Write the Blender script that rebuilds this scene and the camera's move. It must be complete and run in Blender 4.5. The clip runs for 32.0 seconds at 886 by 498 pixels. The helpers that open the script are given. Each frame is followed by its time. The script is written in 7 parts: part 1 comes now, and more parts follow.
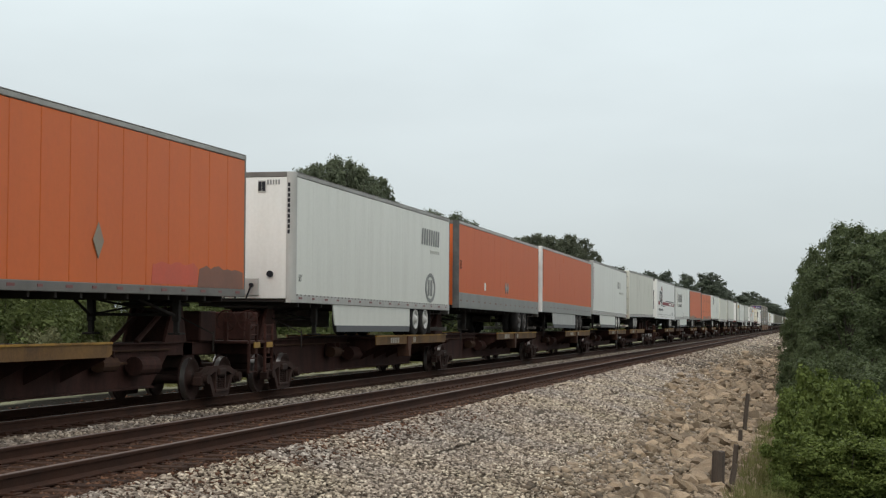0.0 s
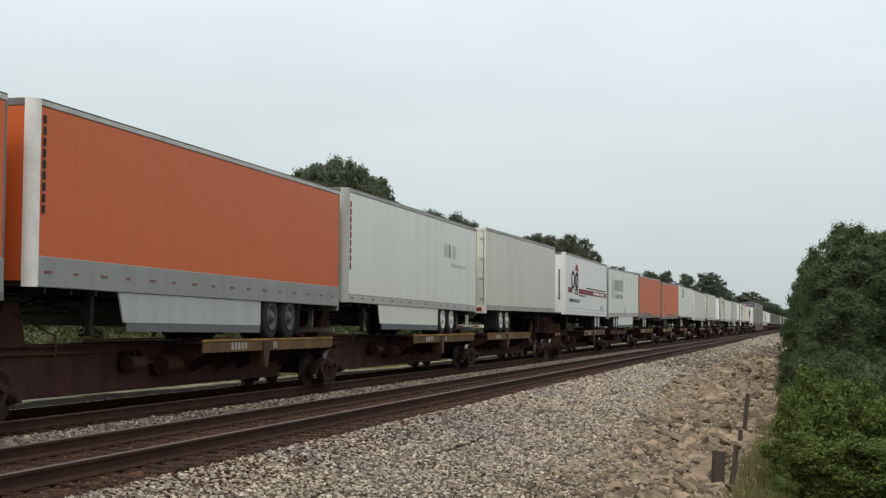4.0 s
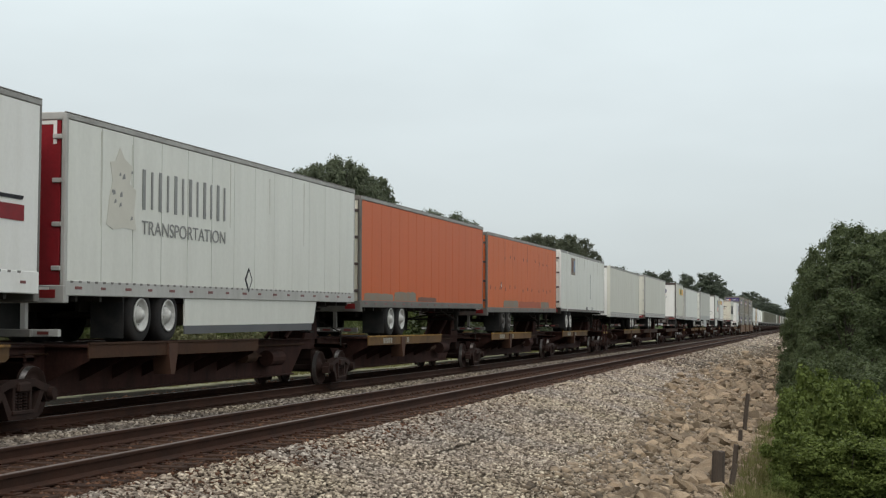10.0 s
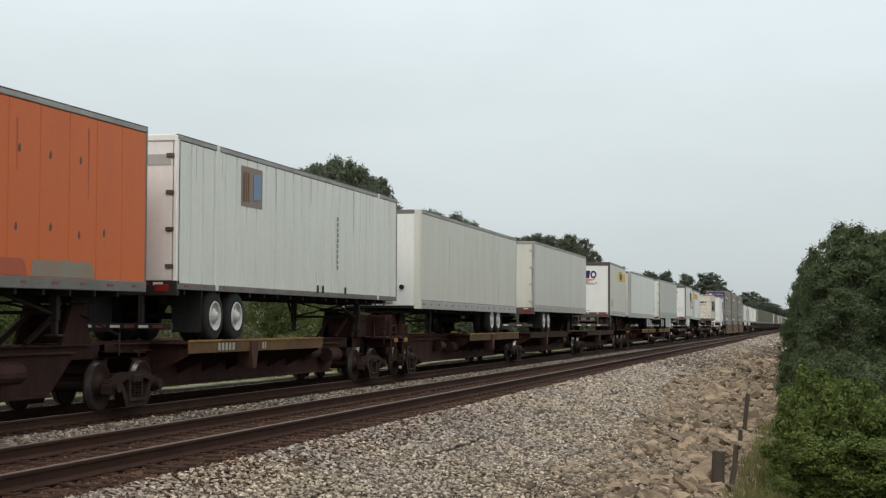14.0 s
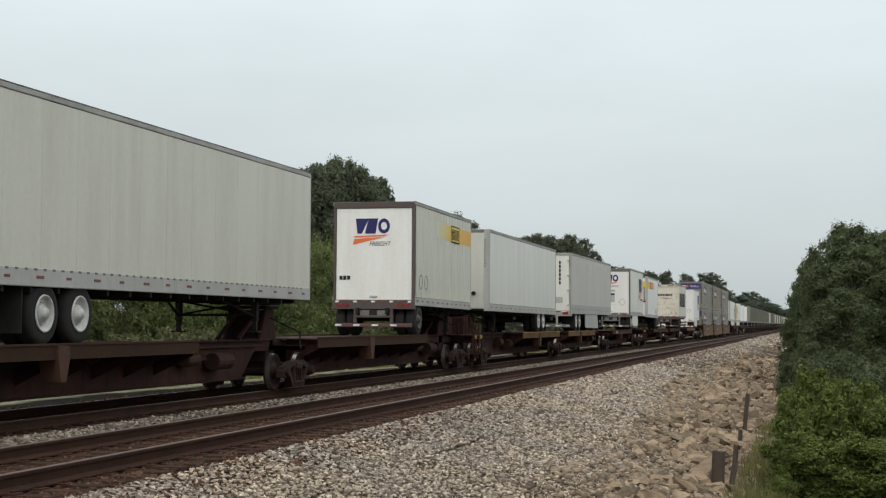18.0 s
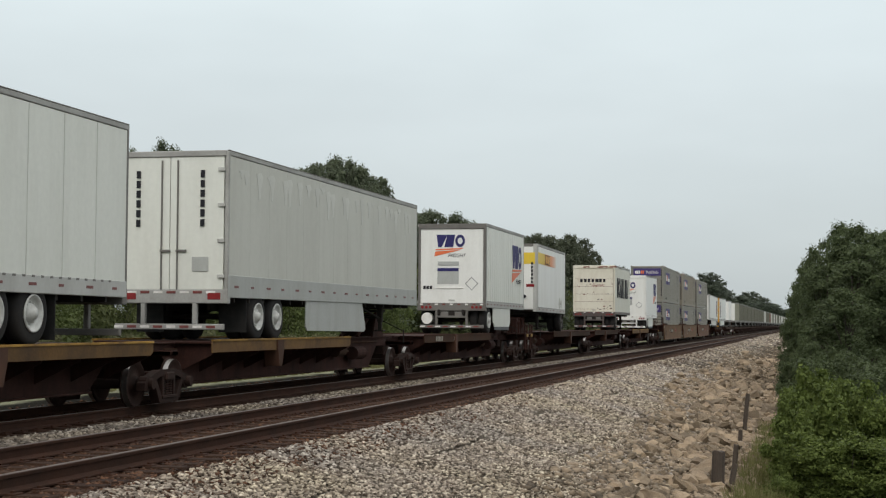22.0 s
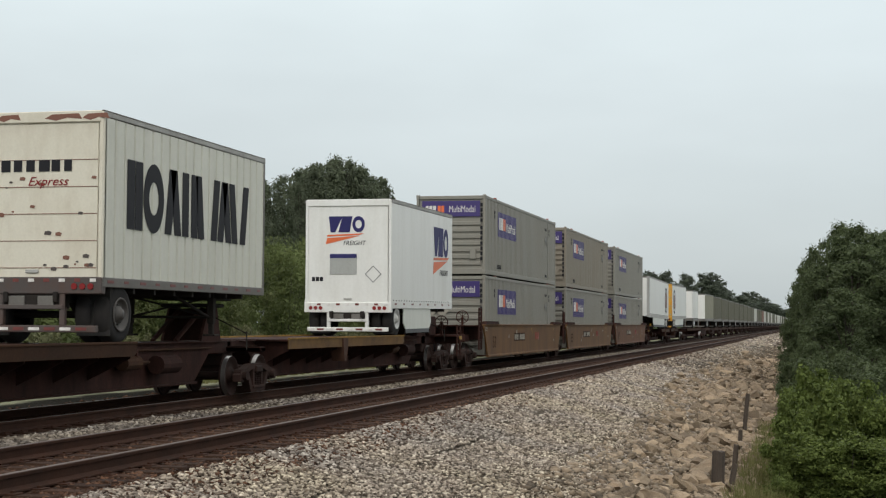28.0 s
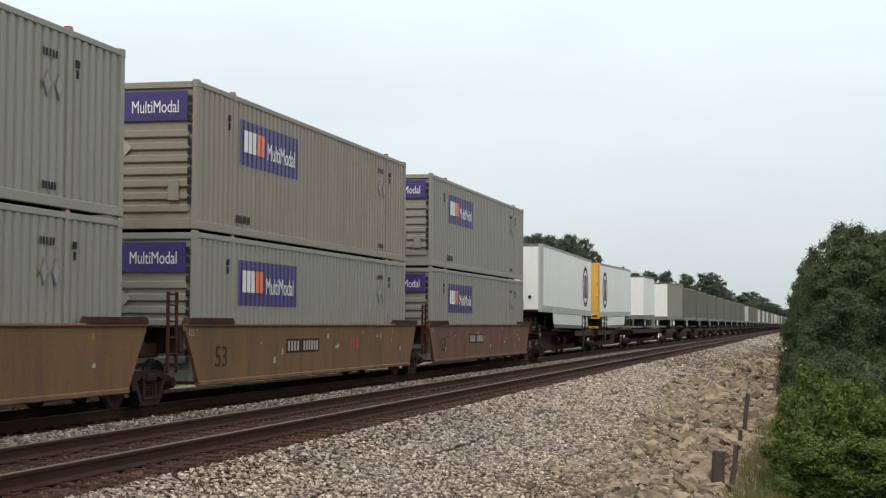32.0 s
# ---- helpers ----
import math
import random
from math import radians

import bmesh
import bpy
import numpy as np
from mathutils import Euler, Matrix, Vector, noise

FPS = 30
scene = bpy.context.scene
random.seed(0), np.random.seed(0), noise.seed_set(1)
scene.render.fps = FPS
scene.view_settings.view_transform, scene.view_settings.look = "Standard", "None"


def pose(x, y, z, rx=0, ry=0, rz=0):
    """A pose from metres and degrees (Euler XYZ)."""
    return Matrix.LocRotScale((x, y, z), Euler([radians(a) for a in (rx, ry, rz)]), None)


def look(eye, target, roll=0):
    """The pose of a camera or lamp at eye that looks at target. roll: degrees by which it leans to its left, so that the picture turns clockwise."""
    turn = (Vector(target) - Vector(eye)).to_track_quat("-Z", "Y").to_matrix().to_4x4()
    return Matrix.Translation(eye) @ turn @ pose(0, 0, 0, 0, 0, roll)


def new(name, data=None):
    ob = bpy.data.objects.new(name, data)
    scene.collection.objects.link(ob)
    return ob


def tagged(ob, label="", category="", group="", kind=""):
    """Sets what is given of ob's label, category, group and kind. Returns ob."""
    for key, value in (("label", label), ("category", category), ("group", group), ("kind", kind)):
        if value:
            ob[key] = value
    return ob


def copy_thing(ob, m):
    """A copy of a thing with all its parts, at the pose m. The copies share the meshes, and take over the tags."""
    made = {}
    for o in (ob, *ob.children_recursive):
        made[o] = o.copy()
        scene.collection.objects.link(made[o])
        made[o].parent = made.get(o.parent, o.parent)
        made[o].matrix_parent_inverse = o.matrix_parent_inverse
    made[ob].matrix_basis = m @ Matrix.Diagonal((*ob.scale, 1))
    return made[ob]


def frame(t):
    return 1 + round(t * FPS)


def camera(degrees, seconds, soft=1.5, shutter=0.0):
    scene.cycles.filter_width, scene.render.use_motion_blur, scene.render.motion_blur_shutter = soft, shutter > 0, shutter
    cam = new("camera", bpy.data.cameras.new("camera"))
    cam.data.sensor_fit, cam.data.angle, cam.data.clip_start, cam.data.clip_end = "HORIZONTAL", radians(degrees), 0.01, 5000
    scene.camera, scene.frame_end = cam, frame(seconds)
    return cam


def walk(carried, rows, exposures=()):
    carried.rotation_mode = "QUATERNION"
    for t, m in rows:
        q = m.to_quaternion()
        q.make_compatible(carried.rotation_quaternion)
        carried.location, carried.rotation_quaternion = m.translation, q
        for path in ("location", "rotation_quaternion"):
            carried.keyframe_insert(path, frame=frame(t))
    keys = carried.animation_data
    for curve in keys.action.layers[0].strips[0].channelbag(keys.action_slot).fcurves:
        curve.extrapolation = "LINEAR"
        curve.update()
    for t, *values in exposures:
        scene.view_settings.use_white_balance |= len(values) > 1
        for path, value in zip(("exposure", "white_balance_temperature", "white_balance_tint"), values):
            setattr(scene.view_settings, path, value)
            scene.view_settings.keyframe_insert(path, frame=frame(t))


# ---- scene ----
# World: x runs along the railway away from the camera, y towards the far side, z up from the rail tops.
cam = camera(31.57, 32.0, 1.25, 0.0)
EYE = Vector((0.0, 0.0, 1.40))
AZ, EL = radians(13.23), radians(2.70)
AIM = EYE + Vector((math.cos(EL) * math.cos(AZ), math.cos(EL) * math.sin(AZ), math.sin(EL))) * 50
walk(cam, [(0.0, look(EYE, AIM, 0.34)), (32.0, look(EYE, AIM, 0.34))],
     [(0.0, -0.02, 6560, 10), (17.0, -0.05, 6560, 10), (24.0, -0.09, 6560, 10), (28.0, -0.06, 6560, 10), (31.0, -0.02, 6560, 10), (32.0, 0.16, 6560, 10)])

# distance that the train has run, by time
RUN = [(0, 0.0), (2, 23.4), (4, 46.67), (6, 69.8), (8, 92.81), (10, 115.83), (12, 138.99), (14, 162.3), (16, 185.76),
       (18, 209.3), (20, 232.88), (22, 256.48), (24, 280.12), (26, 303.77), (28, 327.39), (30, 351.01), (32, 374.6)]
YT, YN = 12.92, 7.90      # centre lines of the far and the near track
DECK = 1.0                # deck height of the spine cars over the rails

# ---- world, sun ----
world = bpy.data.worlds.new("sky")
scene.world = world
world.use_nodes = True
wn, wl = world.node_tree.nodes, world.node_tree.links
wbg = wn["Background"]
sky = wn.new("ShaderNodeTexSky")
sky.sky_type, sky.sun_disc = "NISHITA", False
sky.sun_elevation, sky.sun_rotation = radians(42), radians(-60)
sky.air_density, sky.dust_density = 1.0, 2.0
wtc = wn.new("ShaderNodeTexCoord")
wsep = wn.new("ShaderNodeSeparateXYZ")
wl.new(wtc.outputs["Generated"], wsep.inputs[0])
wramp = wn.new("ShaderNodeValToRGB")
we = wramp.color_ramp.elements
we[0].position, we[0].color = 0.0, (0.505, 0.56, 0.575, 1)
we[1].position, we[1].color = 1.0, (1.16, 1.16, 1.14, 1)
for pos_, col_ in ((0.06, (0.57, 0.63, 0.65, 1)), (0.13, (0.66, 0.73, 0.75, 1)), (0.21, (0.76, 0.85, 0.87, 1)), (0.45, (0.97, 1.0, 1.0, 1))):
    e_ = we.new(pos_)
    e_.color = col_
wl.new(wsep.outputs["Z"], wramp.inputs[0])
wmap = wn.new("ShaderNodeMapping")
wmap.inputs["Scale"].default_value = (2.2, 2.2, 7.0)
wl.new(wtc.outputs["Generated"], wmap.inputs["Vector"])
wnoise = wn.new("ShaderNodeTexNoise")
wnoise.inputs["Scale"].default_value, wnoise.inputs["Detail"].default_value = 1.6, 4.0
wl.new(wmap.outputs[0], wnoise.inputs["Vector"])
wr2 = wn.new("ShaderNodeMapRange")
wr2.inputs["From Min"].default_value, wr2.inputs["From Max"].default_value = 0.3, 0.7
wr2.inputs["To Min"].default_value, wr2.inputs["To Max"].default_value = 0.94, 1.06
wl.new(wnoise.outputs["Fac"], wr2.inputs["Value"])
wmul = wn.new("ShaderNodeMix")
wmul.data_type, wmul.blend_type = "RGBA", "MULTIPLY"
wmul.inputs["Factor"].default_value = 1.0
wl.new(wramp.outputs["Color"], wmul.inputs[6])
wl.new(wr2.outputs[0], wmul.inputs[7])
wadd = wn.new("ShaderNodeMix")
wadd.data_type, wadd.blend_type = "RGBA", "ADD"
wadd.inputs["Factor"].default_value = 0.012
wl.new(wmul.outputs[2], wadd.inputs[6])
wl.new(sky.outputs["Color"], wadd.inputs[7])
wl.new(wadd.outputs[2], wbg.inputs["Color"])
wbg.inputs["Strength"].default_value = 1.0
sun = new("sun", bpy.data.lights.new("sun", "SUN"))
sun.data.energy, sun.data.angle, sun.data.color = 1.0, radians(25), (1.0, 0.96, 0.9)
sun.matrix_world = look((0, 0, 60), Vector((0, 0, 60)) + Vector((1.0, 0.12, -0.75)))


# ---- materials ----
def mat(name, col, rough=0.5, metal=0.0, stain=(0.12, 0.09, 0.07), amount=0.25, scale=0.7, streak=0.0, fine=0.05,
        bump=0.05, vary=0.06, island=False, spec=0.5):
    """Painted, rusty or stony surface: a base colour, broad stains, fine grain, a little relief."""
    m = bpy.data.materials.new(name)
    m.use_nodes = True
    n, l = m.node_tree.nodes, m.node_tree.links
    b = n["Principled BSDF"]
    b.inputs["Roughness"].default_value, b.inputs["Metallic"].default_value = rough, metal
    b.inputs["Specular IOR Level"].default_value = spec
    tc = n.new("ShaderNodeTexCoord")
    oi = n.new("ShaderNodeNewGeometry" if island else "ShaderNodeObjectInfo")
    rnd = oi.outputs["Random Per Island" if island else "Random"]
    mp = n.new("ShaderNodeMapping")
    mp.inputs["Scale"].default_value = (1 + 4 * streak, 1 + 4 * streak, 1 - 0.8 * streak)
    l.new(tc.outputs["Object"], mp.inputs["Vector"])
    big = n.new("ShaderNodeTexNoise")
    big.inputs["Scale"].default_value, big.inputs["Detail"].default_value, big.inputs["Roughness"].default_value = scale, 6.0, 0.65
    l.new(mp.outputs[0], big.inputs["Vector"])
    r1 = n.new("ShaderNodeMapRange")
    r1.inputs["From Min"].default_value, r1.inputs["From Max"].default_value = 0.42, 0.78
    r1.inputs["To Max"].default_value = amount * 1.6
    l.new(big.outputs["Fac"], r1.inputs["Value"])
    mix1 = n.new("ShaderNodeMix")
    mix1.data_type = "RGBA"
    mix1.inputs[6].default_value, mix1.inputs[7].default_value = (*col, 1), (*stain, 1)
    l.new(r1.outputs[0], mix1.inputs["Factor"])
    fi = n.new("ShaderNodeTexNoise")
    fi.inputs["Scale"].default_value, fi.inputs["Detail"].default_value = scale * 22, 4.0
    l.new(tc.outputs["Object"], fi.inputs["Vector"])
    r2 = n.new("ShaderNodeMapRange")
    r2.inputs["From Min"].default_value, r2.inputs["From Max"].default_value = 0.25, 0.75
    r2.inputs["To Min"].default_value, r2.inputs["To Max"].default_value = 1 - fine, 1 + fine
    l.new(fi.outputs["Fac"], r2.inputs["Value"])
    r3 = n.new("ShaderNodeMapRange")
    r3.inputs["To Min"].default_value, r3.inputs["To Max"].default_value = 1 - vary, 1 + vary
    l.new(rnd, r3.inputs["Value"])
    mul = n.new("ShaderNodeMath")
    mul.operation = "MULTIPLY"
    l.new(r2.outputs[0], mul.inputs[0])
    l.new(r3.outputs[0], mul.inputs[1])
    mix2 = n.new("ShaderNodeMix")
    mix2.data_type, mix2.blend_type = "RGBA", "MULTIPLY"
    mix2.inputs["Factor"].default_value = 1.0
    l.new(mix1.outputs[2], mix2.inputs[6])
    l.new(mul.outputs[0], mix2.inputs[7])
    l.new(mix2.outputs[2], b.inputs["Base Color"])
    if bump:
        bp = n.new("ShaderNodeBump")
        bp.inputs["Strength"].default_value, bp.inputs["Distance"].default_value = min(1.0, bump * 4), 0.01
        l.new(fi.outputs["Fac"], bp.inputs["Height"])
        l.new(bp.outputs[0], b.inputs["Normal"])
    return m


def leaf_mat(name, a, b_, trans=0.35):
    """Leaves: two greens by leaf, a little light passing through."""
    m = bpy.data.materials.new(name)
    m.use_nodes = True
    n, l = m.node_tree.nodes, m.node_tree.links
    b = n["Principled BSDF"]
    b.inputs["Roughness"].default_value = 0.65
    b.inputs["Specular IOR Level"].default_value = 0.25
    geo = n.new("ShaderNodeNewGeometry")
    tc = n.new("ShaderNodeTexCoord")
    no = n.new("ShaderNodeTexNoise")
    no.inputs["Scale"].default_value, no.inputs["Detail"].default_value = 0.45, 3.0
    l.new(tc.outputs["Object"], no.inputs["Vector"])
    ad = n.new("ShaderNodeMath")
    ad.operation = "MULTIPLY_ADD"
    ad.inputs[1].default_value = 0.55
    l.new(geo.outputs["Random Per Island"], ad.inputs[0])
    l.new(no.outputs["Fac"], ad.inputs[2])
    sb = n.new("ShaderNodeMapRange")
    sb.inputs["From Min"].default_value, sb.inputs["From Max"].default_value = 0.35, 1.1
    l.new(ad.outputs[0], sb.inputs["Value"])
    mx = n.new("ShaderNodeMix")
    mx.data_type = "RGBA"
    mx.inputs[6].default_value, mx.inputs[7].default_value = (*a, 1), (*b_, 1)
    l.new(sb.outputs[0], mx.inputs["Factor"])
    l.new(mx.outputs[2], b.inputs["Base Color"])
    tr = n.new("ShaderNodeBsdfTranslucent")
    l.new(mx.outputs[2], tr.inputs["Color"])
    sh = n.new("ShaderNodeMixShader")
    sh.inputs[0].default_value = trans
    l.new(b.outputs[0], sh.inputs[1])
    l.new(tr.outputs[0], sh.inputs[2])
    l.new(sh.outputs[0], n["Material Output"].inputs["Surface"])
    return m


def gravel_mat(name, gain):
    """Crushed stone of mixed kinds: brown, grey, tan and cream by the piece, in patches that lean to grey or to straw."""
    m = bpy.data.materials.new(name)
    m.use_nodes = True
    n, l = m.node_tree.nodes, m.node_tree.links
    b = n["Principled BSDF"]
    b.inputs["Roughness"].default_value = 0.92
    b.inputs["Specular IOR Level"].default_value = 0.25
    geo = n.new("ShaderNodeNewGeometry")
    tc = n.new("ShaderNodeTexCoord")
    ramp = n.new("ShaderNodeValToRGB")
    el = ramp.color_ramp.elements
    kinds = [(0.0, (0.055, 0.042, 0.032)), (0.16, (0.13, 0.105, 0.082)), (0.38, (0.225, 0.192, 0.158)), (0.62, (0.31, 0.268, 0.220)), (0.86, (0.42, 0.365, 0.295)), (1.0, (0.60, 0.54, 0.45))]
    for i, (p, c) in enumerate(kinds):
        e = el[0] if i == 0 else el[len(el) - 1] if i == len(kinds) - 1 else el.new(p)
        e.color = (*[v * gain for v in c], 1)
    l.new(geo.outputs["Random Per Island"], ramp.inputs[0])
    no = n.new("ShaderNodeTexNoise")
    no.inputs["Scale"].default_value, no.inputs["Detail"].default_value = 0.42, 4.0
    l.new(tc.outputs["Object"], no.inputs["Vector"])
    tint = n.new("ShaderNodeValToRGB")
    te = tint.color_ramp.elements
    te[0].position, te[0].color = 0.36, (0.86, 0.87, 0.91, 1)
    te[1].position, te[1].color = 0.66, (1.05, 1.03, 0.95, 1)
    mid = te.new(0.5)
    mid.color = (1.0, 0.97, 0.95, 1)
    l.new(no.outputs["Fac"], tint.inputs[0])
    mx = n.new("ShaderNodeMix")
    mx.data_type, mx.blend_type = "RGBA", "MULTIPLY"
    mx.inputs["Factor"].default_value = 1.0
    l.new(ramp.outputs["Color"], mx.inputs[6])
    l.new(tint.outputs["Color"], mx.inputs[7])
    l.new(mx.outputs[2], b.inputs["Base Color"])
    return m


TOPR = mat("mid_grey_top_rail", (0.36, 0.355, 0.335), 0.55, 0.1, (0.15, 0.14, 0.125), 0.45, 1.3, 0.0, 0.08, 0.02)
BEIGEBOX = mat("beige_container_paint", (0.240, 0.216, 0.172), 0.55, 0, (0.20, 0.15, 0.10), 0.4, 0.5, 0.7, 0.04, 0.02, 0.03)
REDLOCK = mat("red_twist_lock", (0.32, 0.03, 0.03), 0.6, 0, (0.15, 0.04, 0.03), 0.4, 4.0)
OLIVEP = mat("pale_olive_grey", (0.29, 0.285, 0.22), 0.7, 0, (0.24, 0.23, 0.18), 0.3, 0.5, 0.6, 0.05, 0.02, 0.04, False, 0.2)
WELLR = mat("red_brown_well_paint", (0.15, 0.07, 0.036), 0.75, 0, (0.06, 0.034, 0.024), 0.6, 0.7, 0.4, 0.12, 0.03, 0.05, False, 0.3)
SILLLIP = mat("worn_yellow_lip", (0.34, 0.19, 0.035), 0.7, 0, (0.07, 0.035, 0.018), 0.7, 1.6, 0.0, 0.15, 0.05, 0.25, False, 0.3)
TAPED = mat("dull_red_reflector", (0.17, 0.035, 0.03), 0.4, 0, (0.08, 0.03, 0.025), 0.4, 3.0)
LEAFO = leaf_mat("olive_leaves", (0.080, 0.096, 0.038), (0.180, 0.205, 0.080))
# olive leaves greyed and paled: the haze of the distance is in their colour
LEAFH = leaf_mat("haze_paled_olive_leaves", (0.060, 0.070, 0.046), (0.120, 0.134, 0.086))
STREAKD = mat("grey_run_stain", (0.49, 0.48, 0.42), 0.6, 0, (0.6, 0.59, 0.53), 0.6, 2.5)
GRIMEC = mat("road_grime", (0.60, 0.56, 0.46), 0.6, 0, (0.36, 0.28, 0.17), 0.6, 2.2, 0.5)
GHOSTC = mat("stripped_decal_paint", (0.63, 0.615, 0.54), 0.6, 0, (0.54, 0.52, 0.45), 0.4, 2.0)
WHITE = mat("white_paint", (0.715, 0.722, 0.662), 0.35, 0, (0.50, 0.50, 0.435), 0.24, 0.45, 0.6, 0.03, 0.015, 0.012)
WHITE2 = mat("clean_white_paint", (0.79, 0.79, 0.755), 0.35, 0, (0.53, 0.51, 0.44), 0.20, 0.6, 0.6, 0.03, 0.015, 0.012)
DARKFRAME = mat("dark_rusty_door_frame", (0.075, 0.062, 0.057), 0.65, 0, (0.10, 0.045, 0.03), 0.5, 2.2)
# painted highlights of the wrinkled T15 side, a little paler than its paint
SHEENP = mat("pale_wrinkle_sheen", (0.60, 0.60, 0.55), 0.5, 0, (0.42, 0.42, 0.38), 0.4, 1.5)
CREAM = mat("cream_paint", (0.635, 0.628, 0.548), 0.42, 0, (0.43, 0.41, 0.33), 0.27, 0.45, 0.65, 0.03, 0.02, 0.015)
OLDCREAM = mat("old_cream_paint", (0.70, 0.665, 0.555), 0.55, 0, (0.36, 0.27, 0.17), 0.22, 1.1, 0.2, 0.04, 0.03, 0.02)
GREYW = mat("dull_grey_white", (0.55, 0.55, 0.495), 0.5, 0, (0.34, 0.33, 0.285), 0.22, 0.4, 0.6, 0.03, 0.02, 0.015)
OLIVE = mat("dull_olive_grey", (0.150, 0.148, 0.112), 0.8, 0, (0.17, 0.165, 0.14), 0.3, 0.5, 0.6, 0.05, 0.02, 0.04, False, 0.15)
ORANGE = mat("faded_orange_paint", (0.58, 0.118, 0.026), 0.5, 0, (0.44, 0.10, 0.04), 0.18, 0.35, 0.5, 0.03, 0.015, 0.01, False, 0.3)
ORANGE2 = mat("bright_orange_paint", (0.62, 0.135, 0.028), 0.5, 0, (0.46, 0.11, 0.04), 0.2, 0.4, 0.4, 0.03, 0.015, 0.012, False, 0.3)
REDORANGE = mat("repaint_red_orange", (0.60, 0.09, 0.04), 0.5, 0, (0.4, 0.09, 0.05), 0.3, 0.8, 0.2)
STREAKO = mat("dark_orange_streak", (0.42, 0.082, 0.024), 0.55, 0, (0.30, 0.07, 0.03), 0.4, 2.0)
BROWNPATCH = mat("brown_patch", (0.20, 0.085, 0.055), 0.6, 0, (0.12, 0.06, 0.04), 0.4, 0.9)
GREYPATCH = mat("grey_primer_patch", (0.23, 0.21, 0.165), 0.6, 0, (0.30, 0.14, 0.07), 0.5, 1.8)
ALU = mat("weathered_aluminium", (0.47, 0.465, 0.44), 0.45, 0.25, (0.24, 0.225, 0.2), 0.35, 0.6, 0.3, 0.03, 0.01)
CHARC = mat("charcoal_corner_panel", (0.07, 0.068, 0.066), 0.55, 0.1, (0.16, 0.15, 0.14), 0.4, 3.0)
ALUD = mat("dark_aluminium_rail", (0.165, 0.155, 0.14), 0.55, 0.2, (0.075, 0.068, 0.06), 0.4, 1.4, 0.0, 0.08, 0.02)
GALV = mat("galvanised_kickplate", (0.30, 0.305, 0.29), 0.5, 0.4, (0.2, 0.19, 0.17), 0.4, 0.8, 0.2, 0.04, 0.01)
GREYBOX = mat("grey_container_paint", (0.232, 0.224, 0.192), 0.5, 0, (0.22, 0.19, 0.15), 0.3, 0.5, 0.7, 0.04, 0.02, 0.03)
PURPLE = mat("purple_sign", (0.042, 0.026, 0.14), 0.4, 0, (0.04, 0.03, 0.12), 0.2, 1.0)
NAVY = mat("navy_graphic", (0.024, 0.022, 0.115), 0.55, 0, (0.04, 0.04, 0.08), 0.15, 1.0, 0.0, 0.1, 0.0, 0.05, False, 0.3)
BLACKG = mat("black_graphic", (0.014, 0.014, 0.018), 0.65, 0, (0.05, 0.05, 0.05), 0.12, 1.0, 0.0, 0.1, 0.0, 0.05, False, 0.25)
FADEG = mat("faded_grey_graphic", (0.20, 0.205, 0.20), 0.5, 0, (0.4, 0.4, 0.37), 0.4, 1.5)
PALEG = mat("ghost_grey_graphic", (0.52, 0.52, 0.47), 0.5, 0, (0.62, 0.62, 0.56), 0.5, 2.5)
SWOOSH = mat("orange_red_graphic", (0.72, 0.15, 0.045), 0.4, 0, (0.6, 0.15, 0.06), 0.2, 1.0)
YELLOWG = mat("yellow_graphic", (0.75, 0.52, 0.03), 0.4, 0, (0.6, 0.45, 0.1), 0.3, 1.2)
AMBERG = mat("amber_graphic", (0.72, 0.36, 0.03), 0.4, 0, (0.6, 0.4, 0.1), 0.4, 1.2)


def band_mat(name, length, stops):
    """A printed band whose colour runs along its length, worn by the sun."""
    m = mat(name, (0.7, 0.5, 0.2), 0.45)
    n, l = m.node_tree.nodes, m.node_tree.links
    tc = n.new("ShaderNodeTexCoord")
    sp = n.new("ShaderNodeSeparateXYZ")
    l.new(tc.outputs["Object"], sp.inputs[0])
    wob = n.new("ShaderNodeTexNoise")
    wob.inputs["Scale"].default_value, wob.inputs["Detail"].default_value = 5.0, 5.0
    l.new(tc.outputs["Object"], wob.inputs["Vector"])
    ad = n.new("ShaderNodeMath")
    ad.operation = "MULTIPLY_ADD"
    ad.inputs[1].default_value = 0.5
    l.new(wob.outputs["Fac"], ad.inputs[0])
    l.new(sp.outputs["X"], ad.inputs[2])
    mr = n.new("ShaderNodeMapRange")
    mr.inputs["From Min"].default_value, mr.inputs["From Max"].default_value = 0.25, length + 0.25
    l.new(ad.outputs[0], mr.inputs["Value"])
    ramp = n.new("ShaderNodeValToRGB")
    el = ramp.color_ramp.elements
    for i, (p, c) in enumerate(stops):
        e = el[0] if i == 0 else el[len(el) - 1] if i == len(stops) - 1 else el.new(p)
        e.position, e.color = p, (*c, 1)
    l.new(mr.outputs[0], ramp.inputs[0])
    l.new(ramp.outputs["Color"], n["Principled BSDF"].inputs["Base Color"])
    return m


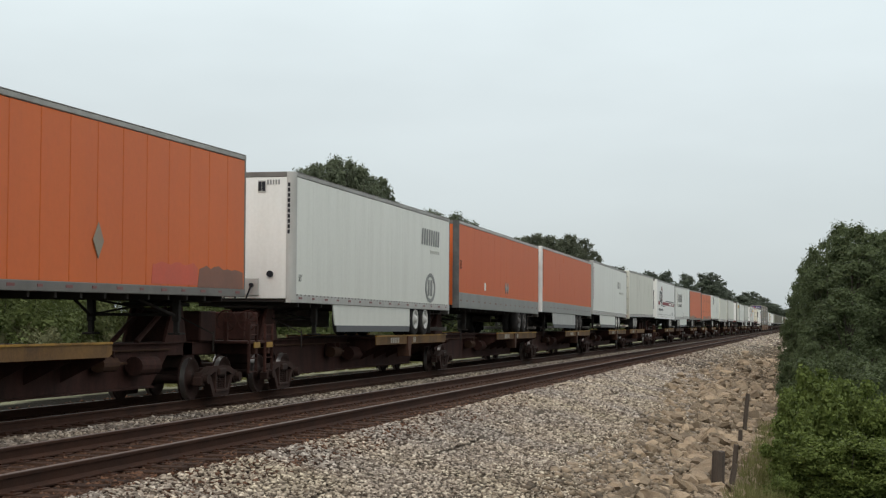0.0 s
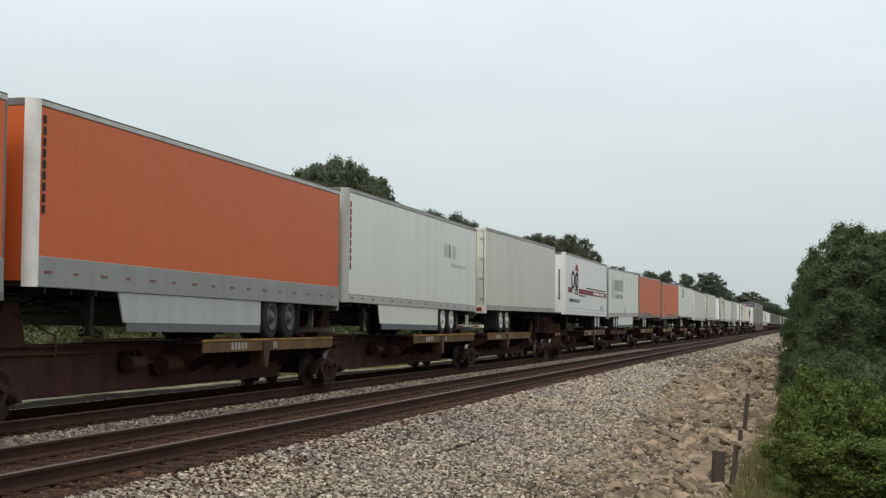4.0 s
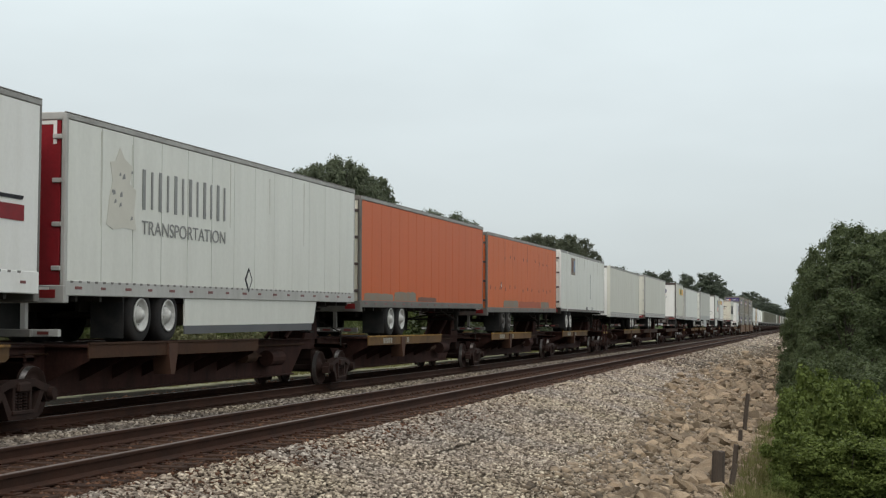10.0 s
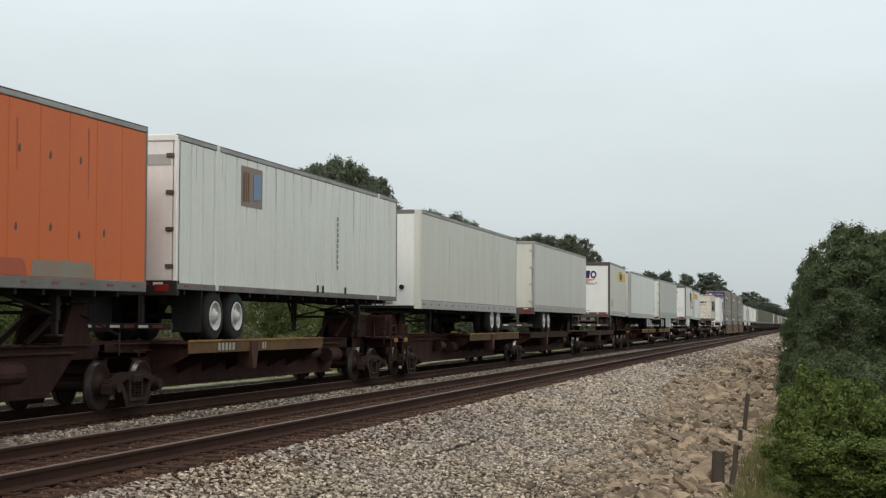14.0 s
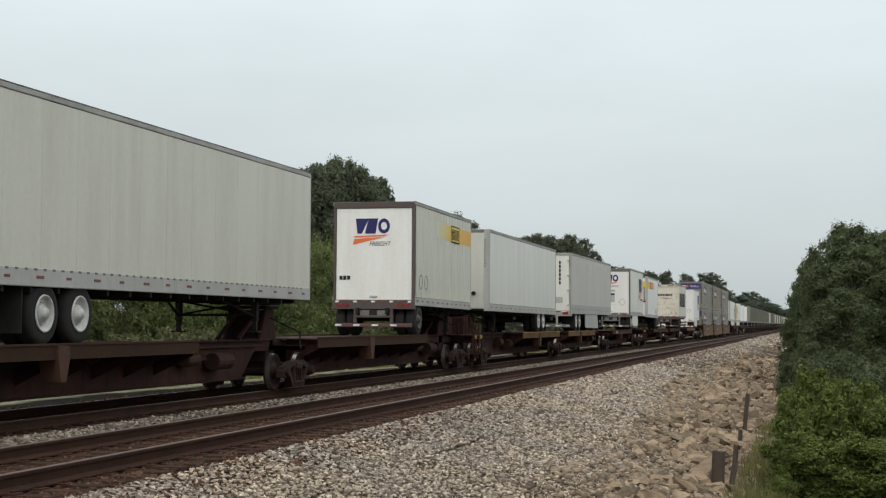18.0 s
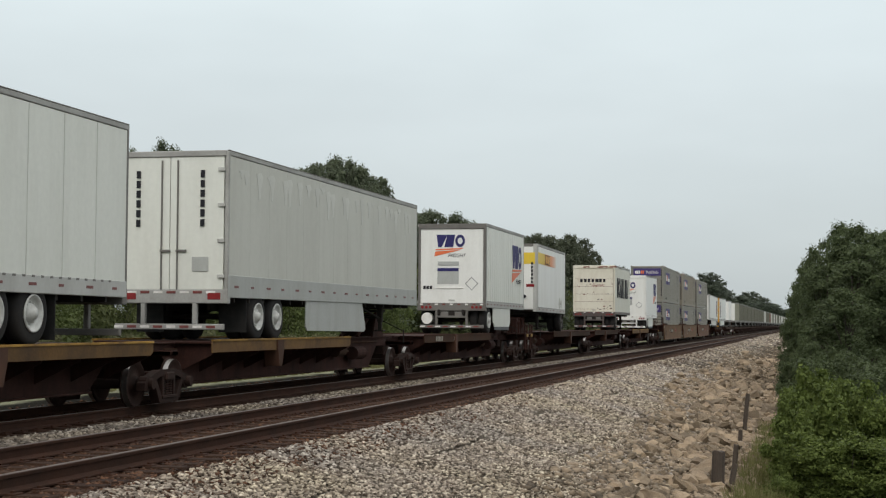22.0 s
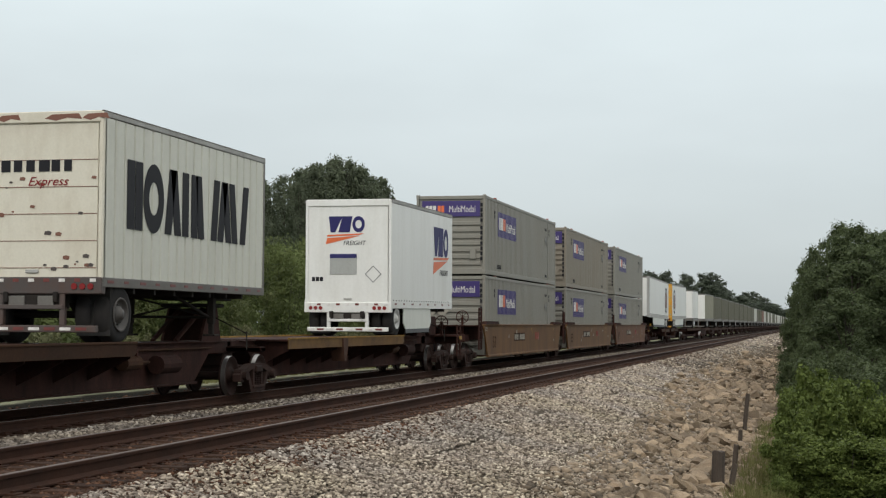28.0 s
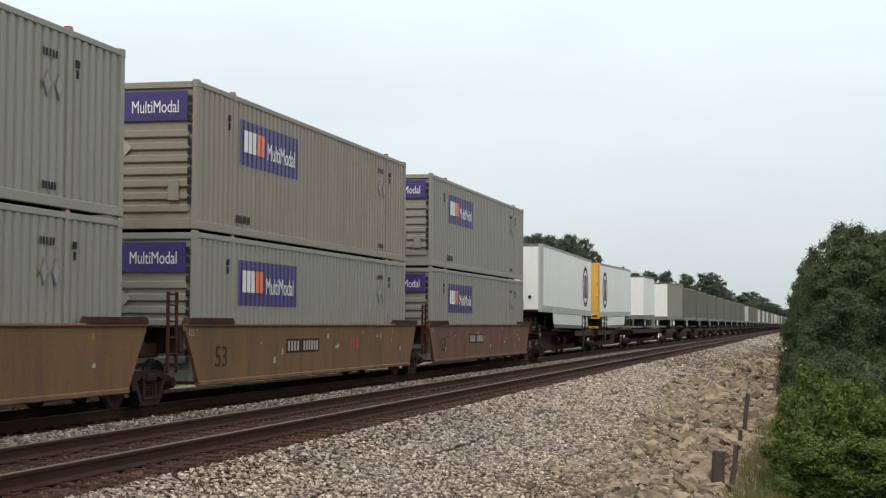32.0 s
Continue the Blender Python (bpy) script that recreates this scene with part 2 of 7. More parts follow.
BANDA = band_mat("yellow_to_orange_band", 5.0, [(0.0, (0.72, 0.53, 0.04)), (0.30, (0.70, 0.47, 0.04)), (0.52, (0.72, 0.34, 0.04)), (0.70, (0.72, 0.26, 0.10)), (0.85, (0.72, 0.42, 0.28)), (1.0, (0.76, 0.75, 0.70))])
BANDB = band_mat("faded_yellow_band", 5.2, [(0.0, (0.63, 0.62, 0.53)), (0.16, (0.66, 0.58, 0.30)), (0.36, (0.70, 0.50, 0.07)), (0.70, (0.72, 0.44, 0.04)), (1.0, (0.72, 0.36, 0.04))])
CRIMSON = mat("crimson_paint", (0.235, 0.012, 0.018), 0.5, 0, (0.13, 0.02, 0.02), 0.35, 1.0, 0.4, 0.08, 0.03, 0.03, False, 0.2)
TAPER = mat("red_lens", (0.24, 0.02, 0.02), 0.4, 0, (0.12, 0.02, 0.02), 0.3, 3.0, 0.0, 0.05, 0.02, 0.06, False, 0.25)
TAPEW = mat("white_reflector", (0.75, 0.73, 0.70), 0.35, 0, (0.4, 0.36, 0.3), 0.3, 3.0)
TYRE = mat("tyre_rubber", (0.021, 0.020, 0.020), 0.9, 0, (0.045, 0.038, 0.032), 0.35, 2.5, 0.0, 0.12, 0.05, 0.06, False, 0.25)
HUBW = mat("white_wheel_disc", (0.55, 0.55, 0.52), 0.5, 0, (0.16, 0.14, 0.12), 0.45, 4.0)
HUBG = mat("grey_wheel_disc", (0.085, 0.078, 0.072), 0.65, 0.1, (0.05, 0.04, 0.032), 0.4, 4.0)
CHASSIS = mat("black_chassis_steel", (0.026, 0.023, 0.021), 0.75, 0.0, (0.04, 0.03, 0.022), 0.4, 1.5, 0.0, 0.12, 0.05, 0.06, False, 0.14)
SPINE = mat("rusty_brown_car_steel", (0.050, 0.0215, 0.0165), 0.82, 0.0, (0.011, 0.008, 0.007), 0.55, 0.9, 0.3, 0.15, 0.06, 0.15, False, 0.14)
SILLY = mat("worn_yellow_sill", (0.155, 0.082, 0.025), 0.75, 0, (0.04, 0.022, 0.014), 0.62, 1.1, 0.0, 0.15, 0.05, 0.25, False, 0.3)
SILLB = mat("rusty_sill", (0.056, 0.027, 0.015), 0.8, 0, (0.03, 0.019, 0.014), 0.55, 1.1, 0.0, 0.15, 0.05, 0.2, False, 0.14)
SILLR = mat("rust_red_bracket", (0.075, 0.034, 0.020), 0.8, 0, (0.03, 0.018, 0.013), 0.5, 2.0, 0.0, 0.15, 0.05, 0.2, False, 0.3)
BOGIE = mat("bogie_casting", (0.036, 0.0195, 0.0155), 0.8, 0.0, (0.014, 0.012, 0.010), 0.5, 2.0, 0.0, 0.15, 0.05, 0.15, False, 0.14)
TREAD = mat("bright_wheel_tread", (0.38, 0.37, 0.36), 0.32, 0.9, (0.2, 0.18, 0.16), 0.3, 3.0)
WELL = mat("faded_ochre_well_paint", (0.160, 0.082, 0.032), 0.7, 0, (0.075, 0.042, 0.026), 0.6, 0.7, 0.4, 0.12, 0.03, 0.05, False, 0.3)
SAFETY = mat("safety_yellow", (0.30, 0.17, 0.02), 0.65, 0, (0.08, 0.05, 0.02), 0.5, 2.5)
PALEBAR = mat("pale_stencil", (0.33, 0.31, 0.26), 0.6, 0, (0.3, 0.25, 0.18), 0.5, 3.0)
RUBBER = mat("mudflap_rubber", (0.018, 0.018, 0.018), 0.85, 0, (0.05, 0.045, 0.04), 0.4, 2.0, 0.0, 0.12, 0.05, 0.06, False, 0.25)
SKIRTG = mat("grey_skirt", (0.40, 0.41, 0.39), 0.5, 0, (0.25, 0.24, 0.2), 0.3, 0.8, 0.4)
SKIRTD = mat("dark_skirt_edge", (0.10, 0.105, 0.11), 0.6, 0, (0.06, 0.06, 0.06), 0.3, 0.8)
RAILTOP = mat("worn_rail_head", (0.105, 0.078, 0.066), 0.55, 0.25, (0.06, 0.036, 0.026), 0.4, 2.0)
RAILWEB = mat("rusty_rail_web", (0.046, 0.0215, 0.0135), 0.9, 0.0, (0.018, 0.012, 0.010), 0.5, 1.5, 0.0, 0.15, 0.08, 0.06, False, 0.14)
TIE = mat("weathered_sleeper", (0.046, 0.024, 0.015), 0.9, 0, (0.022, 0.015, 0.012), 0.5, 3.0, 0.0, 0.2, 0.15, 0.3, False, 0.14)
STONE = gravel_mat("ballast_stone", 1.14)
# the same stone kinds, every colour scaled down to 0.62
STRIPSTONE = gravel_mat("darker_strip_stone", 0.62)
RUSTSTONE = mat("rusty_ballast_stone", (0.088, 0.043, 0.024), 0.9, 0, (0.022, 0.015, 0.012), 0.5, 0.6, 0.0, 0.2, 0.1, 0.8, True, 0.3)
ROCK = mat("tan_limestone_rock", (0.275, 0.208, 0.138), 0.92, 0, (0.105, 0.075, 0.054), 0.5, 2.6, 0.0, 0.22, 0.25, 0.42)
ROCKJ = mat("tan_limestone_blocks", (0.275, 0.208, 0.138), 0.92, 0, (0.105, 0.075, 0.054), 0.5, 2.6, 0.0, 0.22, 0.25, 0.45, True)
ROCKI = mat("tan_limestone_rubble", (0.25, 0.195, 0.135), 0.92, 0, (0.13, 0.095, 0.07), 0.5, 0.6, 0.0, 0.2, 0.2, 0.6, True)
WOODP = mat("dark_weathered_post", (0.066, 0.050, 0.038), 0.95, 0, (0.022, 0.018, 0.016), 0.5, 3.0, 0.9, 0.2, 0.2, 0.1)
BARK = mat("tree_bark", (0.055, 0.046, 0.036), 0.95, 0, (0.04, 0.035, 0.03), 0.5, 3.0, 0.8, 0.2, 0.2, 0.15)
LEAFD = leaf_mat("dark_leaves", (0.066, 0.080, 0.052), (0.132, 0.156, 0.094))
LEAFN = leaf_mat("dark_olive_leaves", (0.042, 0.058, 0.027), (0.112, 0.142, 0.064))
LEAFB = leaf_mat("feathery_green_leaves", (0.092, 0.118, 0.042), (0.185, 0.225, 0.080))
LEAFW = leaf_mat("pale_weed_leaves", (0.095, 0.100, 0.050), (0.190, 0.195, 0.095))
LEAFM = leaf_mat("mid_leaves", (0.044, 0.056, 0.021), (0.115, 0.132, 0.050))
LEAFL = leaf_mat("light_leaves", (0.040, 0.060, 0.014), (0.165, 0.212, 0.052))
GRASSM = leaf_mat("grass_blades", (0.085, 0.088, 0.03), (0.19, 0.185, 0.075))
# farthest leaves, with air haze mixed into both greens
LEAFHAZE = leaf_mat("haze_tinted_leaves", (0.062, 0.078, 0.060), (0.115, 0.135, 0.095))


# ---- mesh helpers ----
class Shape:
    """Collects faces of boxes, tubes and sheets for one mesh."""

    def __init__(self):
        self.v, self.f = [], []

    def add(self, vs, fs):
        o = len(self.v)
        self.v += [tuple(p) for p in vs]
        self.f += [tuple(o + i for i in f) for f in fs]
        return self

    def box(self, x0, x1, y0, y1, z0, z1):
        return self.add([(x0, y0, z0), (x1, y0, z0), (x1, y1, z0), (x0, y1, z0), (x0, y0, z1), (x1, y0, z1), (x1, y1, z1), (x0, y1, z1)],
                        [(3, 2, 1, 0), (4, 5, 6, 7), (0, 1, 5, 4), (1, 2, 6, 5), (2, 3, 7, 6), (3, 0, 4, 7)])

    def cbox(self, x0, x1, y0, y1, z0, z1, c=0.01):
        """A box with chamfered edges."""
        lo, hi, vs, idx = (x0, y0, z0), (x1, y1, z1), [], {}
        for sx in (0, 1):
            for sy in (0, 1):
                for sz in (0, 1):
                    for k in range(3):
                        s, p = (sx, sy, sz), []
                        for a in range(3):
                            e = (lo, hi)[s[a]][a]
                            p.append(e if a == k else e + (c if s[a] == 0 else -c))
                        idx[sx, sy, sz, k] = len(vs)
                        vs.append(p)
        fs = []
        for k in range(3):
            a, b = [i for i in range(3) if i != k]
            for s in (0, 1):
                loop = []
                for sa, sb in ((0, 0), (1, 0), (1, 1), (0, 1)):
                    q = [0, 0, 0]
                    q[k], q[a], q[b] = s, sa, sb
                    loop.append(idx[(*q, k)])
                flip = (s == 0) ^ (k == 1)
                fs.append(loop[::-1] if flip else loop)
        for k in range(3):
            a, b = [i for i in range(3) if i != k]
            for sa in (0, 1):
                for sb in (0, 1):
                    loop = []
                    for s, ax in ((0, a), (1, a), (1, b), (0, b)):
                        q = [0, 0, 0]
                        q[k], q[a], q[b] = s, sa, sb
                        loop.append(idx[(*q, ax)])
                    fs.append(loop if (sa ^ sb) ^ (k == 1) else loop[::-1])
        for sx in (0, 1):
            for sy in (0, 1):
                for sz in (0, 1):
                    t = [idx[sx, sy, sz, k] for k in range(3)]
                    fs.append(t if (sx + sy + sz) % 2 else t[::-1])
        return self.add(vs, fs)

    def tube(self, p, q, r, n=10, r2=None, caps=True):
        p, q = Vector(p), Vector(q)
        d = (q - p).normalized()
        a = d.orthogonal().normalized()
        b = d.cross(a)
        r2 = r if r2 is None else r2
        vs = [p + (a * math.cos(t) + b * math.sin(t)) * r for t in (2 * math.pi * i / n for i in range(n))]
        vs += [q + (a * math.cos(t) + b * math.sin(t)) * r2 for t in (2 * math.pi * i / n for i in range(n))]
        fs = [(i, (i + 1) % n, n + (i + 1) % n, n + i) for i in range(n)]
        if caps:
            fs += [tuple(range(n))[::-1], tuple(range(n, 2 * n))]
        return self.add(vs, fs)

    def lathe_y(self, prof, n=28, centre=(0, 0, 0)):
        """Turns (radius, y) pairs about the y axis."""
        cx, cy, cz = centre
        vs, m = [], len(prof)
        for i in range(n):
            t = 2 * math.pi * i / n
            vs += [(cx + r * math.cos(t), cy + y, cz + r * math.sin(t)) for r, y in prof]
        fs = [(i * m + j, i * m + j + 1, ((i + 1) % n) * m + j + 1, ((i + 1) % n) * m + j) for i in range(n) for j in range(m - 1)]
        return self.add(vs, fs)

    def prism_y(self, poly, y0, y1):
        """Extrudes an (x, z) outline along y."""
        n = len(poly)
        vs = [(x, y0, z) for x, z in poly] + [(x, y1, z) for x, z in poly]
        fs = [tuple(range(n)), tuple(range(2 * n - 1, n - 1, -1))] + [(i, n + i, n + (i + 1) % n, (i + 1) % n) for i in range(n)]
        return self.add(vs, fs)

    def prism_x(self, poly, x0, x1):
        """Extrudes a (y, z) outline along x."""
        n = len(poly)
        vs = [(x0, y, z) for y, z in poly] + [(x1, y, z) for y, z in poly]
        fs = [tuple(range(n))[::-1], tuple(range(n, 2 * n))] + [(i, (i + 1) % n, n + (i + 1) % n, n + i) for i in range(n)]
        return self.add(vs, fs)

    def mesh(self, name, material, smooth=False):
        me = bpy.data.meshes.new(name)
        me.from_pydata(self.v, [], self.f)
        me.materials.append(material)
        bm = bmesh.new()
        bm.from_mesh(me)
        bmesh.ops.recalc_face_normals(bm, faces=bm.faces)
        bm.to_mesh(me)
        bm.free()
        if smooth:
            me.polygons.foreach_set("use_smooth", [True] * len(me.polygons))
        return me


def part(name, shape, material, parent, label="", at=None, smooth=False):
    """One mesh object under a thing or a part."""
    me = shape if isinstance(shape, bpy.types.Mesh) else shape.mesh(name, material, smooth)
    ob = new(name, me)
    ob.parent = parent
    if at is not None:
        ob.matrix_basis = at
    if label:
        tagged(ob, label)
    return ob


def thing(name, label, category, group="", m=None, kind=""):
    ob = new(name)
    ob.empty_display_size = 0.3
    if m is not None:
        ob.matrix_basis = m
    return tagged(ob, label, category, group, kind)


TEXTS = {}


def words(name, text, height, material, parent, m, width=None, label="", shear=0.0):
    """Flat lettering in the built-in font; its left foot stands at m. width squeezes it."""
    key = (text, material.name, shear)
    if key not in TEXTS:
        cu = bpy.data.curves.new(name, "FONT")
        cu.body, cu.size, cu.extrude, cu.shear = text, 1.0, 0.002, shear
        tmp = bpy.data.objects.new(name, cu)
        me = bpy.data.meshes.new_from_object(tmp)
        bpy.data.objects.remove(tmp)
        me.materials.clear()
        me.materials.append(material)
        TEXTS[key] = me
    me = TEXTS[key]
    xs = [v.co.x for v in me.vertices]
    ys = [v.co.y for v in me.vertices]
    s = height / max(0.01, max(ys) - min(ys))
    sx = s if width is None else width / max(0.01, max(xs) - min(xs))
    ob = part(name, me, material, parent, label)
    ob.matrix_basis = m @ Matrix.Diagonal((sx, s, 1, 1))
    return ob


NEAR = -1.295


def near_at(x, z, out=0.006):
    return pose(x, NEAR - out, z, 90, 0, 0)


def lead_at(y, z, out=0.006):
    return pose(-out, y, z, 90, 0, -90)


def flat_poly(name, pts, material, parent, m, label="", thick=0.003):
    """A thin plain shape drawn with (x, y) outline on the plane of m."""
    s = Shape()
    n = len(pts)
    s.add([(x, y, -thick) for x, y in pts] + [(x, y, thick) for x, y in pts],
          [tuple(range(n))[::-1], tuple(range(n, 2 * n))] + [(i, (i + 1) % n, n + (i + 1) % n, n + i) for i in range(n)])
    return part(name, s, material, parent, label, m)


BAR_MESHES = {}


def bars(name, n, w, h, material, parent, m, fill=0.62, slant=0.0, label=""):
    """A row of plain bars, one part each, in place of a brand name or a number."""
    step = w / n
    key = (name, round(step * fill, 4), h, slant, material.name)
    if key not in BAR_MESHES:
        x1, k = step * fill, slant * h
        s = Shape().add([(0, 0, -0.003), (x1, 0, -0.003), (x1 + k, h, -0.003), (k, h, -0.003), (0, 0, 0.003), (x1, 0, 0.003), (x1 + k, h, 0.003), (k, h, 0.003)],
                        [(3, 2, 1, 0), (4, 5, 6, 7), (0, 1, 5, 4), (1, 2, 6, 5), (2, 3, 7, 6), (3, 0, 4, 7)])
        BAR_MESHES[key] = s.mesh(name, material)
    for i in range(n):
        part(name, BAR_MESHES[key], material, parent, label, m @ pose(i * step, 0, 0))


def ring(name, rx, ry, r_in, material, parent, m, n=28, label=""):
    s = Shape()
    vs = []
    for k, z in ((1, -0.003), (1, 0.003), (r_in, 0.003), (r_in, -0.003)):
        vs += [(rx * k * math.cos(2 * math.pi * i / n), ry * k * math.sin(2 * math.pi * i / n), z) for i in range(n)]
    fs = []
    for a in range(4):
        b = (a + 1) % 4
        fs += [(a * n + i, a * n + (i + 1) % n, b * n + (i + 1) % n, b * n + i) for i in range(n)]
    s.add(vs, fs)
    return part(name, s, material, parent, label, m)


MOVING, WHEELSETS = [], []      # things that ride on the train, and their rolling wheelsets


# ---- the train: parts shared by many ----
CACHE = {}


def cached(key, make):
    if key not in CACHE:
        CACHE[key] = make()
    return CACHE[key]


def tyre_mesh():
    s = Shape()
    s.lathe_y([(0.30, -0.14), (0.40, -0.15), (0.475, -0.135), (0.505, -0.09), (0.51, 0.0), (0.505, 0.09), (0.475, 0.135), (0.40, 0.15), (0.30, 0.14)], 30)
    return s.mesh("tyre", TYRE, True)


def disc_mesh(material):
    s = Shape()
    s.lathe_y([(0.30, -0.15), (0.295, -0.17), (0.27, -0.165), (0.255, -0.12), (0.20, -0.085), (0.155, -0.09), (0.15, -0.13), (0.10, -0.15), (0.09, -0.19), (0.0, -0.195)], 26)
    for i in range(10):
        t = 2 * math.pi * i / 10
        s.tube((0.175 * math.cos(t), -0.085, 0.175 * math.sin(t)), (0.175 * math.cos(t), -0.115, 0.175 * math.sin(t)), 0.014, 6)
    return s.mesh("rim", material, True)


def road_wheel(parent, x, z, side, white, lean=0.0):
    """Dual road wheel: tyre under the thing, rim under the tyre."""
    k = "rim_white" if white else "rim_grey"
    w = part("wheel", cached("tyre", tyre_mesh), TYRE, parent, "", pose(x, side * 1.10, z, 0, random.uniform(0, 360), 0 if side < 0 else 180))
    part("rim", cached(k, lambda: disc_mesh(HUBW if white else HUBG)), HUBW, w, "white-painted wheel disc" if white else "")
    part("tyre", cached("tyre", tyre_mesh), TYRE, parent, "", pose(x, side * 0.76, z))
    return w


def corrugated(x0, x1, z0, z1, y, pitch, depth, out=-1, flat=0.48):
    """A wall sheet with vertical ribs, a few centimetres thick."""
    prof, x = [], x0
    n = max(1, round((x1 - x0) / pitch))
    p = (x1 - x0) / n
    for i in range(n):
        a = x0 + i * p
        k = (1 - flat) / 0.52
        prof += [(a, 0), (a + p * flat, 0), (a + p * (flat + 0.1 * k), depth), (a + p * (1 - 0.1 * k), depth)]
    prof.append((x1, 0))
    s = Shape()
    m = len(prof)
    vs = [(px, y - out * d, z0) for px, d in prof] + [(px, y - out * d, z1) for px, d in prof]
    vs += [(x0, y - out * (depth + 0.03), z0), (x1, y - out * (depth + 0.03), z0), (x0, y - out * (depth + 0.03), z1), (x1, y - out * (depth + 0.03), z1)]
    fs = [(i, i + 1, m + i + 1, m + i) for i in range(m - 1)] + [(2 * m, 2 * m + 2, 2 * m + 3, 2 * m + 1)]
    return s.add(vs, fs)


def trailer(x0, x1, nose, paint, label, top=3.86, bot=0.86, sides="plate", rail=ALU, railh=0.24, white_hubs=True, axles=2,
            skirt="", door=None, rearframe=ALUD, legs=True, tape=True, front=None, corner=None, pup=False, slope=0.42, far=False, wheel=None, seam=0.0015, vent=False, toprail=None, under=None, lead=0.0):
    """A road semi-trailer, from its leading end at local x 0; nose says which end couples to the tractor: 'lead' or 'trail'."""
    L = x1 - x0
    th = thing("semi_trailer", label, "trailer", "trailers riding on the train")
    sgn = 1 if nose == "lead" else -1
    lift = 0.10 if nose == "lead" else -0.02
    # some stand with their leading end higher or lower than the rest
    lift, slope = lift + lead, slope + sgn * math.degrees(lead / L)
    home = (x0, YT, DECK + lift, 0, sgn * slope, 0)
    MOVING.append((th, home))
    door = door or paint
    under = under or rearframe
    front = front or paint
    corner = corner or rail
    nx = 0.0 if nose == "lead" else L            # nose plane
    rx = L - nx                                   # door plane
    d = 1 if nose == "lead" else -1               # from the nose to the doors
    hw = 1.295
    wallbot = bot + railh
    rc = 0.19 if nose == "lead" else 0.0          # radius of the nose corners
    s0 = rc if rc else 0.08
    # side walls
    if sides == "plate" or sides == "posts":
        n = max(3, round((L - 0.16) / (1.22 if sides == "plate" else 1.0)))
        w = (L - 0.08 - s0) / n
        gap = seam if sides == "plate" or seam > 0.006 else 0.0035
        off = 37.0 * len(MOVING)
        for i in range(n):
            a = s0 + i * w + off
            part("side_panel", Shape().cbox(a + gap, a + w - gap, NEAR + 0.004, NEAR + 0.035, wallbot, top - 0.12, 0.002 if sides == "plate" else 0.01), paint, th, "", pose(-off, 0, 0))
        part("side_backing", Shape().box(s0, L - 0.06, NEAR + 0.036, NEAR + 0.06, wallbot, top - 0.1), ALUD if seam > 0.006 else paint, th)
        part("side_wall", Shape().cbox(s0 + 0.02, L - 0.1, hw - 0.04, hw - 0.004, wallbot, top - 0.12, 0.005), paint, th)
    else:
        pitch = {"rib": 0.40, "corr": 0.26, "wide": 0.62}[sides]
        part("side_wall", corrugated(max(0.12, rc), L - 0.12, wallbot, top - 0.12, NEAR + 0.004, pitch, 0.045 if sides == "wide" else 0.028, -1, 0.86 if sides == "wide" else 0.80), paint, th)
        part("side_wall", Shape().cbox(s0 + 0.02, L - 0.1, hw - 0.04, hw - 0.004, wallbot, top - 0.12, 0.005), paint, th)
    # corner posts, rails, roof, floor
    for x in (0.0, L - 0.09):
        post_mat = rearframe if abs(x + 0.045 - rx) < 1 else corner
        if rc and x == 0.0:
            # rounded aluminium corner panels
            for o in (-1, 1):
                arc = [(rc - rc * math.cos(radians(90 * k / 7)), o * (hw + 0.002) - o * (rc - rc * math.sin(radians(90 * k / 7)))) for k in range(8)]
                inn = [(rc - (rc - 0.04) * math.cos(radians(90 * k / 7)), o * (hw + 0.002) - o * (rc - (rc - 0.04) * math.sin(radians(90 * k / 7)))) for k in range(8)]
                q = arc + inn[::-1]
                m = len(q)
                s = Shape().add([(a, b, bot - 0.04) for a, b in q] + [(a, b, top - 0.004) for a, b in q],
                                [(k, k + 1, m + k + 1, m + k) for k in range(m - 1)] + [(m - 1, 0, m, 2 * m - 1)] + [(k, 15 - k, 14 - k, k + 1) for k in range(7)] + [(m + k, m + k + 1, m + 14 - k, m + 15 - k) for k in range(7)])
                part("nose_corner", s, post_mat, th, "rounded nose corner panel")
            continue
        for y0 in (-hw, hw - 0.11):
            part("corner_post", Shape().cbox(x, x + 0.09, y0, y0 + 0.09, bot, top - 0.015, 0.02), post_mat, th)
    for y0 in (-hw - 0.004, hw - 0.05):
        part("top_rail", Shape().cbox(max(0.01, rc), L - 0.01, y0, y0 + 0.054, top - 0.11, top - 0.018, 0.012), toprail or TOPR, th)
        part("roof_edge", Shape().cbox(max(0.01, rc), L - 0.01, y0 + 0.002, y0 + 0.05, top - 0.017, top + 0.004, 0.006), ALUD, th)
        part("bottom_rail", Shape().cbox(max(0.02, rc), L - 0.02, y0, y0 + 0.054, bot - 0.04, wallbot + 0.01, 0.012), rail, th)
    xr = max(0.03, rc)
    part("roof", Shape().add([(xr, -hw + 0.05, top - 0.06), (L - 0.03, -hw + 0.05, top - 0.06), (xr, 0, top - 0.01), (L - 0.03, 0, top - 0.01),
                              (xr, hw - 0.05, top - 0.06), (L - 0.03, hw - 0.05, top - 0.06), (xr, -hw + 0.05, top - 0.1), (L - 0.03, -hw + 0.05, top - 0.1),
                              (xr, hw - 0.05, top - 0.1), (L - 0.03, hw - 0.05, top - 0.1)],
                             [(0, 1, 3, 2), (2, 3, 5, 4), (6, 8, 9, 7), (0, 2, 4, 8, 6), (1, 7, 9, 5, 3)]), ALU, th)
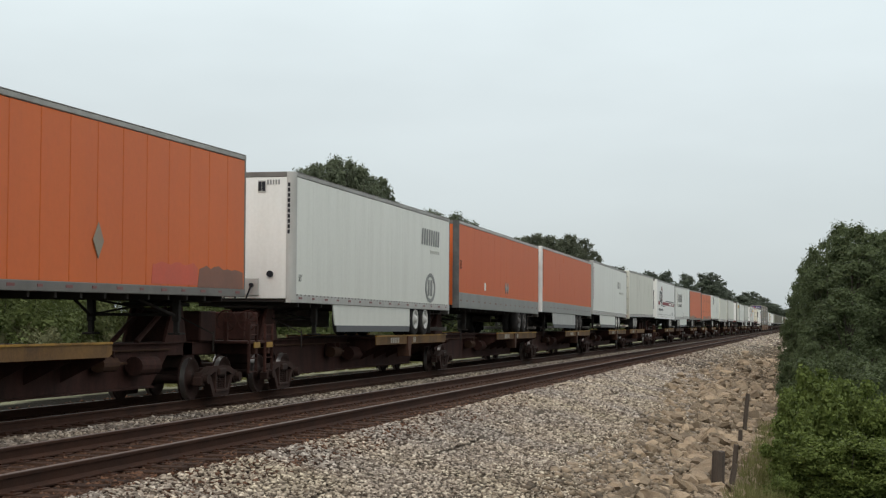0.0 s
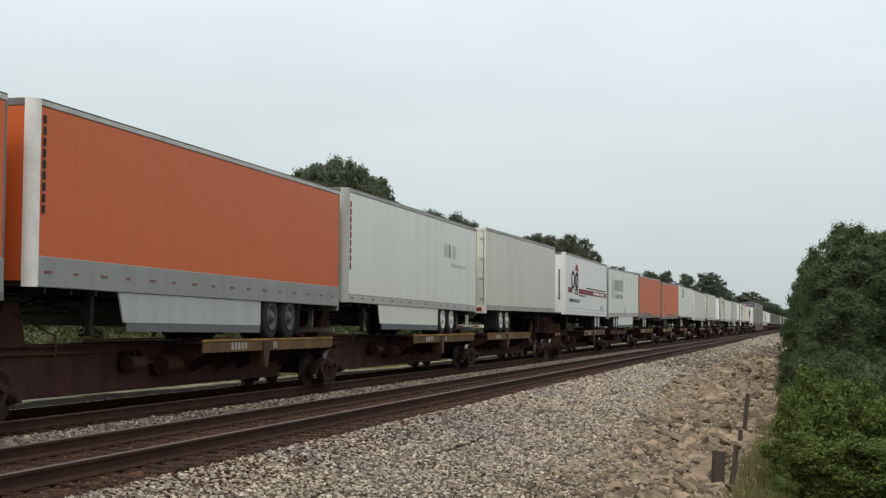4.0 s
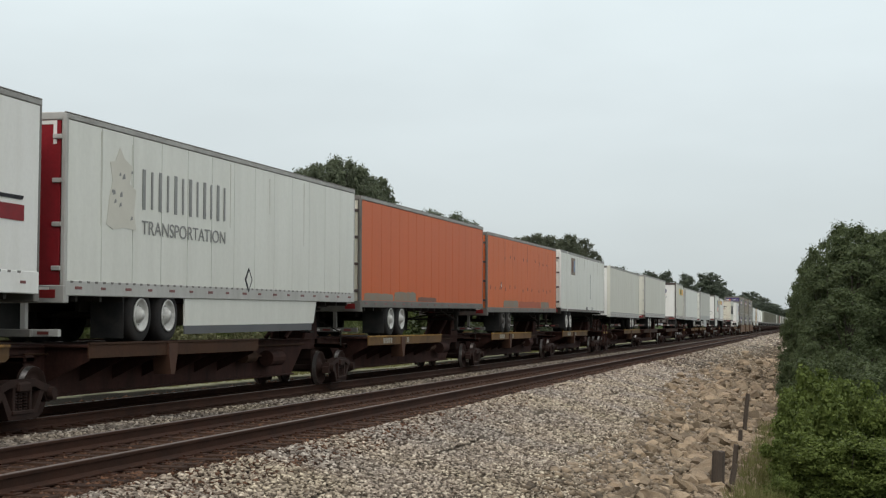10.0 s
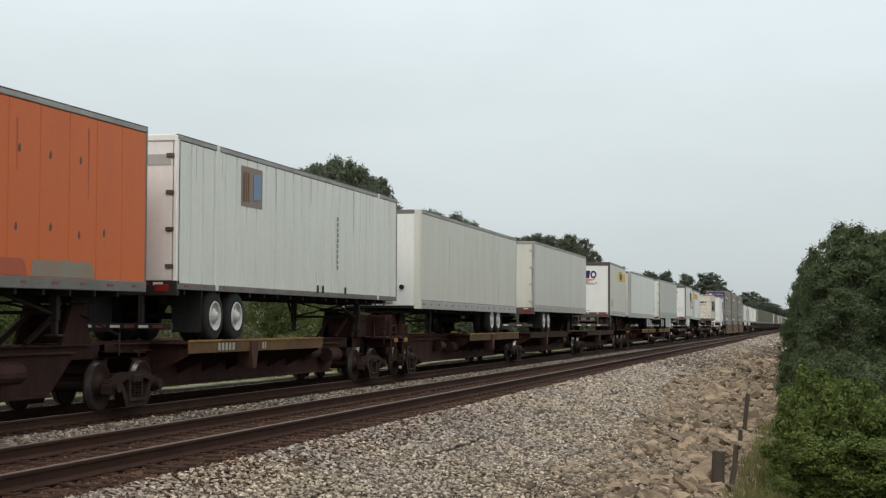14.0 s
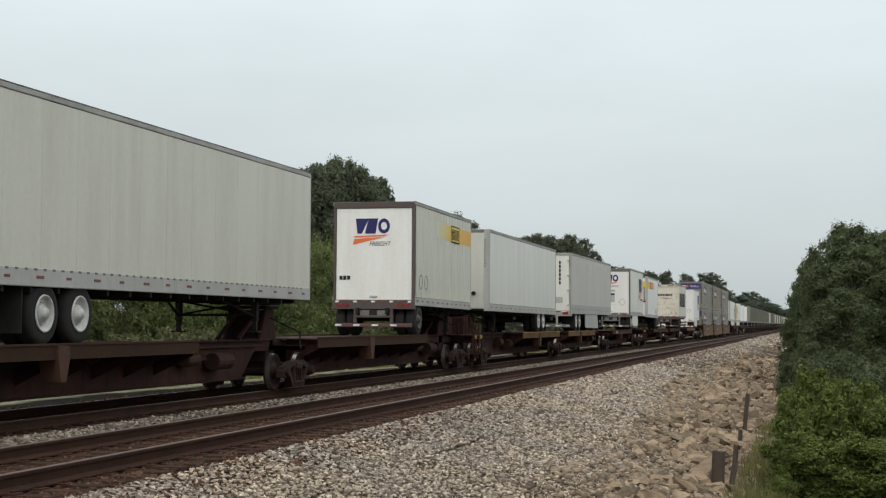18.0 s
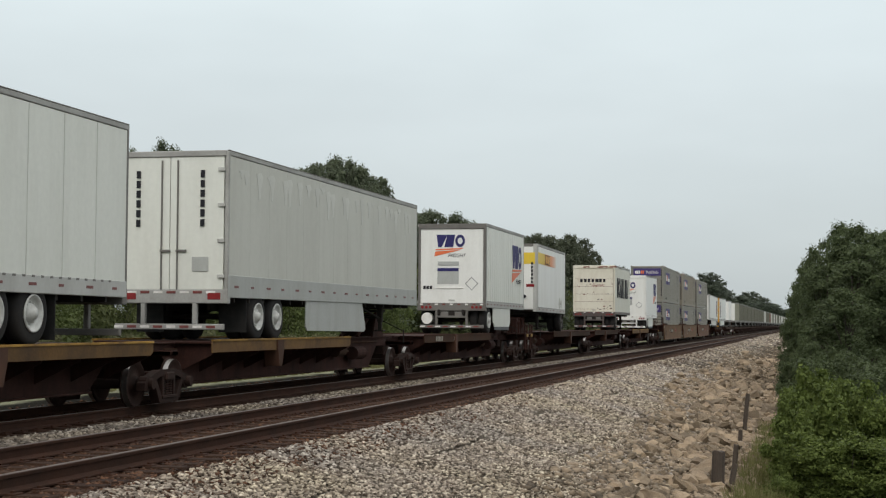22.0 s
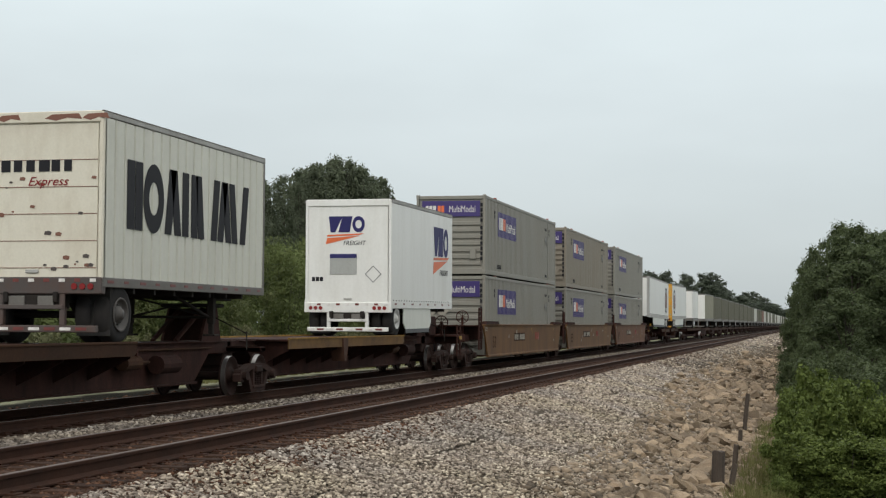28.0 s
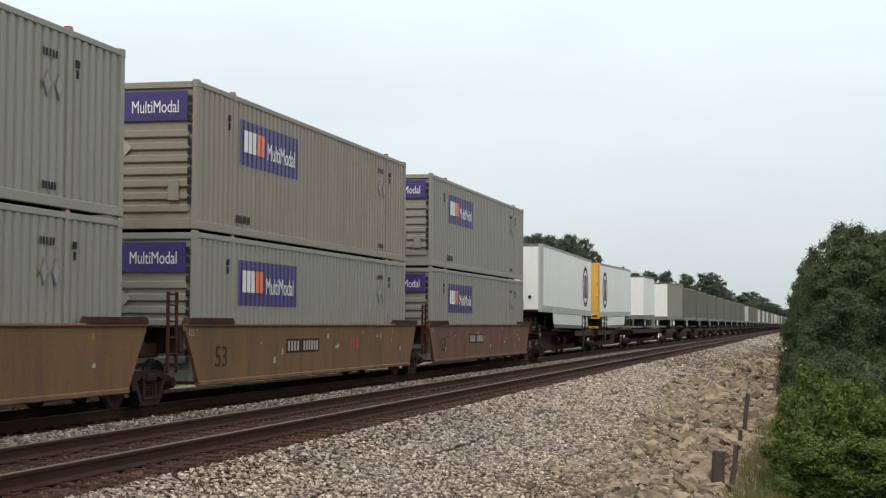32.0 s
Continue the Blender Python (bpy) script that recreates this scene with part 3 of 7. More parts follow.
    if rc:
        part("nose_cap", Shape().prism_x([(-hw + rc, top - 0.1), (hw - rc, top - 0.1), (hw - rc, top - 0.02), (0, top - 0.008), (-hw + rc, top - 0.02)], 0.03, rc + 0.01), ALU, th)
    fl = Shape().box(0.05, L - 0.05, -hw + 0.06, hw - 0.06, bot - 0.02, bot + 0.1)
    for i in range(int(L / 0.9)):
        fl.box(0.5 + i * 0.9, 0.58 + i * 0.9, -hw + 0.06, hw - 0.06, bot - 0.13, bot - 0.02)
    part("floor_frame", fl, CHASSIS, th)
    # nose wall
    fx0, fx1 = (nx + 0.01, nx + 0.06) if nose == "lead" else (nx - 0.06, nx - 0.01)
    fy = max(0.1, rc)
    part("front_wall", Shape().cbox(fx0, fx1, -hw + fy, hw - fy, bot + 0.05, top - 0.05, 0.012), front, th)
    part("front_top_rail", Shape().cbox(fx0 - 0.015, fx1 + 0.02, -hw + fy, hw - fy, top - 0.13, top - 0.003, 0.015), ALUD, th)
    if nose == "lead" and not far:
        part("connector_panel", Shape().cbox(-0.035, 0.01, -0.45, 0.45, bot + 0.12, bot + 0.52, 0.012), ALU, th, "steel plate with air and light connectors")
        for y in (-0.28, 0.0, 0.27):
            part("air_coupling", Shape().tube((-0.09, y, bot + 0.36), (0, y, bot + 0.36), 0.05, 10).tube((-0.08, y, bot + 0.34), (-0.11, y + 0.1, bot + 0.05), 0.02, 6), BLACKG, th)
        part("document_holder", Shape().tube((-0.05, -0.72, bot + 0.62), (0.01, -0.72, bot + 0.62), 0.075, 14), BLACKG, th)
        if vent:
            part("front_vent", Shape().cbox(-0.02, 0.012, -0.60, -0.40, top - 0.48, top - 0.20, 0.01), ALU, th)
            for y in (-0.585, -0.495):
                part("vent_opening", Shape().cbox(-0.026, 0.0, y, y + 0.08, top - 0.45, top - 0.23, 0.004), BLACKG, th)
            bars("number_bar", 5, 0.34, 0.11, FADEG, th, lead_at(-0.62, top - 0.3, -0.006), 0.6)
    # kingpin plate and landing legs
    kx = nx + d * 0.9
    part("kingpin_plate", Shape().cbox(min(kx - 0.7, kx + 0.7), max(kx - 0.7, kx + 0.7), -0.62, 0.62, bot - 0.16, bot - 0.12, 0.01), CHASSIS, th)
    lx = nx + d * (2.75 if not pup else 2.1)
    if legs:
        for y in (-0.98, 0.82):
            leg = part("landing_leg", Shape().cbox(lx - 0.07, lx + 0.07, y, y + 0.14, 0.32, bot - 0.02, 0.012), CHASSIS, th)
            part("foot", Shape().cbox(lx - 0.05, lx + 0.05, y + 0.02, y + 0.12, 0.10, 0.33, 0.01).cbox(lx - 0.14, lx + 0.14, y - 0.06, y + 0.2, 0.06, 0.1, 0.01), CHASSIS, leg)
        br = Shape()
        br.tube((lx, -0.9, 0.45), (lx, 0.9, 0.45), 0.03, 6)
        for y in (-0.9, 0.9):
            br.tube((lx, y, 0.42), (lx + d * 1.3, y * 0.7, bot - 0.1), 0.032, 6)
            br.tube((lx, y, bot - 0.1), (lx, -y, 0.45), 0.022, 6)
        part("leg_brace", br, CHASSIS, th)
    # running gear
    wx = rx - d * (2.2 if axles == 2 else 1.15) if wheel is None else wheel - x0
    zs = [wx] if axles == 1 else [wx - 0.61, wx + 0.61]
    zw = 0.51
    for x in zs:
        # the thing leans a little: set the wheels on the deck
        zl = zw - lift + math.tan(radians(sgn * slope)) * x
        for side in (-1, 1):
            road_wheel(th, x, zl, side, white_hubs)
        part("axle", Shape().tube((x, -0.75, zl), (x, 0.75, zl), 0.065, 8), CHASSIS, th)
    sub = Shape()
    a, b = min(zs) - 0.9, max(zs) + 0.9
    for y in (-0.5, 0.42):
        sub.cbox(a, b, y, y + 0.08, bot - 0.30, bot - 0.12, 0.01)
    for x in zs:
        for y in (-0.5, 0.42):
            sub.add([(x - 0.35, y, bot - 0.3), (x + 0.35, y, bot - 0.3), (x + 0.1, y, 0.5), (x - 0.1, y, 0.5),
                     (x - 0.35, y + 0.08, bot - 0.3), (x + 0.35, y + 0.08, bot - 0.3), (x + 0.1, y + 0.08, 0.5), (x - 0.1, y + 0.08, 0.5)],
                    [(0, 1, 2, 3), (7, 6, 5, 4), (0, 4, 5, 1), (1, 5, 6, 2), (2, 6, 7, 3), (3, 7, 4, 0)])
    part("slider_frame", sub, CHASSIS, th)
    if not far:
        part("air_tank", Shape().tube((wx - d * 2.0, -0.35, bot - 0.3), (wx - d * 2.0, 0.35, bot - 0.3), 0.14, 12), CHASSIS, th)
    for y in (-1.25, 0.63):
        fxm = rx - d * 0.45 if axles == 1 else max(zs) * (d > 0) + min(zs) * (d < 0) + d * 0.72
        part("mud_flap", Shape().cbox(fxm - 0.012, fxm + 0.012, y, y + 0.62, 0.10, bot - 0.05, 0.004), RUBBER, th)
    # rear end: sill, guard, doors
    def bx(u0, u1):
        """Local x of a slab that lies u0..u1 inside of the door plane."""
        return (rx - u1, rx - u0) if d > 0 else (rx + u0, rx + u1)
    a, b = bx(-0.01, 0.16)
    part("rear_sill", Shape().cbox(a, b, -hw, hw, bot - 0.16, bot + 0.13, 0.015), under, th)
    part("rear_header", Shape().cbox(a, b, -hw + 0.05, hw - 0.05, top - (0.20 if pup else 0.13), top - 0.004, 0.015), rearframe, th)
    a, b = bx(0.0, 0.10)
    guard = part("underride_guard", Shape().cbox(a, b, -1.2, 1.2, 0.16, 0.28, 0.012), under, th)
    for y in (-0.62, 0.52):
        part("guard_post", Shape().cbox(a, b, y, y + 0.1, 0.28, bot - 0.14, 0.012), under, guard)
    if nose == "trail":
        ends = [cached("tape_end_" + q.name, lambda q=q: Shape().box(-0.006, 0, -0.1, 0.1, -0.026, 0.026).mesh("reflector", q)) for q in (TAPEW, TAPED)]
        for i in range(8):
            y = 1.1 - i * 0.29
            part("reflector", ends[i % 2], TAPER, guard, "", pose(-0.004, y, 0.22))
            if not far and not pup:
                part("reflector", ends[(i + 1) % 2], TAPER, th, "", pose(-0.013, y, bot + 0.07))
    if pup and nose == "trail":
        part("roll_up_door", Shape().cbox(0.03, 0.08, -hw + 0.11, hw - 0.11, bot + 0.12, top - 0.19, 0.008), door, th, "white roll-up rear door")
        part("door_handle", Shape().cbox(0.0, 0.03, -0.12, 0.12, bot + 0.2, bot + 0.26, 0.006), ALU, th)
        for y in (-0.95, 0.95):
            for k in (-0.15, 0.0, 0.15):
                part("tail_light", Shape().tube((-0.03, y + k, bot - 0.03), (0.0, y + k, bot - 0.03), 0.055, 12), TAPER, th, "round red tail light")
        part("bumper_step", Shape().cbox(-0.02, 0.25, -0.6, 0.6, bot - 0.42, bot - 0.34, 0.012), under, th)
        for i in range(9):
            part("reflector", cached("tape_sq_%d" % (i % 2), lambda q=(TAPEW, TAPED)[i % 2]: Shape().box(-0.006, 0, -0.055, 0.055, -0.028, 0.028).mesh("reflector", q)), TAPER, th, "", pose(-0.013, 1.14 - i * 0.285, bot + 0.075))
        for y in (-0.42, 0.12):
            part("hinge_box", Shape().cbox(-0.012, 0.05, y, y + 0.3, bot - 0.36, bot - 0.19, 0.01), ALUD, th)
        part("dock_plate", Shape().cbox(0.02, 0.2, -0.62, 0.62, bot - 0.40, bot - 0.16, 0.012), CHASSIS, th)
    else:
        for y0, y1, hy in ((-hw + 0.11, -0.006, -hw + 0.12), (0.006, hw - 0.11, hw - 0.12)):
            a, b = bx(0.02, 0.07)
            lf = part("rear_door", Shape().cbox(a, b, y0, y1, bot + 0.13, top - 0.13, 0.008), door, th)
            ho, hi_ = bx(-0.03, 0.02)
            for i in range(4):
                zz = bot + 0.4 + i * (top - bot - 0.8) / 3
                part("hinge", Shape().cbox(ho, hi_, hy - 0.05 if hy < 0 else hy - 0.11, hy + 0.11 if hy < 0 else hy + 0.05, zz - 0.038, zz + 0.038, 0.008), DARKFRAME if sides == "wide" or rearframe is ALUD and door is not CREAM else ALU, lf)
            for y in ((y0 + y1) / 2 + 0.42 * (1 if y0 < 0 else -1),):
                xm = (ho + hi_) / 2
                part("lock_rod", Shape().tube((xm, y, bot + 0.12), (xm, y, top - 0.2), 0.018, 6).cbox(xm - 0.02, xm + 0.02, y - 0.2, y + 0.03, bot + 0.9, bot + 0.95, 0.006), ALUD, lf)
        for y in (-1.0, 0.86):
            a, b = bx(-0.02, 0.0)
            part("tail_light", Shape().cbox(a, b, y - 0.14, y + 0.14, bot - 0.08, bot + 0.06, 0.006), TAPER, th)
    # reflective tape and rivets along the bottom rail
    if tape:
        n = int(L / (0.62 if sides == "rib" else 0.95))
        me_r = cached("tape_r", lambda: Shape().box(-0.12, 0.12, -0.003, 0.003, -0.024, 0.024).mesh("reflector", TAPED))
        me_w = cached("tape_w", lambda: Shape().box(-0.12, 0.05, -0.003, 0.003, -0.022, 0.022).mesh("reflector", TAPED))
        for i in range(n):
            x = (i + 0.5) * L / n
            part("reflector", me_r if i % 2 == 0 else me_w, TAPER, th, "", pose(x, NEAR - 0.008, bot + railh * 0.45))
    if rail in (ALU, WHITE2) and not far:
        rv = Shape()
        for i in range(int((L - 0.4) / 0.3)):
            rv.box(0.2 + i * 0.3, 0.29 + i * 0.3, NEAR - 0.009, NEAR - 0.003, wallbot - 0.03, wallbot + 0.005)
        tagged(part("logistic_slots", rv, ALUD, th), kind="stuff")
    # skirt
    if skirt:
        k = d
        s0, s1 = lx + k * 0.4, (min(zs) - 0.75 if d > 0 else max(zs) + 0.75)
        a, b = min(s0, s1), max(s0, s1)
        if skirt == "mid":
            a, b = a + 1.3, a + 6.4
            part("side_skirt", Shape().prism_y([(a, 0.2), (a + 0.1, 0.12), (b - 0.15, 0.07), (b, 0.14), (b - 0.35, bot - 0.04), (a, bot - 0.04)], -1.27, -1.24), SKIRTG, th, "pale grey aerodynamic side skirt")
        elif skirt == "short":
            a, b = (a, a + 3.4) if d < 0 else (b - 3.4, b)
            part("side_skirt", Shape().prism_y([(a + 0.25, 0.22), (b - 0.25, 0.22), (b, 0.4), (b - 0.1, bot - 0.04), (a, bot - 0.04), (a - 0.0, 0.4)], -1.27, -1.24), SKIRTG if not white_hubs else WHITE, th, "pale aerodynamic side skirt")
            part("skirt_edge", Shape().prism_y([(a + 0.27, 0.10), (b - 0.27, 0.10), (b - 0.25, 0.218), (a + 0.25, 0.218)], -1.268, -1.245), SKIRTD, th, "dark rubber lower edge")
        else:
            cut = 0.35
            c0, c1 = (a + cut, b) if d > 0 else (a, b - cut)
            part("side_skirt", Shape().prism_y([(c0 - (0.12 if d > 0 else 0), 0.3), (c1 + (0.12 if d < 0 else 0), 0.3), (b, bot - 0.04), (a, bot - 0.04)], -1.27, -1.24), WHITE if skirt == "long" else SKIRTG, th, "pale aerodynamic side skirt")
            part("skirt_edge", Shape().prism_y([(c0 + 0.02, 0.14), (c1 - 0.02, 0.14), (c1, 0.298), (c0, 0.298)], -1.268, -1.245), SKIRTD, th, "dark rubber lower edge")
            part("side_skirt", Shape().box(a, b, 1.24, 1.27, 0.25, bot - 0.04), SKIRTG, th)
    return th


def wheelset_mesh():
    s = Shape()
    for y in (-0.76, 0.76):
        o = 1 if y > 0 else -1
        s.lathe_y([(0.08, -0.09 * o), (0.14, -0.09 * o), (0.16, -0.02 * o), (0.33, 0.0), (0.37, -0.05 * o), (0.445, -0.06 * o), (0.445, -0.03 * o), (0.42, -0.025 * o)], 32, (0, y, 0))
        s.lathe_y([(0.415, 0.075 * o), (0.37, 0.075 * o), (0.33, 0.03 * o), (0.16, 0.015 * o), (0.14, 0.09 * o), (0.085, 0.09 * o)], 32, (0, y, 0))
    s.tube((0, -1.02, 0), (0, 1.02, 0), 0.085, 12)
    for k in range(3):
        t = 2 * math.pi * k / 3
        s.box(0.06 * math.cos(t) - 0.012, 0.06 * math.cos(t) + 0.012, -1.14, 1.14, 0.06 * math.sin(t) - 0.012, 0.06 * math.sin(t) + 0.012)
    return s.mesh("wheelset", BOGIE, True)


def tread_mesh(o):
    return Shape().lathe_y([(0.42, -0.025 * o), (0.416, 0.075 * o)], 32, (0, 0.76 * o, 0)).mesh("wheel_tread", TREAD, True)


def side_frame(y):
    """A cast side frame with its two windows, on the outside of the wheels."""
    s = Shape()
    y0, y1 = y - 0.085, y + 0.085
    top = [(-1.12, 0.30), (-1.10, 0.44), (-0.86, 0.54), (-0.42, 0.66), (0.42, 0.66), (0.86, 0.54), (1.10, 0.44), (1.12, 0.30), (0.96, 0.30), (0.88, 0.42), (0.66, 0.46), (0.40, 0.54), (-0.40, 0.54), (-0.66, 0.46), (-0.88, 0.42), (-0.96, 0.30)]
    s.prism_y(top, y0, y1)
    low = [(-0.70, 0.47), (-0.56, 0.47), (-0.33, 0.16), (0.33, 0.16), (0.56, 0.47), (0.70, 0.47), (0.42, 0.05), (-0.42, 0.05)]
    s.prism_y(low, y0, y1)
    for x in (-0.30, 0.22):
        s.cbox(x, x + 0.08, y0, y1, 0.14, 0.56, 0.01)
    s.cbox(-0.34, 0.34, y0 - 0.03, y1 + 0.03, 0.13, 0.19, 0.01)
    return s


def bogie_proto():
    """A two-axle rail bogie, local z 0 on the rail."""
    th = thing("rail_bogie", "grimy dark brown cast-steel two-axle bogie under the freight cars", "rail bogie", "bogies of the train")
    for y in (-1.02, 1.02):
        fr = part("side_frame", side_frame(y), BOGIE, th)
        o = 1 if y > 0 else -1
        for x in (-0.16, 0.0, 0.16):
            sp = Shape()
            for k in range(6):
                sp.tube((x, y, 0.20 + k * 0.045), (x, y, 0.225 + k * 0.045), 0.068, 10)
            part("coil_spring", sp, BOGIE, fr)
        for x in (-0.89, 0.89):
            part("bearing_cap", Shape().tube((x, y + o * 0.05, 0.42), (x, y + o * 0.17, 0.42), 0.10, 14).tube((x, y - o * 0.1, 0.42), (x, y + o * 0.06, 0.42), 0.145, 14), BOGIE, fr)
    part("bolster", Shape().cbox(-0.2, 0.2, -1.15, 1.15, 0.46, 0.62, 0.03).cbox(-0.3, 0.3, -0.4, 0.4, 0.60, 0.90, 0.03), BOGIE, th)
    part("brake_beam", Shape().cbox(-0.45, -0.38, -0.7, 0.7, 0.30, 0.40, 0.01).cbox(0.38, 0.45, -0.7, 0.7, 0.30, 0.40, 0.01).tube((-0.4, 0.1, 0.36), (0.4, -0.1, 0.36), 0.03, 6), BOGIE, th)
    for x in (-0.89, 0.89):
        ws = part("wheelset", cached("wheelset", wheelset_mesh), BOGIE, th, "", pose(x, 0, 0.42))
        for o in (-1, 1):
            part("wheel_tread", cached("tread%d" % o, lambda o=o: tread_mesh(o)), TREAD, ws, "bright worn wheel tread")
        for y in (-0.76, 0.76):
            part("brake_shoe", Shape().cbox(x - 0.46 if x > 0 else x + 0.42, x - 0.42 if x > 0 else x + 0.46, y - 0.05, y + 0.05, 0.28, 0.52, 0.01), BOGIE, th)
    return th


BOGIE_AT = []


def bogie(x, roll=True):
    if not BOGIE_AT:
        th = bogie_proto()
        BOGIE_AT.append(th)
    else:
        th = copy_thing(BOGIE_AT[0], pose(0, 0, 0))
    MOVING.append((th, (x, YT, -0.17, 0, 0, 0)))
    if roll:
        WHEELSETS.extend(o for o in th.children if o.name.startswith("wheelset"))
    return th


def spine_unit(a, b, plat, sill, hitches, label, end_a=False, end_b=False, marks=0, far=False):
    """One unit of a spine car between bogie centres a and b; plat: local stretches with a wheel deck; hitches: local x of stands."""
    P = b - a
    th = thing("spine_car", label, "rail car", "spine cars of the train")
    MOVING.append((th, (a, YT, 0, 0, 0, 0)))
    # deep centre girder, cut up over the bogies
    e = 1.5
    part("centre_girder", Shape().prism_y([(-0.1, 0.72), (e - 0.3, 0.72), (e + 0.5, 0.14), (P - e - 0.5, 0.14), (P - e + 0.3, 0.72), (P + 0.1, 0.72), (P + 0.1, 0.97), (-0.1, 0.97)], -0.42, 0.42), SPINE, th)
    part("girder_flange", Shape().cbox(0.6, P - 0.6, -0.5, 0.5, 0.955, 0.985, 0.006).cbox(e + 0.5, P - e - 0.5, -0.5, 0.5, 0.11, 0.15, 0.006), SPINE, th)
    for p0, p1 in plat:
        dk = part("wheel_deck", Shape().cbox(p0, p1, -1.27, 1.27, 0.955, 1.0, 0.006), SPINE, th, "steel deck plate that carries the trailer wheels")
        for y in (-1.30, 1.27):
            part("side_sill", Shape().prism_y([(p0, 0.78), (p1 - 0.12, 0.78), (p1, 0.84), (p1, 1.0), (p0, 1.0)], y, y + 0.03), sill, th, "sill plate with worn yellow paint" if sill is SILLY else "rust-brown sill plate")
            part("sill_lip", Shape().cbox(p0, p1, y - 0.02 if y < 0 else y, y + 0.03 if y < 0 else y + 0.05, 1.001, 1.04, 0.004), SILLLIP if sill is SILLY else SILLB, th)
        n = max(3, int((p1 - p0) / 1.15))
        rib = Shape()
        rib.add([(0, -0.42, 0.34), (0, -1.24, 0.74), (0, -1.24, 0.955), (0, -0.42, 0.955), (0.025, -0.42, 0.34), (0.025, -1.24, 0.74), (0.025, -1.24, 0.955), (0.025, -0.42, 0.955)],
                [(0, 1, 2, 3), (7, 6, 5, 4), (0, 4, 5, 1), (1, 5, 6, 2), (2, 6, 7, 3), (3, 7, 4, 0)])
        rm = rib.mesh("rib", SPINE)
        for i in range(n):
            x = p0 + 0.15 + i * (p1 - p0 - 0.3) / (n - 1)
            part("rib", rm, SPINE, th, "", pose(x, 0, 0))
            part("rib", rm, SPINE, th, "", pose(x, 0, 0, 0, 0, 180))
        if marks and not far:
            bars("stencil", 5, 1.0, 0.15, PALEBAR, th, pose(p0 + 1.5, -1.308, 0.82, 90, 0, 0), 0.6, 0, "pale stencilled bars")
            bars("stencil", 2, 0.3, 0.15, PALEBAR, th, pose(p0 + 4.1, -1.308, 0.82, 90, 0, 0), 0.6, 0)
        if not far:
            xx = p0 + (p1 - p0) * 0.42
            part("jacking_pad", Shape().prism_y([(xx - 0.10, 0.42), (xx + 0.08, 0.42), (xx + 0.20, 0.80), (xx + 0.20, 1.0), (xx - 0.20, 1.0), (xx - 0.20, 0.80)], -1.345, -1.0), SILLR, th, "rust-red jacking bracket")
    if not far:
        # brake gear hung on the near side of the girder
        bx_ = min(plat[0][0] - 1.6, P - 3.5) if plat[0][0] > 4 else min(plat[0][1] + 1.3, P - 3.5)
        br = part("brake_cylinder", Shape().tube((bx_ - 0.45, -0.62, 0.62), (bx_ + 0.2, -0.62, 0.62), 0.14, 12).tube((bx_ + 0.2, -0.62, 0.62), (bx_ + 0.75, -0.62, 0.62), 0.03, 8), SILLB, th, "rusty brake cylinder")
        for xb in (bx_ - 0.3, bx_ + 0.05):
            part("bracket", Shape().cbox(xb, xb + 0.06, -0.7, -0.41, 0.5, 0.86, 0.006), SPINE, br)
        part("air_reservoir", Shape().tube((bx_ + 1.0, -0.66, 0.56), (bx_ + 1.9, -0.66, 0.56), 0.18, 14), SPINE, th)
        part("brake_pipe", Shape().tube((1.2, -0.47, 0.84), (P - 1.2, -0.47, 0.84), 0.022, 6), SILLB, th)
    for hx in hitches:
        st = Shape()
        st.prism_y([(hx - 0.62, 0.98), (hx + 0.5, 0.98), (hx + 0.26, 1.72), (hx - 0.22, 1.72)], -0.46, -0.40)
        st.prism_y([(hx - 0.62, 0.98), (hx + 0.5, 0.98), (hx + 0.26, 1.72), (hx - 0.22, 1.72)], 0.40, 0.46)
        st.box(hx - 0.1, hx + 0.1, -0.4, 0.4, 1.0, 1.68)
        h = part("hitch_stand", st, SPINE, th, "dark steel trailer hitch stand")
        part("hitch_head", Shape().cbox(hx - 0.45, hx + 0.45, -0.55, 0.55, 1.70, 1.78, 0.02), CHASSIS, h)
        part("hitch_strut", Shape().tube((hx - 1.5, -0.25, 1.0), (hx - 0.1, -0.25, 1.66), 0.05, 8).tube((hx - 1.5, 0.25, 1.0), (hx - 0.1, 0.25, 1.66), 0.05, 8), SPINE, h)
        if not far:
            part("release_rod", Shape().tube((hx + 0.1, -0.45, 1.5), (hx + 0.1, -1.2, 1.15), 0.016, 6).tube((hx + 0.1, -1.2, 1.2), (hx + 0.1, -1.2, 0.8), 0.016, 6), CHASSIS, h)
    for flag, x, o in ((end_a, 0.0, -1), (end_b, P, 1)):
        if not flag:
            # pivot plates over a shared bogie
            part("pivot_casting", Shape().cbox(x - 0.55, x + 0.55, -0.38, 0.38, 0.70, 0.95, 0.03), SPINE, th)
            if not far:
                part("side_bearing_arm", Shape().cbox(x - o * 0.0 - 0.16, x + 0.16, -1.22, 1.22, 0.74, 0.86, 0.03), SPINE, th)
            continue
        xe = x + o * 1.55
        s = Shape().cbox(min(x - 0.4, xe), max(x - 0.4, xe), -0.42, 0.42, 0.70, 0.98, 0.02)
        part("end_girder", s, SPINE, th)
        if far:
            continue
        part("end_platform", Shape().cbox(xe - 0.5, xe + 0.3 * (o < 0) + 0.0 + (0.0 if o < 0 else 0.3), -1.28, 1.28, 0.93, 0.99, 0.01), SPINE, th)
        part("end_sill", Shape().cbox(xe - 0.06, xe + 0.06, -1.3, 1.3, 0.70, 0.95, 0.012), SPINE, th)
        part("end_marker", Shape().cbox(xe - 0.18, xe + 0.18, -1.325, -1.3, 0.84, 0.96, 0.006), SAFETY, th, "worn safety-yellow end plate")
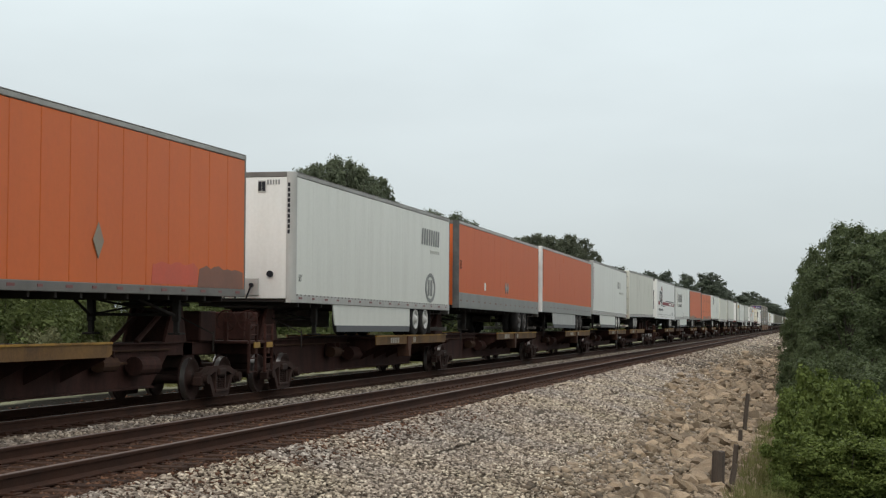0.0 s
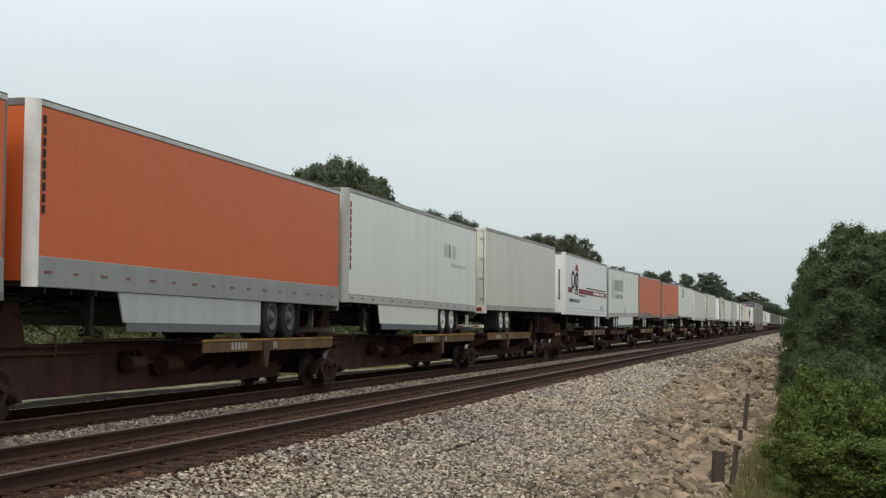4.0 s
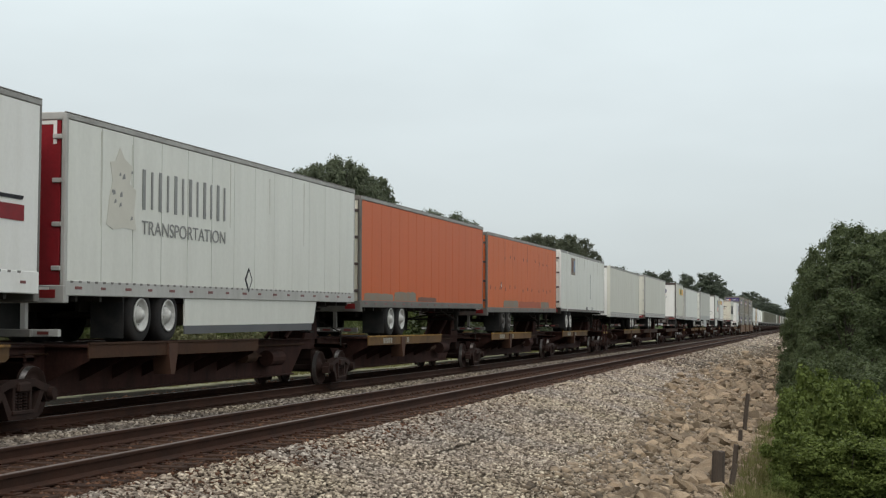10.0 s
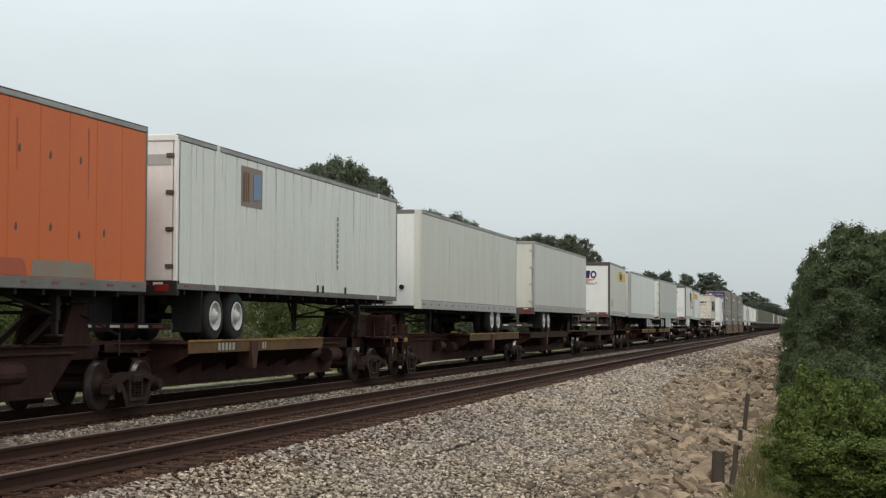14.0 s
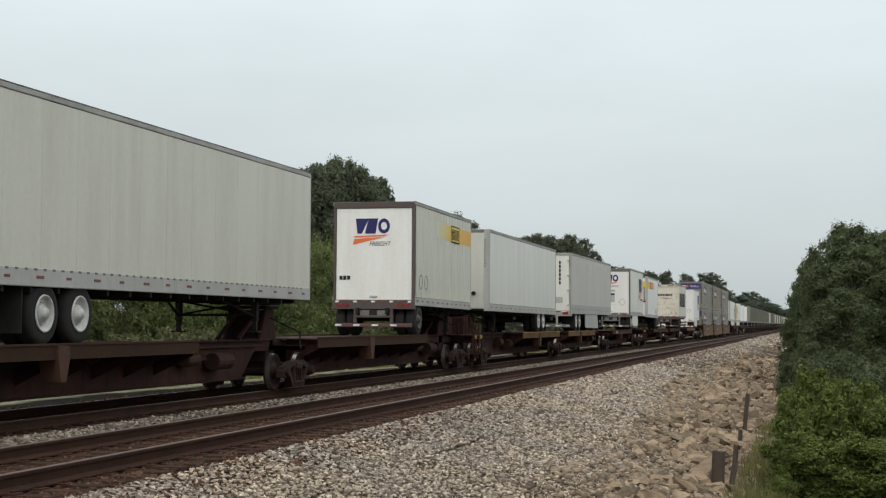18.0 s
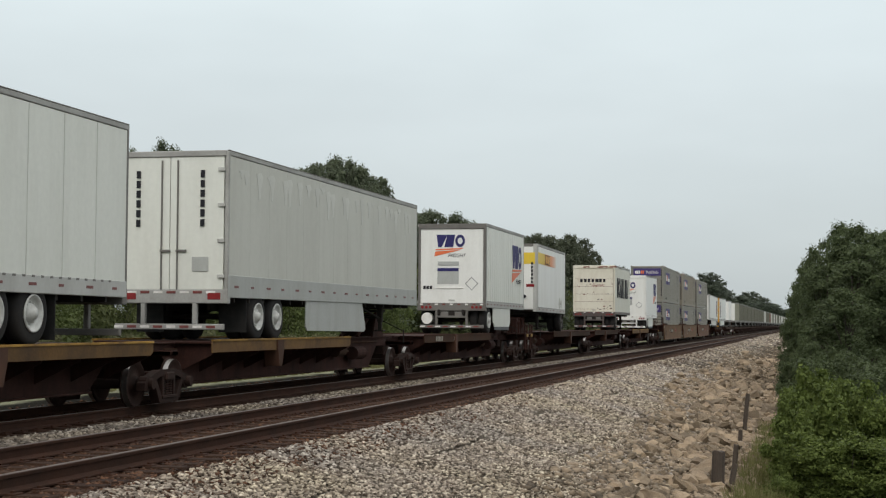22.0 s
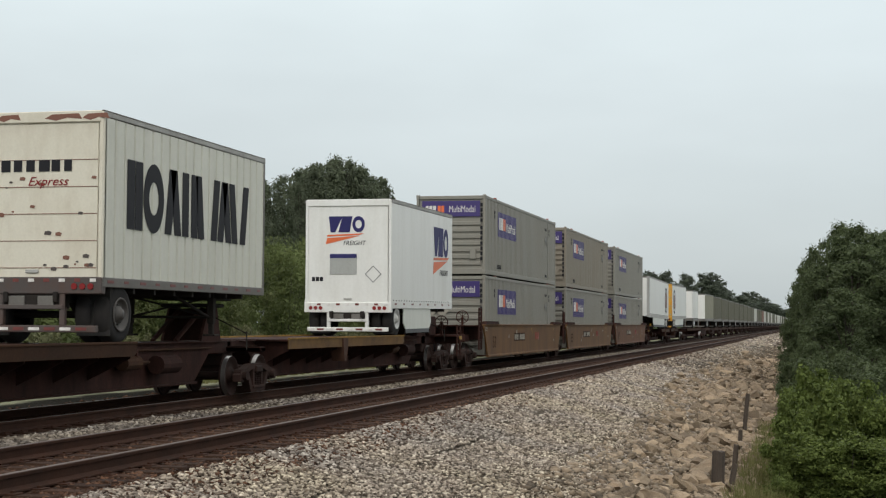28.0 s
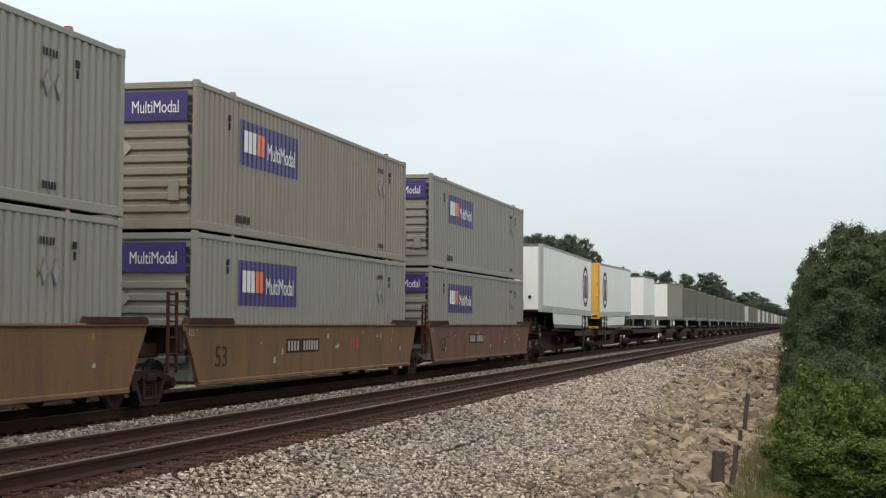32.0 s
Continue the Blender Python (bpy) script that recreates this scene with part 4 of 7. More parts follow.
        lad = part("step_ladder", Shape().cbox(xe - o * 0.1 - 0.30, xe - o * 0.1 - 0.26, -1.30, -1.24, 0.30, 1.35, 0.006).cbox(xe - o * 0.1 + 0.16, xe - o * 0.1 + 0.20, -1.30, -1.24, 0.30, 1.35, 0.006), SPINE, th)
        for z in (0.33, 0.62, 1.12, 1.32):
            part("rung", Shape().tube((xe - o * 0.1 - 0.28, -1.27, z), (xe - o * 0.1 + 0.18, -1.27, z), 0.016, 6), SPINE, lad)
        part("coupler", Shape().cbox(min(xe, xe + o * 0.75), max(xe, xe + o * 0.75), -0.12, 0.12, 0.72, 0.95, 0.03).cbox(xe + o * 0.75 - 0.16, xe + o * 0.75 + 0.16, -0.2, 0.2, 0.68, 0.98, 0.05), BOGIE, th)
        part("brake_wheel", ring_x(xe - o * 0.25, -0.7, 1.42, 0.22), SPINE, th, "round brake wheel on a bent stand")
        part("equipment_box", Shape().cbox(xe - o * 0.9 - 0.45, xe - o * 0.9 + 0.45, -0.55, 0.35, 0.98, 1.62, 0.03), SPINE, th)
        part("air_hose", hose(xe + o * 0.1, -0.35, 0.75, o), BLACKG, th)
        part("cut_lever", Shape().tube((xe + o * 0.05, -1.25, 0.84), (xe + o * 0.05, -0.2, 0.84), 0.014, 6), PALEBAR, th)
    return th


def ring_x(x, y, z, r=0.28):
    s = Shape()
    n = 20
    for i in range(n):
        t0, t1 = 2 * math.pi * i / n, 2 * math.pi * (i + 1) / n
        s.tube((x, y + r * math.cos(t0), z + r * math.sin(t0)), (x, y + r * math.cos(t1), z + r * math.sin(t1)), 0.018, 6, None, False)
    for i in range(4):
        t = math.pi * i / 4
        s.tube((x, y - r * math.cos(t), z - r * math.sin(t)), (x, y + r * math.cos(t), z + r * math.sin(t)), 0.012, 5)
    s.cbox(x - 0.04, x + 0.04, y - 0.04, y + 0.04, 0.96, z, 0.008)
    return s


def hose(x, y, z, o):
    s = Shape()
    pts = [Vector((x + o * 0.08 * k, y, z - 0.34 * math.sin(math.pi * k / 8))) for k in range(9)]
    for p, q in zip(pts, pts[1:]):
        s.tube(p, q, 0.028, 8, None, False)
    return s


def container(x0, x1, z0, label, paint):
    """A 53-foot domestic container, local z 0 at its foot; ribbed sides, sign panels in brand colours."""
    L, H = x1 - x0, 2.90
    th = thing("shipping_container", label, "container", "stacked grey containers")
    MOVING.append((th, (x0, YT, z0, 0, 0, 0)))
    hw = 1.295
    off = 41.0 * len(MOVING)
    part("side_wall", corrugated(off + 0.2, off + L - 0.2, 0.16, H - 0.1, NEAR + 0.012, 0.27, 0.032), paint, th, "", pose(-off, 0, 0))
    part("side_wall", Shape().cbox(0.1, L - 0.1, hw - 0.05, hw - 0.012, 0.12, H - 0.08, 0.005), paint, th)
    for y0 in (-hw, hw - 0.08):
        part("top_rail", Shape().cbox(0.05, L - 0.05, y0, y0 + 0.08, H - 0.11, H, 0.012), paint, th)
        part("bottom_rail", Shape().cbox(0.05, L - 0.05, y0, y0 + 0.08, 0.0, 0.17, 0.012), paint, th)
        for x in (0.0, L - 0.18, 1.98, L - 2.12):
            w = 0.18 if x in (0.0, L - 0.18) else 0.14
            part("corner_post" if w > 0.15 else "lifting_post", Shape().cbox(x, x + w, y0 - (0.004 if y0 < 0 else -0.0), y0 + 0.1, 0.0, H + 0.03, 0.015), paint, th)
            for z in (0.0, H - 0.13):
                part("corner_casting", Shape().cbox(x - 0.006, x + w + 0.006, y0 - 0.012, y0 + 0.11, z - 0.01, z + 0.16, 0.02), paint, th)
    part("roof", Shape().cbox(0.05, L - 0.05, -hw + 0.05, hw - 0.05, H - 0.06, H - 0.015, 0.01), paint, th)
    part("floor_frame", Shape().cbox(0.1, L - 0.1, -hw + 0.08, hw - 0.08, 0.03, 0.15, 0.01), CHASSIS, th)
    # leading end: horizontal ribs under a sign panel
    part("end_wall", Shape().cbox(0.06, 0.1, -hw + 0.1, hw - 0.1, 0.12, H - 0.05, 0.006), paint, th)
    for i in range(7):
        z = 0.32 + i * 0.245
        part("end_rib", Shape().cbox(0.0, 0.065, -hw + 0.16, hw - 0.16, z, z + 0.16, 0.025), paint, th)
    part("end_header", Shape().cbox(0.0, 0.07, -hw + 0.1, hw - 0.1, H - 0.14, H - 0.01, 0.012), paint, th)
    part("end_sill", Shape().cbox(0.0, 0.07, -hw + 0.1, hw - 0.1, 0.0, 0.2, 0.012), paint, th)
    part("end_wall", Shape().cbox(L - 0.08, L - 0.03, -hw + 0.1, hw - 0.1, 0.12, H - 0.05, 0.006), paint, th)
    sg = part("end_sign", Shape().box(-0.006, 0.0, -hw + 0.2, hw - 0.2, H - 0.78, H - 0.2).box(0.0, 0.06, -hw + 0.22, hw - 0.22, H - 0.76, H - 0.22), PURPLE, th, "purple sign panel")
    bars("brand_block", 3, 0.42, 0.24, TAPEW, sg, pose(-0.012, 0.96, H - 0.62, 90, 0, -90), 0.8)
    bars("brand_block", 2, 0.27, 0.24, SWOOSH, sg, pose(-0.012, 0.50, H - 0.62, 90, 0, -90), 0.8)
    words("lettering", "MultiModal", 0.24, TAPEW, sg, pose(-0.012, 0.08, H - 0.62, 90, 0, -90), 0.98)
    rp = (L - 0.4) / round((L - 0.4) / 0.27)
    s2 = part("side_sign", corrugated(0.2 + 8 * rp, 0.2 + 22 * rp, H - 1.40, H - 0.45, NEAR + 0.004, rp, 0.028), PURPLE, th, "purple sign panel painted over the ribs")
    bars("brand_block", 3, 0.78, 0.46, TAPEW, s2, near_at(2.62, H - 1.12, 0.004), 0.78)
    bars("brand_block", 2, 0.5, 0.46, SWOOSH, s2, near_at(3.42, H - 1.12, 0.004), 0.78)
    words("lettering", "MultiModal", 0.36, TAPEW, s2, near_at(4.05, H - 1.14, 0.004), 1.85)
    for i in range(11):
        z = H - 0.42 - i * 0.19 - (0.08 if i > 3 else 0)
        part("number_bar", Shape().box(-0.008, -0.004, -1.19, -1.11, z, z + 0.13), BLACKG, th)
    bars("number_bar", 7, 0.85, 0.16, BLACKG, th, near_at(2.2, 0.26), 0.55)
    bars("number_bar", 5, 0.5, 0.12, BLACKG, th, near_at(L - 2.95, 0.26), 0.55)
    bars("number_bar", 5, 0.55, 0.12, BLACKG, th, near_at(L - 3.0, 2.35), 0.45)
    for x in (1.72, L - 1.85):
        part("size_mark", Shape().box(x, x + 0.12, NEAR - 0.008, NEAR + 0.012, 2.32, 2.44).box(x + 0.03, x + 0.09, NEAR - 0.008, NEAR + 0.012, 2.14, 2.28), BLACKG, th)
    for x in (L - 2.98, L - 2.58):
        for k, q, y in ((0.0, ALUD, 0.006), (0.035, FADEG, 0.012)):
            part("placard_holder", Shape().prism_y([(x + k, 1.92), (x + 0.14, 2.14 - k * 1.5), (x + 0.28 - k, 1.92), (x + 0.14, 1.70 + k * 1.5)], NEAR - y, NEAR + 0.01), q, th)
    for x in (1.98, L - 2.12):
        part("twist_lock", Shape().cbox(x + 0.01, x + 0.13, -hw + 0.0, -hw + 0.1, H + 0.012, H + 0.055, 0.006), REDLOCK, th, "red twist lock")
    for y in (0.3, 0.75):
        part("placard_holder", Shape().add([(-0.02, y - 0.24, 1.6), (-0.02, y, 1.85), (-0.02, y + 0.24, 1.6), (-0.02, y, 1.35), (0.0, y - 0.24, 1.6), (0.0, y, 1.85), (0.0, y + 0.24, 1.6), (0.0, y, 1.35)],
             [(0, 1, 2, 3), (0, 4, 5, 1), (1, 5, 6, 2), (2, 6, 7, 3), (3, 7, 4, 0)]), PALEBAR, th, "pale diamond placard holder")
    part("document_box", Shape().cbox(-0.05, 0.0, -0.95, -0.72, 0.55, 0.95, 0.01), paint, th)
    return th


def well_unit(x0, x1, label, marks, paint):
    """One well of an articulated double-stack car that holds the containers between x0 and x1."""
    L = x1 - x0
    th = thing("well_car", label, "rail car", "wells of the double-stack car")
    MOVING.append((th, (x0, YT, 0, 0, 0, 0)))
    for o in (-1, 1):
        y = o * 1.40
        poly = [(-0.75, 1.22), (-0.45, 0.82), (-0.05, 0.20), (L + 0.05, 0.20), (L + 0.45, 0.82), (L + 0.75, 1.22), (L + 0.75, 1.32), (-0.75, 1.32)]
        part("side_wall", Shape().prism_y(poly, y - 0.03, y + 0.03), paint, th, "faded ochre and rust side plate with a worn stencil")
        part("top_chord", Shape().cbox(-0.75, L + 0.75, y - 0.08, y + 0.08, 1.30, 1.36, 0.02), paint, th)
        for a, b in ((-0.75, 1.7), (L - 1.7, L + 0.75)):
            part("chord_guide", Shape().prism_y([(a, 1.36), (b, 1.36), (b - 0.12, 1.47), (a + 0.12, 1.47)], y - 0.1, y + 0.06), SPINE, th)
        part("bottom_chord", Shape().cbox(-0.05, L + 0.05, y - 0.06, y + 0.06, 0.15, 0.25, 0.02), paint, th)
        for i in range(9):
            x = 0.6 + i * (L - 1.2) / 8
            part("side_post", Shape().cbox(x - 0.05, x + 0.05, y + (0.03 if o < 0 else -0.1), y + (0.1 if o < 0 else -0.03), 0.23, 1.31, 0.01), paint, th)
    part("well_floor", Shape().cbox(0.0, L, -1.38, 1.38, 0.18, 0.24, 0.01), SPINE, th)
    for x, o in ((-0.75, -1), (L + 0.75, 1)):
        part("end_frame", Shape().cbox(min(x, x + o * 0.9), max(x, x + o * 0.9), -0.9, 0.9, 0.72, 1.0, 0.03).cbox(x - 0.1, x + 0.1, -1.36, 1.36, 0.8, 1.30, 0.02), SPINE, th)
        if o > 0:
            continue
        lad = part("step_ladder", Shape().cbox(x + o * 0.35 - 0.02, x + o * 0.35 + 0.02, -1.42, -1.36, 0.45, 1.95, 0.006).cbox(x + o * 0.75 - 0.02, x + o * 0.75 + 0.02, -1.42, -1.36, 0.45, 1.95, 0.006), SPINE, th)
        for z in (0.5, 0.8, 1.1, 1.4, 1.7, 1.9):
            part("rung", Shape().tube((x + o * 0.35, -1.39, z), (x + o * 0.75, -1.39, z), 0.018, 6), SPINE, lad)
        part("end_walkway", Shape().cbox(min(x, x + o * 0.95), max(x, x + o * 0.95), -1.35, 1.35, 1.28, 1.33, 0.01), SPINE, th)
    if marks == 5:
        part("brake_wheel", ring_x(-1.35, -0.75, 1.62, 0.22), SPINE, th)
    part("stencil_panel", Shape().box(5.1, 7.5, -1.436, -1.431, 0.70, 1.02), SILLB, th, "dark panel behind the car number")
    bars("stencil", 4, 0.85, 0.22, PALEBAR, th, pose(5.2, -1.439, 0.75, 90, 0, 0), 0.55)
    bars("stencil", 6, 1.15, 0.22, PALEBAR, th, pose(6.3, -1.439, 0.75, 90, 0, 0), 0.6)
    words("lettering", "53", 0.42, SILLB, th, pose(0.75, -1.437, 0.5, 90, 0, 0), 0.62)
    words("lettering", "125 T", 0.13, PALEBAR, th, pose(-0.62, -1.437, 1.12, 90, 0, 0), 0.42)
    bars("stencil", 3, 0.9, 0.3, REDLOCK, th, pose(L * 0.62, -1.437, 0.72, 90, 0, 0), 0.5)
    for i in range(marks + 4):
        x, z = random.uniform(1, L - 1), random.uniform(0.5, 1.15)
        w, q = random.uniform(0.06, 0.22), random.uniform(0.04, 0.14)
        part("paint_scuff", Shape().prism_y([(x, z), (x + w * 0.6, z - q * 0.2), (x + w, z + q * 0.3), (x + w * 0.7, z + q), (x + w * 0.2, z + q * 0.8)], -1.436, -1.431), PALEBAR if i % 3 else SAFETY, th)
    return th


# ---- the train, from its leading units back ----
def patch(th, x, z, w, h, material, label=""):
    if material in (GREYPATCH, BROWNPATCH, REDORANGE, STREAKO) and w > 1.5:
        # brushed-on primer: ragged ends and upper edge
        n = max(4, int(w / 0.22))
        top = [(x + w * k / n, z + h * random.uniform(0.86, 1.04)) for k in range(n, -1, -1)]
        top[0], top[-1] = (x + w * random.uniform(0.96, 1.0), z + h * 0.8), (x + w * random.uniform(0.0, 0.04), z + h * 0.85)
        return part("paint_patch", Shape().prism_y([(x, z), (x + w, z)] + top, NEAR - 0.003, NEAR + 0.003), material, th, label)
    return part("paint_patch", Shape().box(x, x + w, NEAR - 0.003, NEAR + 0.003, z, z + h), material, th, label)


def run_stains(th, spots):
    """Thin grey runs of dirt down a side: (x, top, length)."""
    for x, z, h in spots:
        w = random.uniform(0.02, 0.05)
        part("run_stain", Shape().prism_y([(x, z), (x + w * 0.3, z - h * 0.9), (x + w * 0.5, z - h), (x + w * 0.8, z - h * 0.7), (x + w, z)], NEAR - 0.0015, NEAR + 0.006), STREAKD, th)


def corner_tape(th):
    """An L of white reflecting tape in the upper corner of the near door leaf."""
    part("corner_tape", Shape().box(0.008, 0.024, -1.12, -0.80, 3.58, 3.64).box(0.008, 0.024, -1.12, -1.06, 3.26, 3.58), TAPEW, th, "white reflecting corner tape")


def three_marks(th, m, w, h, lean=0.17):
    """Three plain navy shapes side by side in place of a brand: a wedge, a leaning block and an oval ring."""
    k = lean * h
    def at(u, v):
        return (u * w + v * k, v * h)
    flat_poly("brand_block", [at(0.12, 0), at(0.24, 0), at(0.37, 1), at(0.0, 1)], NAVY, th, m)
    flat_poly("brand_block", [at(0.33, 0), at(0.63, 0), at(0.63, 1), at(0.36, 1)], NAVY, th, m)
    ring("brand_ring", 0.165 * w, 0.5 * h, 0.52, NAVY, th, m @ pose(0.83 * w + 0.5 * k, 0.5 * h, 0))


def rear_brand(th, up=0.0):
    """Navy slanted blocks over a red-orange swoosh on a rear door, with a plain word under them."""
    three_marks(th, lead_at(0.66, 3.0 + up, -0.022), 1.12, 0.46)
    flat_poly("brand_swoosh", [(0, 0), (0.04, 0.18), (1.02, 0.24), (0.55, 0.13)], SWOOSH, th, lead_at(0.67, 2.66 + up, -0.022))
    flat_poly("brand_swoosh", [(0.04, 0.22), (0.05, 0.27), (1.15, 0.31), (1.0, 0.26)], SWOOSH, th, lead_at(0.67, 2.66 + up, -0.022))
    words("lettering", "FREIGHT", 0.13, BLACKG, th, lead_at(0.15, 2.63 + up, -0.022), 0.67, "", 0.2)
    bars("number_bar", 3, 0.36, 0.12, BLACKG, th, lead_at(1.08, 1.60, -0.022), 0.8)


def side_brand(th, x, z, s):
    three_marks(th, near_at(x, z), 2.05 * s, 0.92 * s, 0.08)
    flat_poly("brand_swoosh", [(0, -0.58 * s), (0.06 * s, -0.2 * s), (1.95 * s, -0.12 * s)], SWOOSH, th, near_at(x, z))
    flat_poly("brand_swoosh", [(0.06 * s, -0.14 * s), (0.06 * s, -0.06 * s), (2.2 * s, 0.0), (2.0 * s, -0.08 * s)], SWOOSH, th, near_at(x, z))
    words("lettering", "FREIGHT", 0.17 * s, BLACKG, th, near_at(x + 0.9 * s, z - 0.6 * s), 1.1 * s)


def vertical_bars(th, x, z, n, w, h, material, lead=False):
    """A column of plain bars in place of a number written downwards."""
    for i in range(n):
        zz = z - i * h * 1.35
        s = Shape().box(-0.006, 0.014, x - w / 2, x + w / 2, zz - h, zz) if lead else Shape().box(x, x + w, NEAR - 0.012, NEAR - 0.006, zz - h, zz)
        part("number_bar", s, material, th)


def build_train():
    W = "pale grey-white plate-sided trailer "
    # T0 orange, nose trailing
    t = trailer(15.1, 31.25, "trail", ORANGE2, "bright orange ribbed trailer with red and brown repainted patches", sides="posts", rail=ALUD, railh=0.12, rearframe=ALUD, wheel=18.5, seam=0.008, top=3.82)
    patch(t, 11.3, 1.02, 2.2, 0.42, REDORANGE, "fresh red-orange repaint")
    patch(t, 13.5, 0.99, 2.5, 0.42, BROWNPATCH, "brown primer patch")
    part("placard_holder", Shape().prism_y([(8.9, 1.7), (9.1, 2.0), (9.3, 1.7), (9.1, 1.4)], NEAR - 0.02, NEAR - 0.004), GREYPATCH, t)
    # T1 white with skirt
    t = trailer(34.4, 50.4, "lead", WHITE, W + "with a long side skirt and grey graphics", sides="plate", skirt="long", front=WHITE2, vent=True, wheel=46.62, railh=0.15, lead=-0.07)
    bars("brand_block", 8, 2.4, 0.5, FADEG, t, near_at(12.15, 2.82), 0.62, 0.12)
    bars("brand_block", 5, 1.3, 0.1, PALEG, t, near_at(13.3, 2.58))
    ring("brand_ring", 0.66, 0.46, 0.74, FADEG, t, near_at(13.32, 1.5))
    bars("brand_block", 2, 0.7, 0.5, FADEG, t, near_at(13.0, 1.25), 0.6)
    words("lettering", "53'", 0.17, FADEG, t, near_at(0.34, 1.32), 0.24)
    vertical_bars(t, -1.16, 3.60, 10, 0.05, 0.09, BLACKG, True)
    bars("number_bar", 7, 0.5, 0.07, FADEG, t, lead_at(0.55, 3.16, 0.004), 0.6)
    bars("number_bar", 6, 0.42, 0.07, FADEG, t, lead_at(0.52, 3.05, 0.004), 0.6)
    part("notice_plate", Shape().box(-0.008, 0.0, 0.28, 0.56, 1.42, 1.74), TAPER, t, "small red and white notice")
    # T2 orange with a tall galvanised kick plate
    t = trailer(51.65, 67.75, "lead", ORANGE, "faded orange trailer with deep galvanised kick plate, dark corner post", sides="plate", rail=GALV, railh=0.48, white_hubs=False, corner=CHARC, front=ORANGE, wheel=63.9, toprail=ALU, top=3.79)
    words("lettering", "53", 0.3, BLACKG, t, near_at(0.3, 2.15), 0.26)
    vertical_bars(t, 0.78, 3.5, 8, 0.14, 0.14, BLACKG, True)
    part("document_box", Shape().cbox(4.4, 4.62, NEAR - 0.02, NEAR, 1.52, 1.8, 0.005), TAPEW, t)
    for x in (8.35, 8.75):
        part("placard_holder", Shape().prism_y([(x, 1.72), (x + 0.17, 1.95), (x + 0.34, 1.72), (x + 0.17, 1.5)], NEAR - 0.02, NEAR - 0.004), GALV, t)
    # T3 orange with a grey skirt
    t = trailer(68.6, 84.65, "lead", ORANGE, "faded orange trailer with grey kick plate and grey side skirt", sides="plate", rail=GALV, railh=0.44, skirt="grey", white_hubs=False, corner=TAPEW, front=ORANGE, wheel=80.3, toprail=ALU, top=3.75)
    vertical_bars(t, 0.26, 3.5, 9, 0.09, 0.13, BLACKG)
    # T4 white, skirt, red vertical mark
    t = trailer(85.3, 101.35, "lead", WHITE, W + "with long skirt and worn lettering", sides="plate", skirt="long", front=WHITE2, wheel=96.9, railh=0.18, top=3.79)
    vertical_bars(t, 0.26, 3.45, 9, 0.10, 0.15, CRIMSON)
    for i, (x, w) in enumerate(((11.0, 0.5), (11.65, 0.22), (12.2, 0.5))):
        flat_poly("ghost_block", [(0, 0), (w, 0), (w, 0.4), (0, 0.44)], FADEG if i == 1 else PALEG, t, near_at(x, 2.54))
    bars("ghost_block", 9, 2.3, 0.12, PALEG, t, near_at(12.0, 2.24))
    # T5 cream, doors leading
    t = trailer(103.05, 119.0, "trail", CREAM, "cream plate-sided trailer with closed hinged rear doors", sides="plate", door=CREAM, rearframe=CREAM, under=OLDCREAM, wheel=106.7, railh=0.14, white_hubs=True, lead=0.08)
    run_stains(t, [(13.2, 3.4, 1.9), (12.4, 3.2, 0.9), (9.6, 3.5, 1.1), (6.2, 3.4, 0.8), (5.1, 2.8, 0.7), (14.6, 3.3, 1.2)])
    bars("number_bar", 5, 0.62, 0.13, FADEG, t, lead_at(1.1, 3.32, -0.012))
    for i in range(3):
        bars("number_bar", 6 - i, 0.8 - 0.1 * i, 0.13, FADEG, t, lead_at(1.1, 2.1 - i * 0.24, -0.012))
    # T6 white with red stripe and round mark
    t = trailer(122.1, 138.0, "lead", WHITE2, "white trailer with red stripe and round black and red mark", sides="plate", railh=0.3, rail=WHITE2, corner=WHITE2, front=WHITE2, wheel=134.0, lead=-0.07)
    ring("brand_ring", 0.58, 0.44, 0.64, BLACKG, t, near_at(3.76, 2.55))
    ring("brand_ring", 0.56, 0.46, 0.62, BLACKG, t, near_at(2.52, 2.58))
    flat_poly("brand_block", [(-0.22, -0.24), (0.0, -0.26), (0.26, 0.2), (0.04, 0.26)], CRIMSON, t, near_at(3.76, 2.55))
    flat_poly("brand_block", [(-0.5, 0.48), (-0.3, 0.78), (0.1, 0.86), (0.46, 0.66), (0.52, 0.3), (0.25, 0.5), (-0.1, 0.55)], CRIMSON, t, near_at(3.76, 2.55))
    flat_poly("brand_plate", [(0, 0), (1.15, 0.0), (1.25, 0.28), (0.1, 0.28)], BLACKG, t, near_at(3.05, 1.86))
    words("lettering", "LOGISTICS", 0.16, TAPEW, t, near_at(3.15, 1.92, 0.012), 0.98)
    flat_poly("stripe", [(0, 0), (10.8, 0.0), (10.8, 0.24), (0, 0.26)], CRIMSON, t, near_at(4.56, 1.92))
    flat_poly("stripe", [(0, 0), (1.3, 0), (1.3, 0.26), (0, 0.26)], CRIMSON, t, near_at(1.0, 1.92))
    flat_poly("stripe", [(0, 0), (8.0, 0.0), (8.05, 0.06), (0.1, 0.06)], BLACKG, t, near_at(7.3, 2.24))
    flat_poly("stripe", [(0, 0), (2.2, 0.0), (2.1, 0.06), (0, 0.06)], BLACKG, t, near_at(4.6, 1.80))
    bars("number_bar", 17, 2.6, 0.13, TAPEW, t, near_at(10.0, 1.98, 0.012), 0.65)
    bars("number_bar", 11, 1.6, 0.13, TAPEW, t, near_at(12.9, 1.98, 0.012), 0.65)
    words("lettering", "TRANSPORTATION", 0.17, BLACKG, t, near_at(1.3, 1.45), 2.28)
